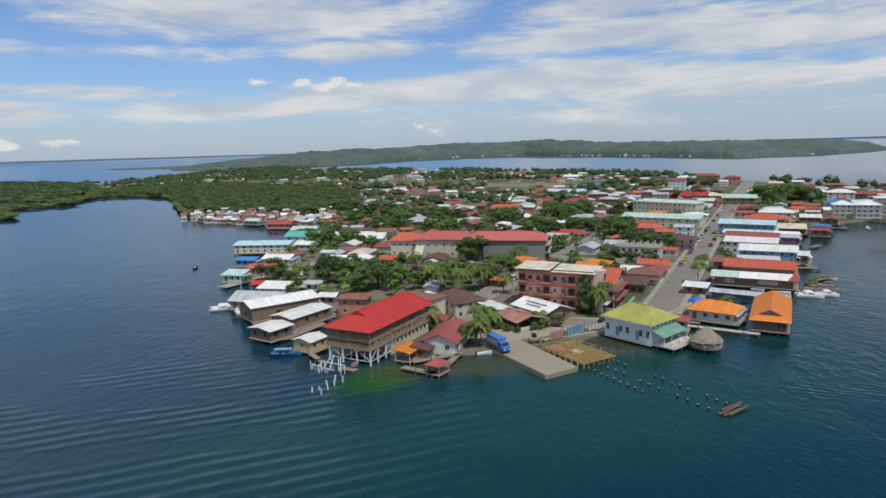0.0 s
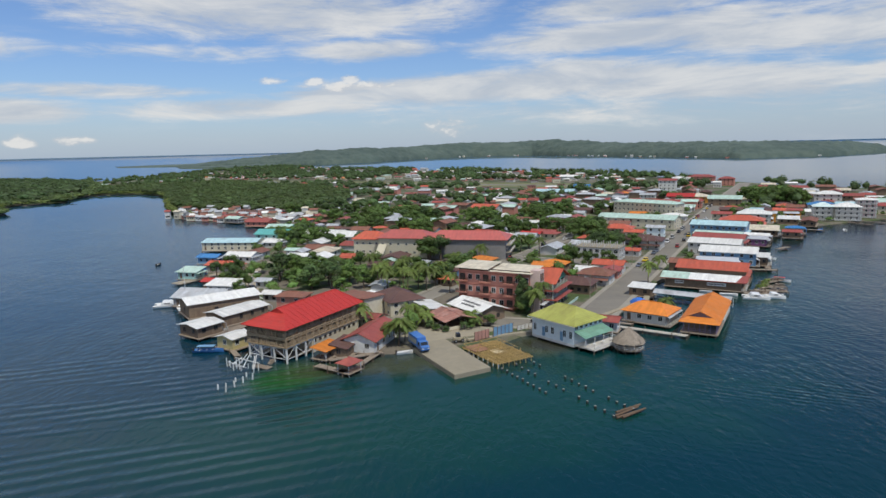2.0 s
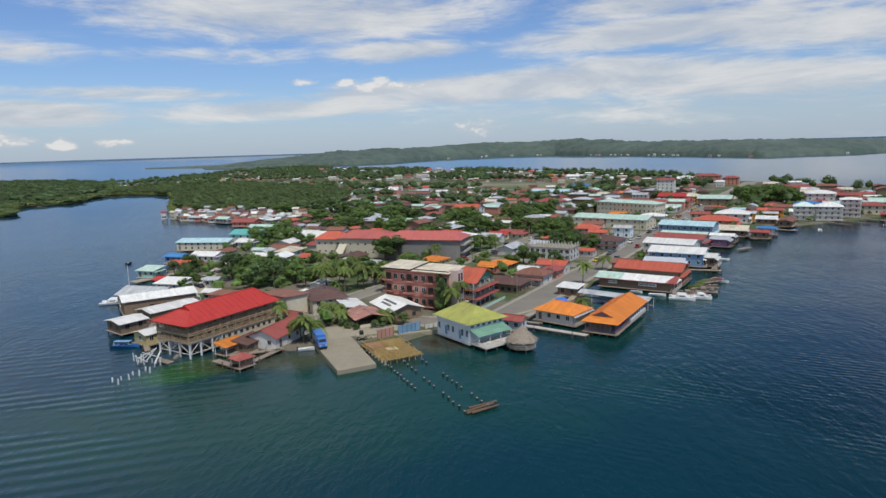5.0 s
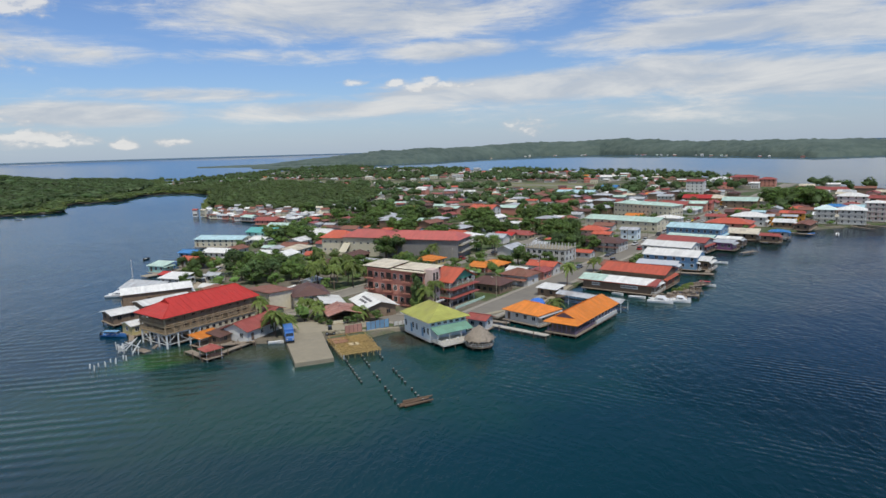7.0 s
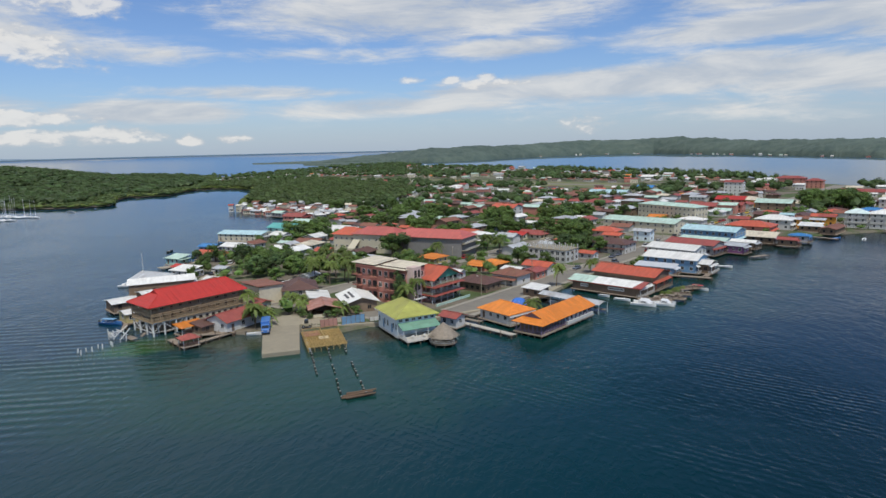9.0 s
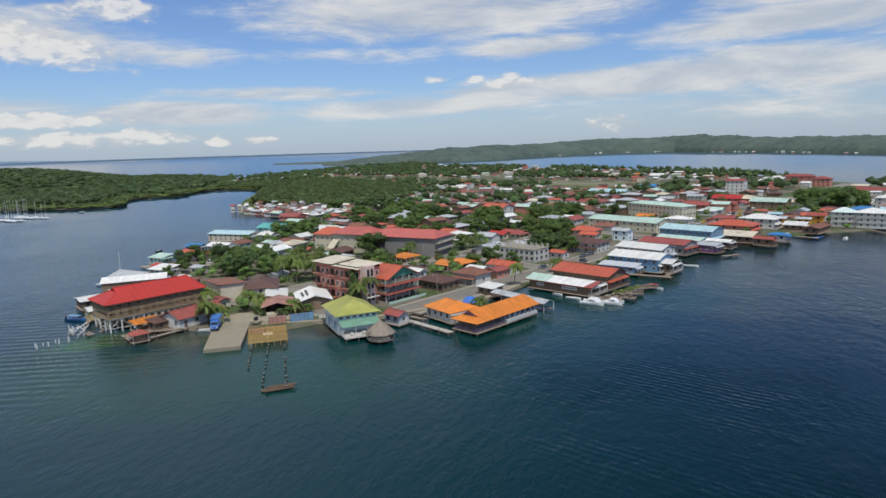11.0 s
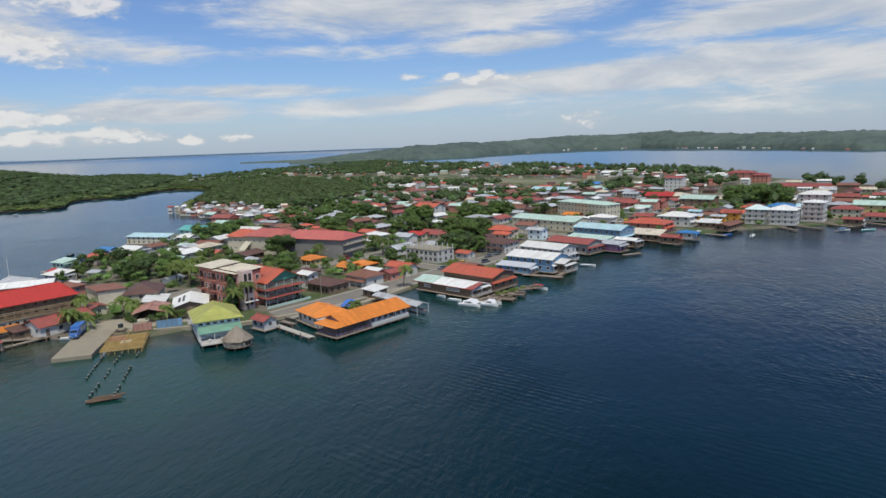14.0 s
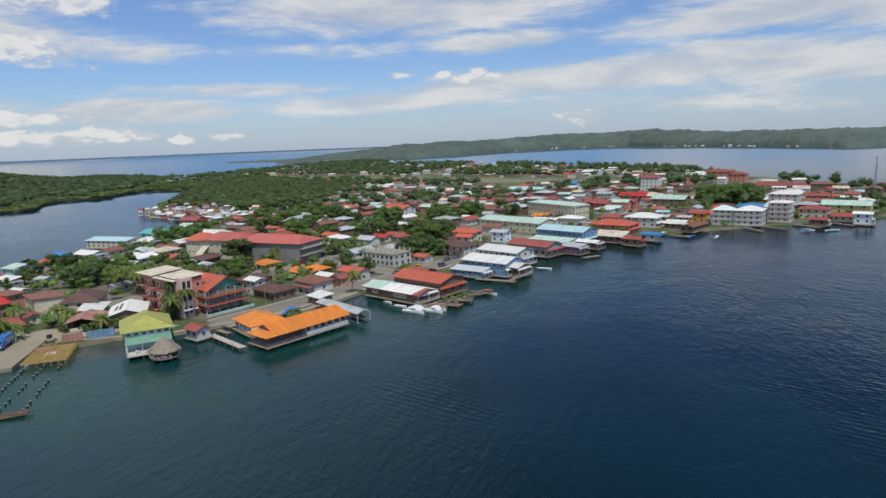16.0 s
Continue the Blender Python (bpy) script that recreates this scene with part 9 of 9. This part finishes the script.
for bx, by, bh in ((1.6, 169.8, 2.6), (3.6, 167.4, 2.2), (6.4, 166.4, 2.0), (-3.4, 170.6, 2.8), (-6.0, 163.5, 3.0), (-8.6, 166.5, 3.4), (11.4, 168.2, 2.6), (13.6, 170.0, 3.0), (18.5, 174.0, 3.2), (64.0, 184.5, 2.6)):
    tree(bx, by, bh, spread=1.3)
tree(-64.4, 236, 11.5, spread=1.15), tree(-60.0, 243, 9.5), tree(-66, 246, 8.5), tree(-47, 221, 9.5, spread=1.2), tree(-40, 222, 9.0, spread=1.2), tree(-35, 229, 8.5, spread=1.2), tree(-43, 229, 9.5, spread=1.1), tree(-50, 231, 8.0), tree(-28, 222, 7.5), tree(-54, 238, 9.0, spread=1.2), tree(-37, 237, 8.5, spread=1.2), tree(-55, 226, 7.5, spread=1.1)
tree(-75, 223, 8.0), tree(-70, 211, 6.0), tree(-88.6, 250, 8.5, spread=1.2), tree(-93, 243, 7.0), tree(-84, 238, 6.5), tree(-34, 214, 6.0, spread=1.2), tree(-24, 231, 7.0)
for px, py, ph in ((-18.5, 216.5, 8.5), (-14.5, 219.5, 7.5), (-10.5, 213.5, 8.0), (-8.0, 221.0, 9.0), (-4.3, 217.0, 8.0), (-22.5, 222.0, 8.0), (-14.0, 226.0, 9.0), (-2.0, 224.0, 7.0), (4.0, 214.0, 6.5)):
    palm(px, py, ph)
grove(-45, 250, 20, 8, 6, 8, 0.3), grove(-10, 232, 14, 6, 5, 8, 0.5)
grove(-8, 278, 5, 3, 11, 13), grove(16, 262, 14, 7, 5, 7, 0.4), grove(74, 310, 14, 10, 7, 10), grove(71, 337, 17, 11, 9, 12), grove(58, 375, 18, 6, 7, 10), grove(26, 360, 16, 8, 8, 11), grove(57, 432, 20, 12, 9, 12), grove(-46, 428, 26, 20, 9, 12), grove(4, 424, 16, 8, 8, 11), grove(-26, 376, 16, 8, 8, 10), grove(105, 465, 16, 8, 7, 10), grove(32, 295, 14, 6, 7, 9, 0.3), grove(-88, 346, 20, 16, 7, 10), grove(-60, 320, 18, 8, 6, 8)
grove(-40, 410, 45, 14, 6, 9, 0.1), grove(30, 420, 40, 8, 6, 9, 0.1), grove(-95, 470, 45, 20, 7, 11), grove(240, 525, 26, 30, 11, 15), grove(75, 470, 40, 10, 6, 9)
grove(8, 240, 14, 7, 5, 8, 0.5), grove(55, 262, 14, 5, 5, 8), grove(28, 178, 7, 4, 3, 4.5), grove(-15, 350, 30, 12, 6, 9)


# ---- mangrove and far woods
def wood(name, spots, h0, h1, rad, leaves, label, mat, seed):
    """Crowns side by side as one growth: spots are places of the ground."""
    rg = random.Random(seed)
    kinds = []
    for i in range(5):
        lobes = [((rg.uniform(-0.5, 0.5), rg.uniform(-0.5, 0.5), rg.uniform(0.1, 0.75)), rg.uniform(0.4, 0.62)) for _ in range(3)]
        v, f = leaf_cloud(rg, lobes[:2] if leaves < 12 else lobes, leaves, 0.16 if leaves > 12 else 0.24, False)
        tmp = bmesh.new()
        bmesh.ops.create_icosphere(tmp, subdivisions=1, radius=0.8)
        b0 = len(v)
        for q in tmp.verts:
            w = q.co * (1 + 0.4 * noise.noise(q.co * 1.9 + Vector((i, 0, 0))))
            v.append((w.x, w.y, w.z * 0.75 + 0.15))
        tris = [[b0 + q.index for q in fc.verts] for fc in tmp.faces]
        tmp.free()
        kinds.append((np.array(v), np.array(list(map(tuple, f)) + list(map(tuple, tris)))))
    V, F, off = [], [], 0
    for x, y, *lift in spots:
        v, f = kinds[rg.randrange(5)]
        h, r, a = rg.uniform(h0, h1), rad * rg.uniform(0.75, 1.3), rg.uniform(0, 6.28)
        c, s = math.cos(a), math.sin(a)
        p = v * (r, r, h * 0.42)
        q = np.stack([p[:, 0] * c - p[:, 1] * s + x, p[:, 0] * s + p[:, 1] * c + y, p[:, 2] + h * 0.55 + 0.4 + (lift[0] - h * 0.5 if lift else hill_height(x, y))], 1)
        V.append(q), F.append(f + off)
        off += len(v)
    V, F = np.concatenate(V), np.concatenate(F)
    me = bpy.data.meshes.new(name)
    me.from_pydata(V.tolist(), [], F.tolist())
    me.materials.append(mat)
    return tagged(new(name, me), label, "wood", "", "stuff")


def scatter(ring, step, seed, keep=lambda x, y: True):
    rg = random.Random(seed)
    xs, ys = [p[0] for p in ring], [p[1] for p in ring]
    out = []
    x = min(xs)
    while x < max(xs):
        y = min(ys)
        while y < max(ys):
            p = x + rg.uniform(-0.5, 0.5) * step, y + rg.uniform(-0.5, 0.5) * step
            if inside(*p, ring) and keep(*p):
                out.append(p)
            y += step
        x += step
    return out


west = scatter(MANGROVE_WEST, 8.5, 3)
shore_w = [p for p in west if edge_distance(*p, MANGROVE_WEST) < 30]
rim = []
for (x0, y0), (x1, y1) in zip(LAND, LAND[1:] + LAND[:1]):
    mid_x, mid_y = (x0 + x1) / 2, (y0 + y1) / 2
    if mid_x > -225 or mid_y > 1050:
        continue
    n_rim = max(int(math.hypot(x1 - x0, y1 - y0) / 4.0), 1)
    rim += [(x0 + (x1 - x0) * i / n_rim, y0 + (y1 - y0) * i / n_rim) for i in range(n_rim)]
wood("mangrove", rim, 3.5, 6, 4.2, 30, "pale green mangrove fringe standing in the water", leaf_mat("young_mangrove_leaves", (0.21, 0.26, 0.07)), 21)
wood("mangrove", shore_w, 4, 7, 6.0, 26, "low green mangrove along the inlet shore", MANGROVE_LEAF, 1)
wood("mangrove_wood", [p for p in west if edge_distance(*p, MANGROVE_WEST) >= 30], 7, 12, 7.5, 14, "dense green mangrove wood behind the shore", LEAF_DARK, 2)
north = scatter(MANGROVE_NORTH, 8.0, 4)
wood("mangrove", north, 6, 9.5, 5.5, 26, "dense green mangrove at the head of the inlet", MANGROVE_LEAF, 6)
rest = scatter(LAND, 12.0, 9, lambda x, y: (y > 480 or (x < -100 and y > 440)) and not on_street(x, y, 20 if y < 1000 else 6) and not inside(x, y, MANGROVE_WEST) and not inside(x, y, MANGROVE_NORTH) and noise.noise(Vector((x * 0.012, y * 0.012, 2.0))) > (0.06 if y < 760 else -0.05))
rest = [p for p in rest if edge_distance(*p, LAND) > 5 and clear(*p, 3.0)]
wood("far_trees", rest, 7, 12.5, 5.2, 18, "scattered green trees between far houses", LEAF_DARK, 7)
fill = [p for p in scatter(LAND, 7.6, 15, lambda x, y: y < 490 and x > -150 and not on_street(x, y, 3.4) and noise.noise(Vector((x * 0.03, y * 0.03, 5.0))) > -0.22) if edge_distance(*p, LAND) > 4 and clear(*p, 1.6)]
wood("shrubs", fill, 2.2, 6.5, 2.5, 24, "green shrubs and small trees in gardens", LEAF, 8)
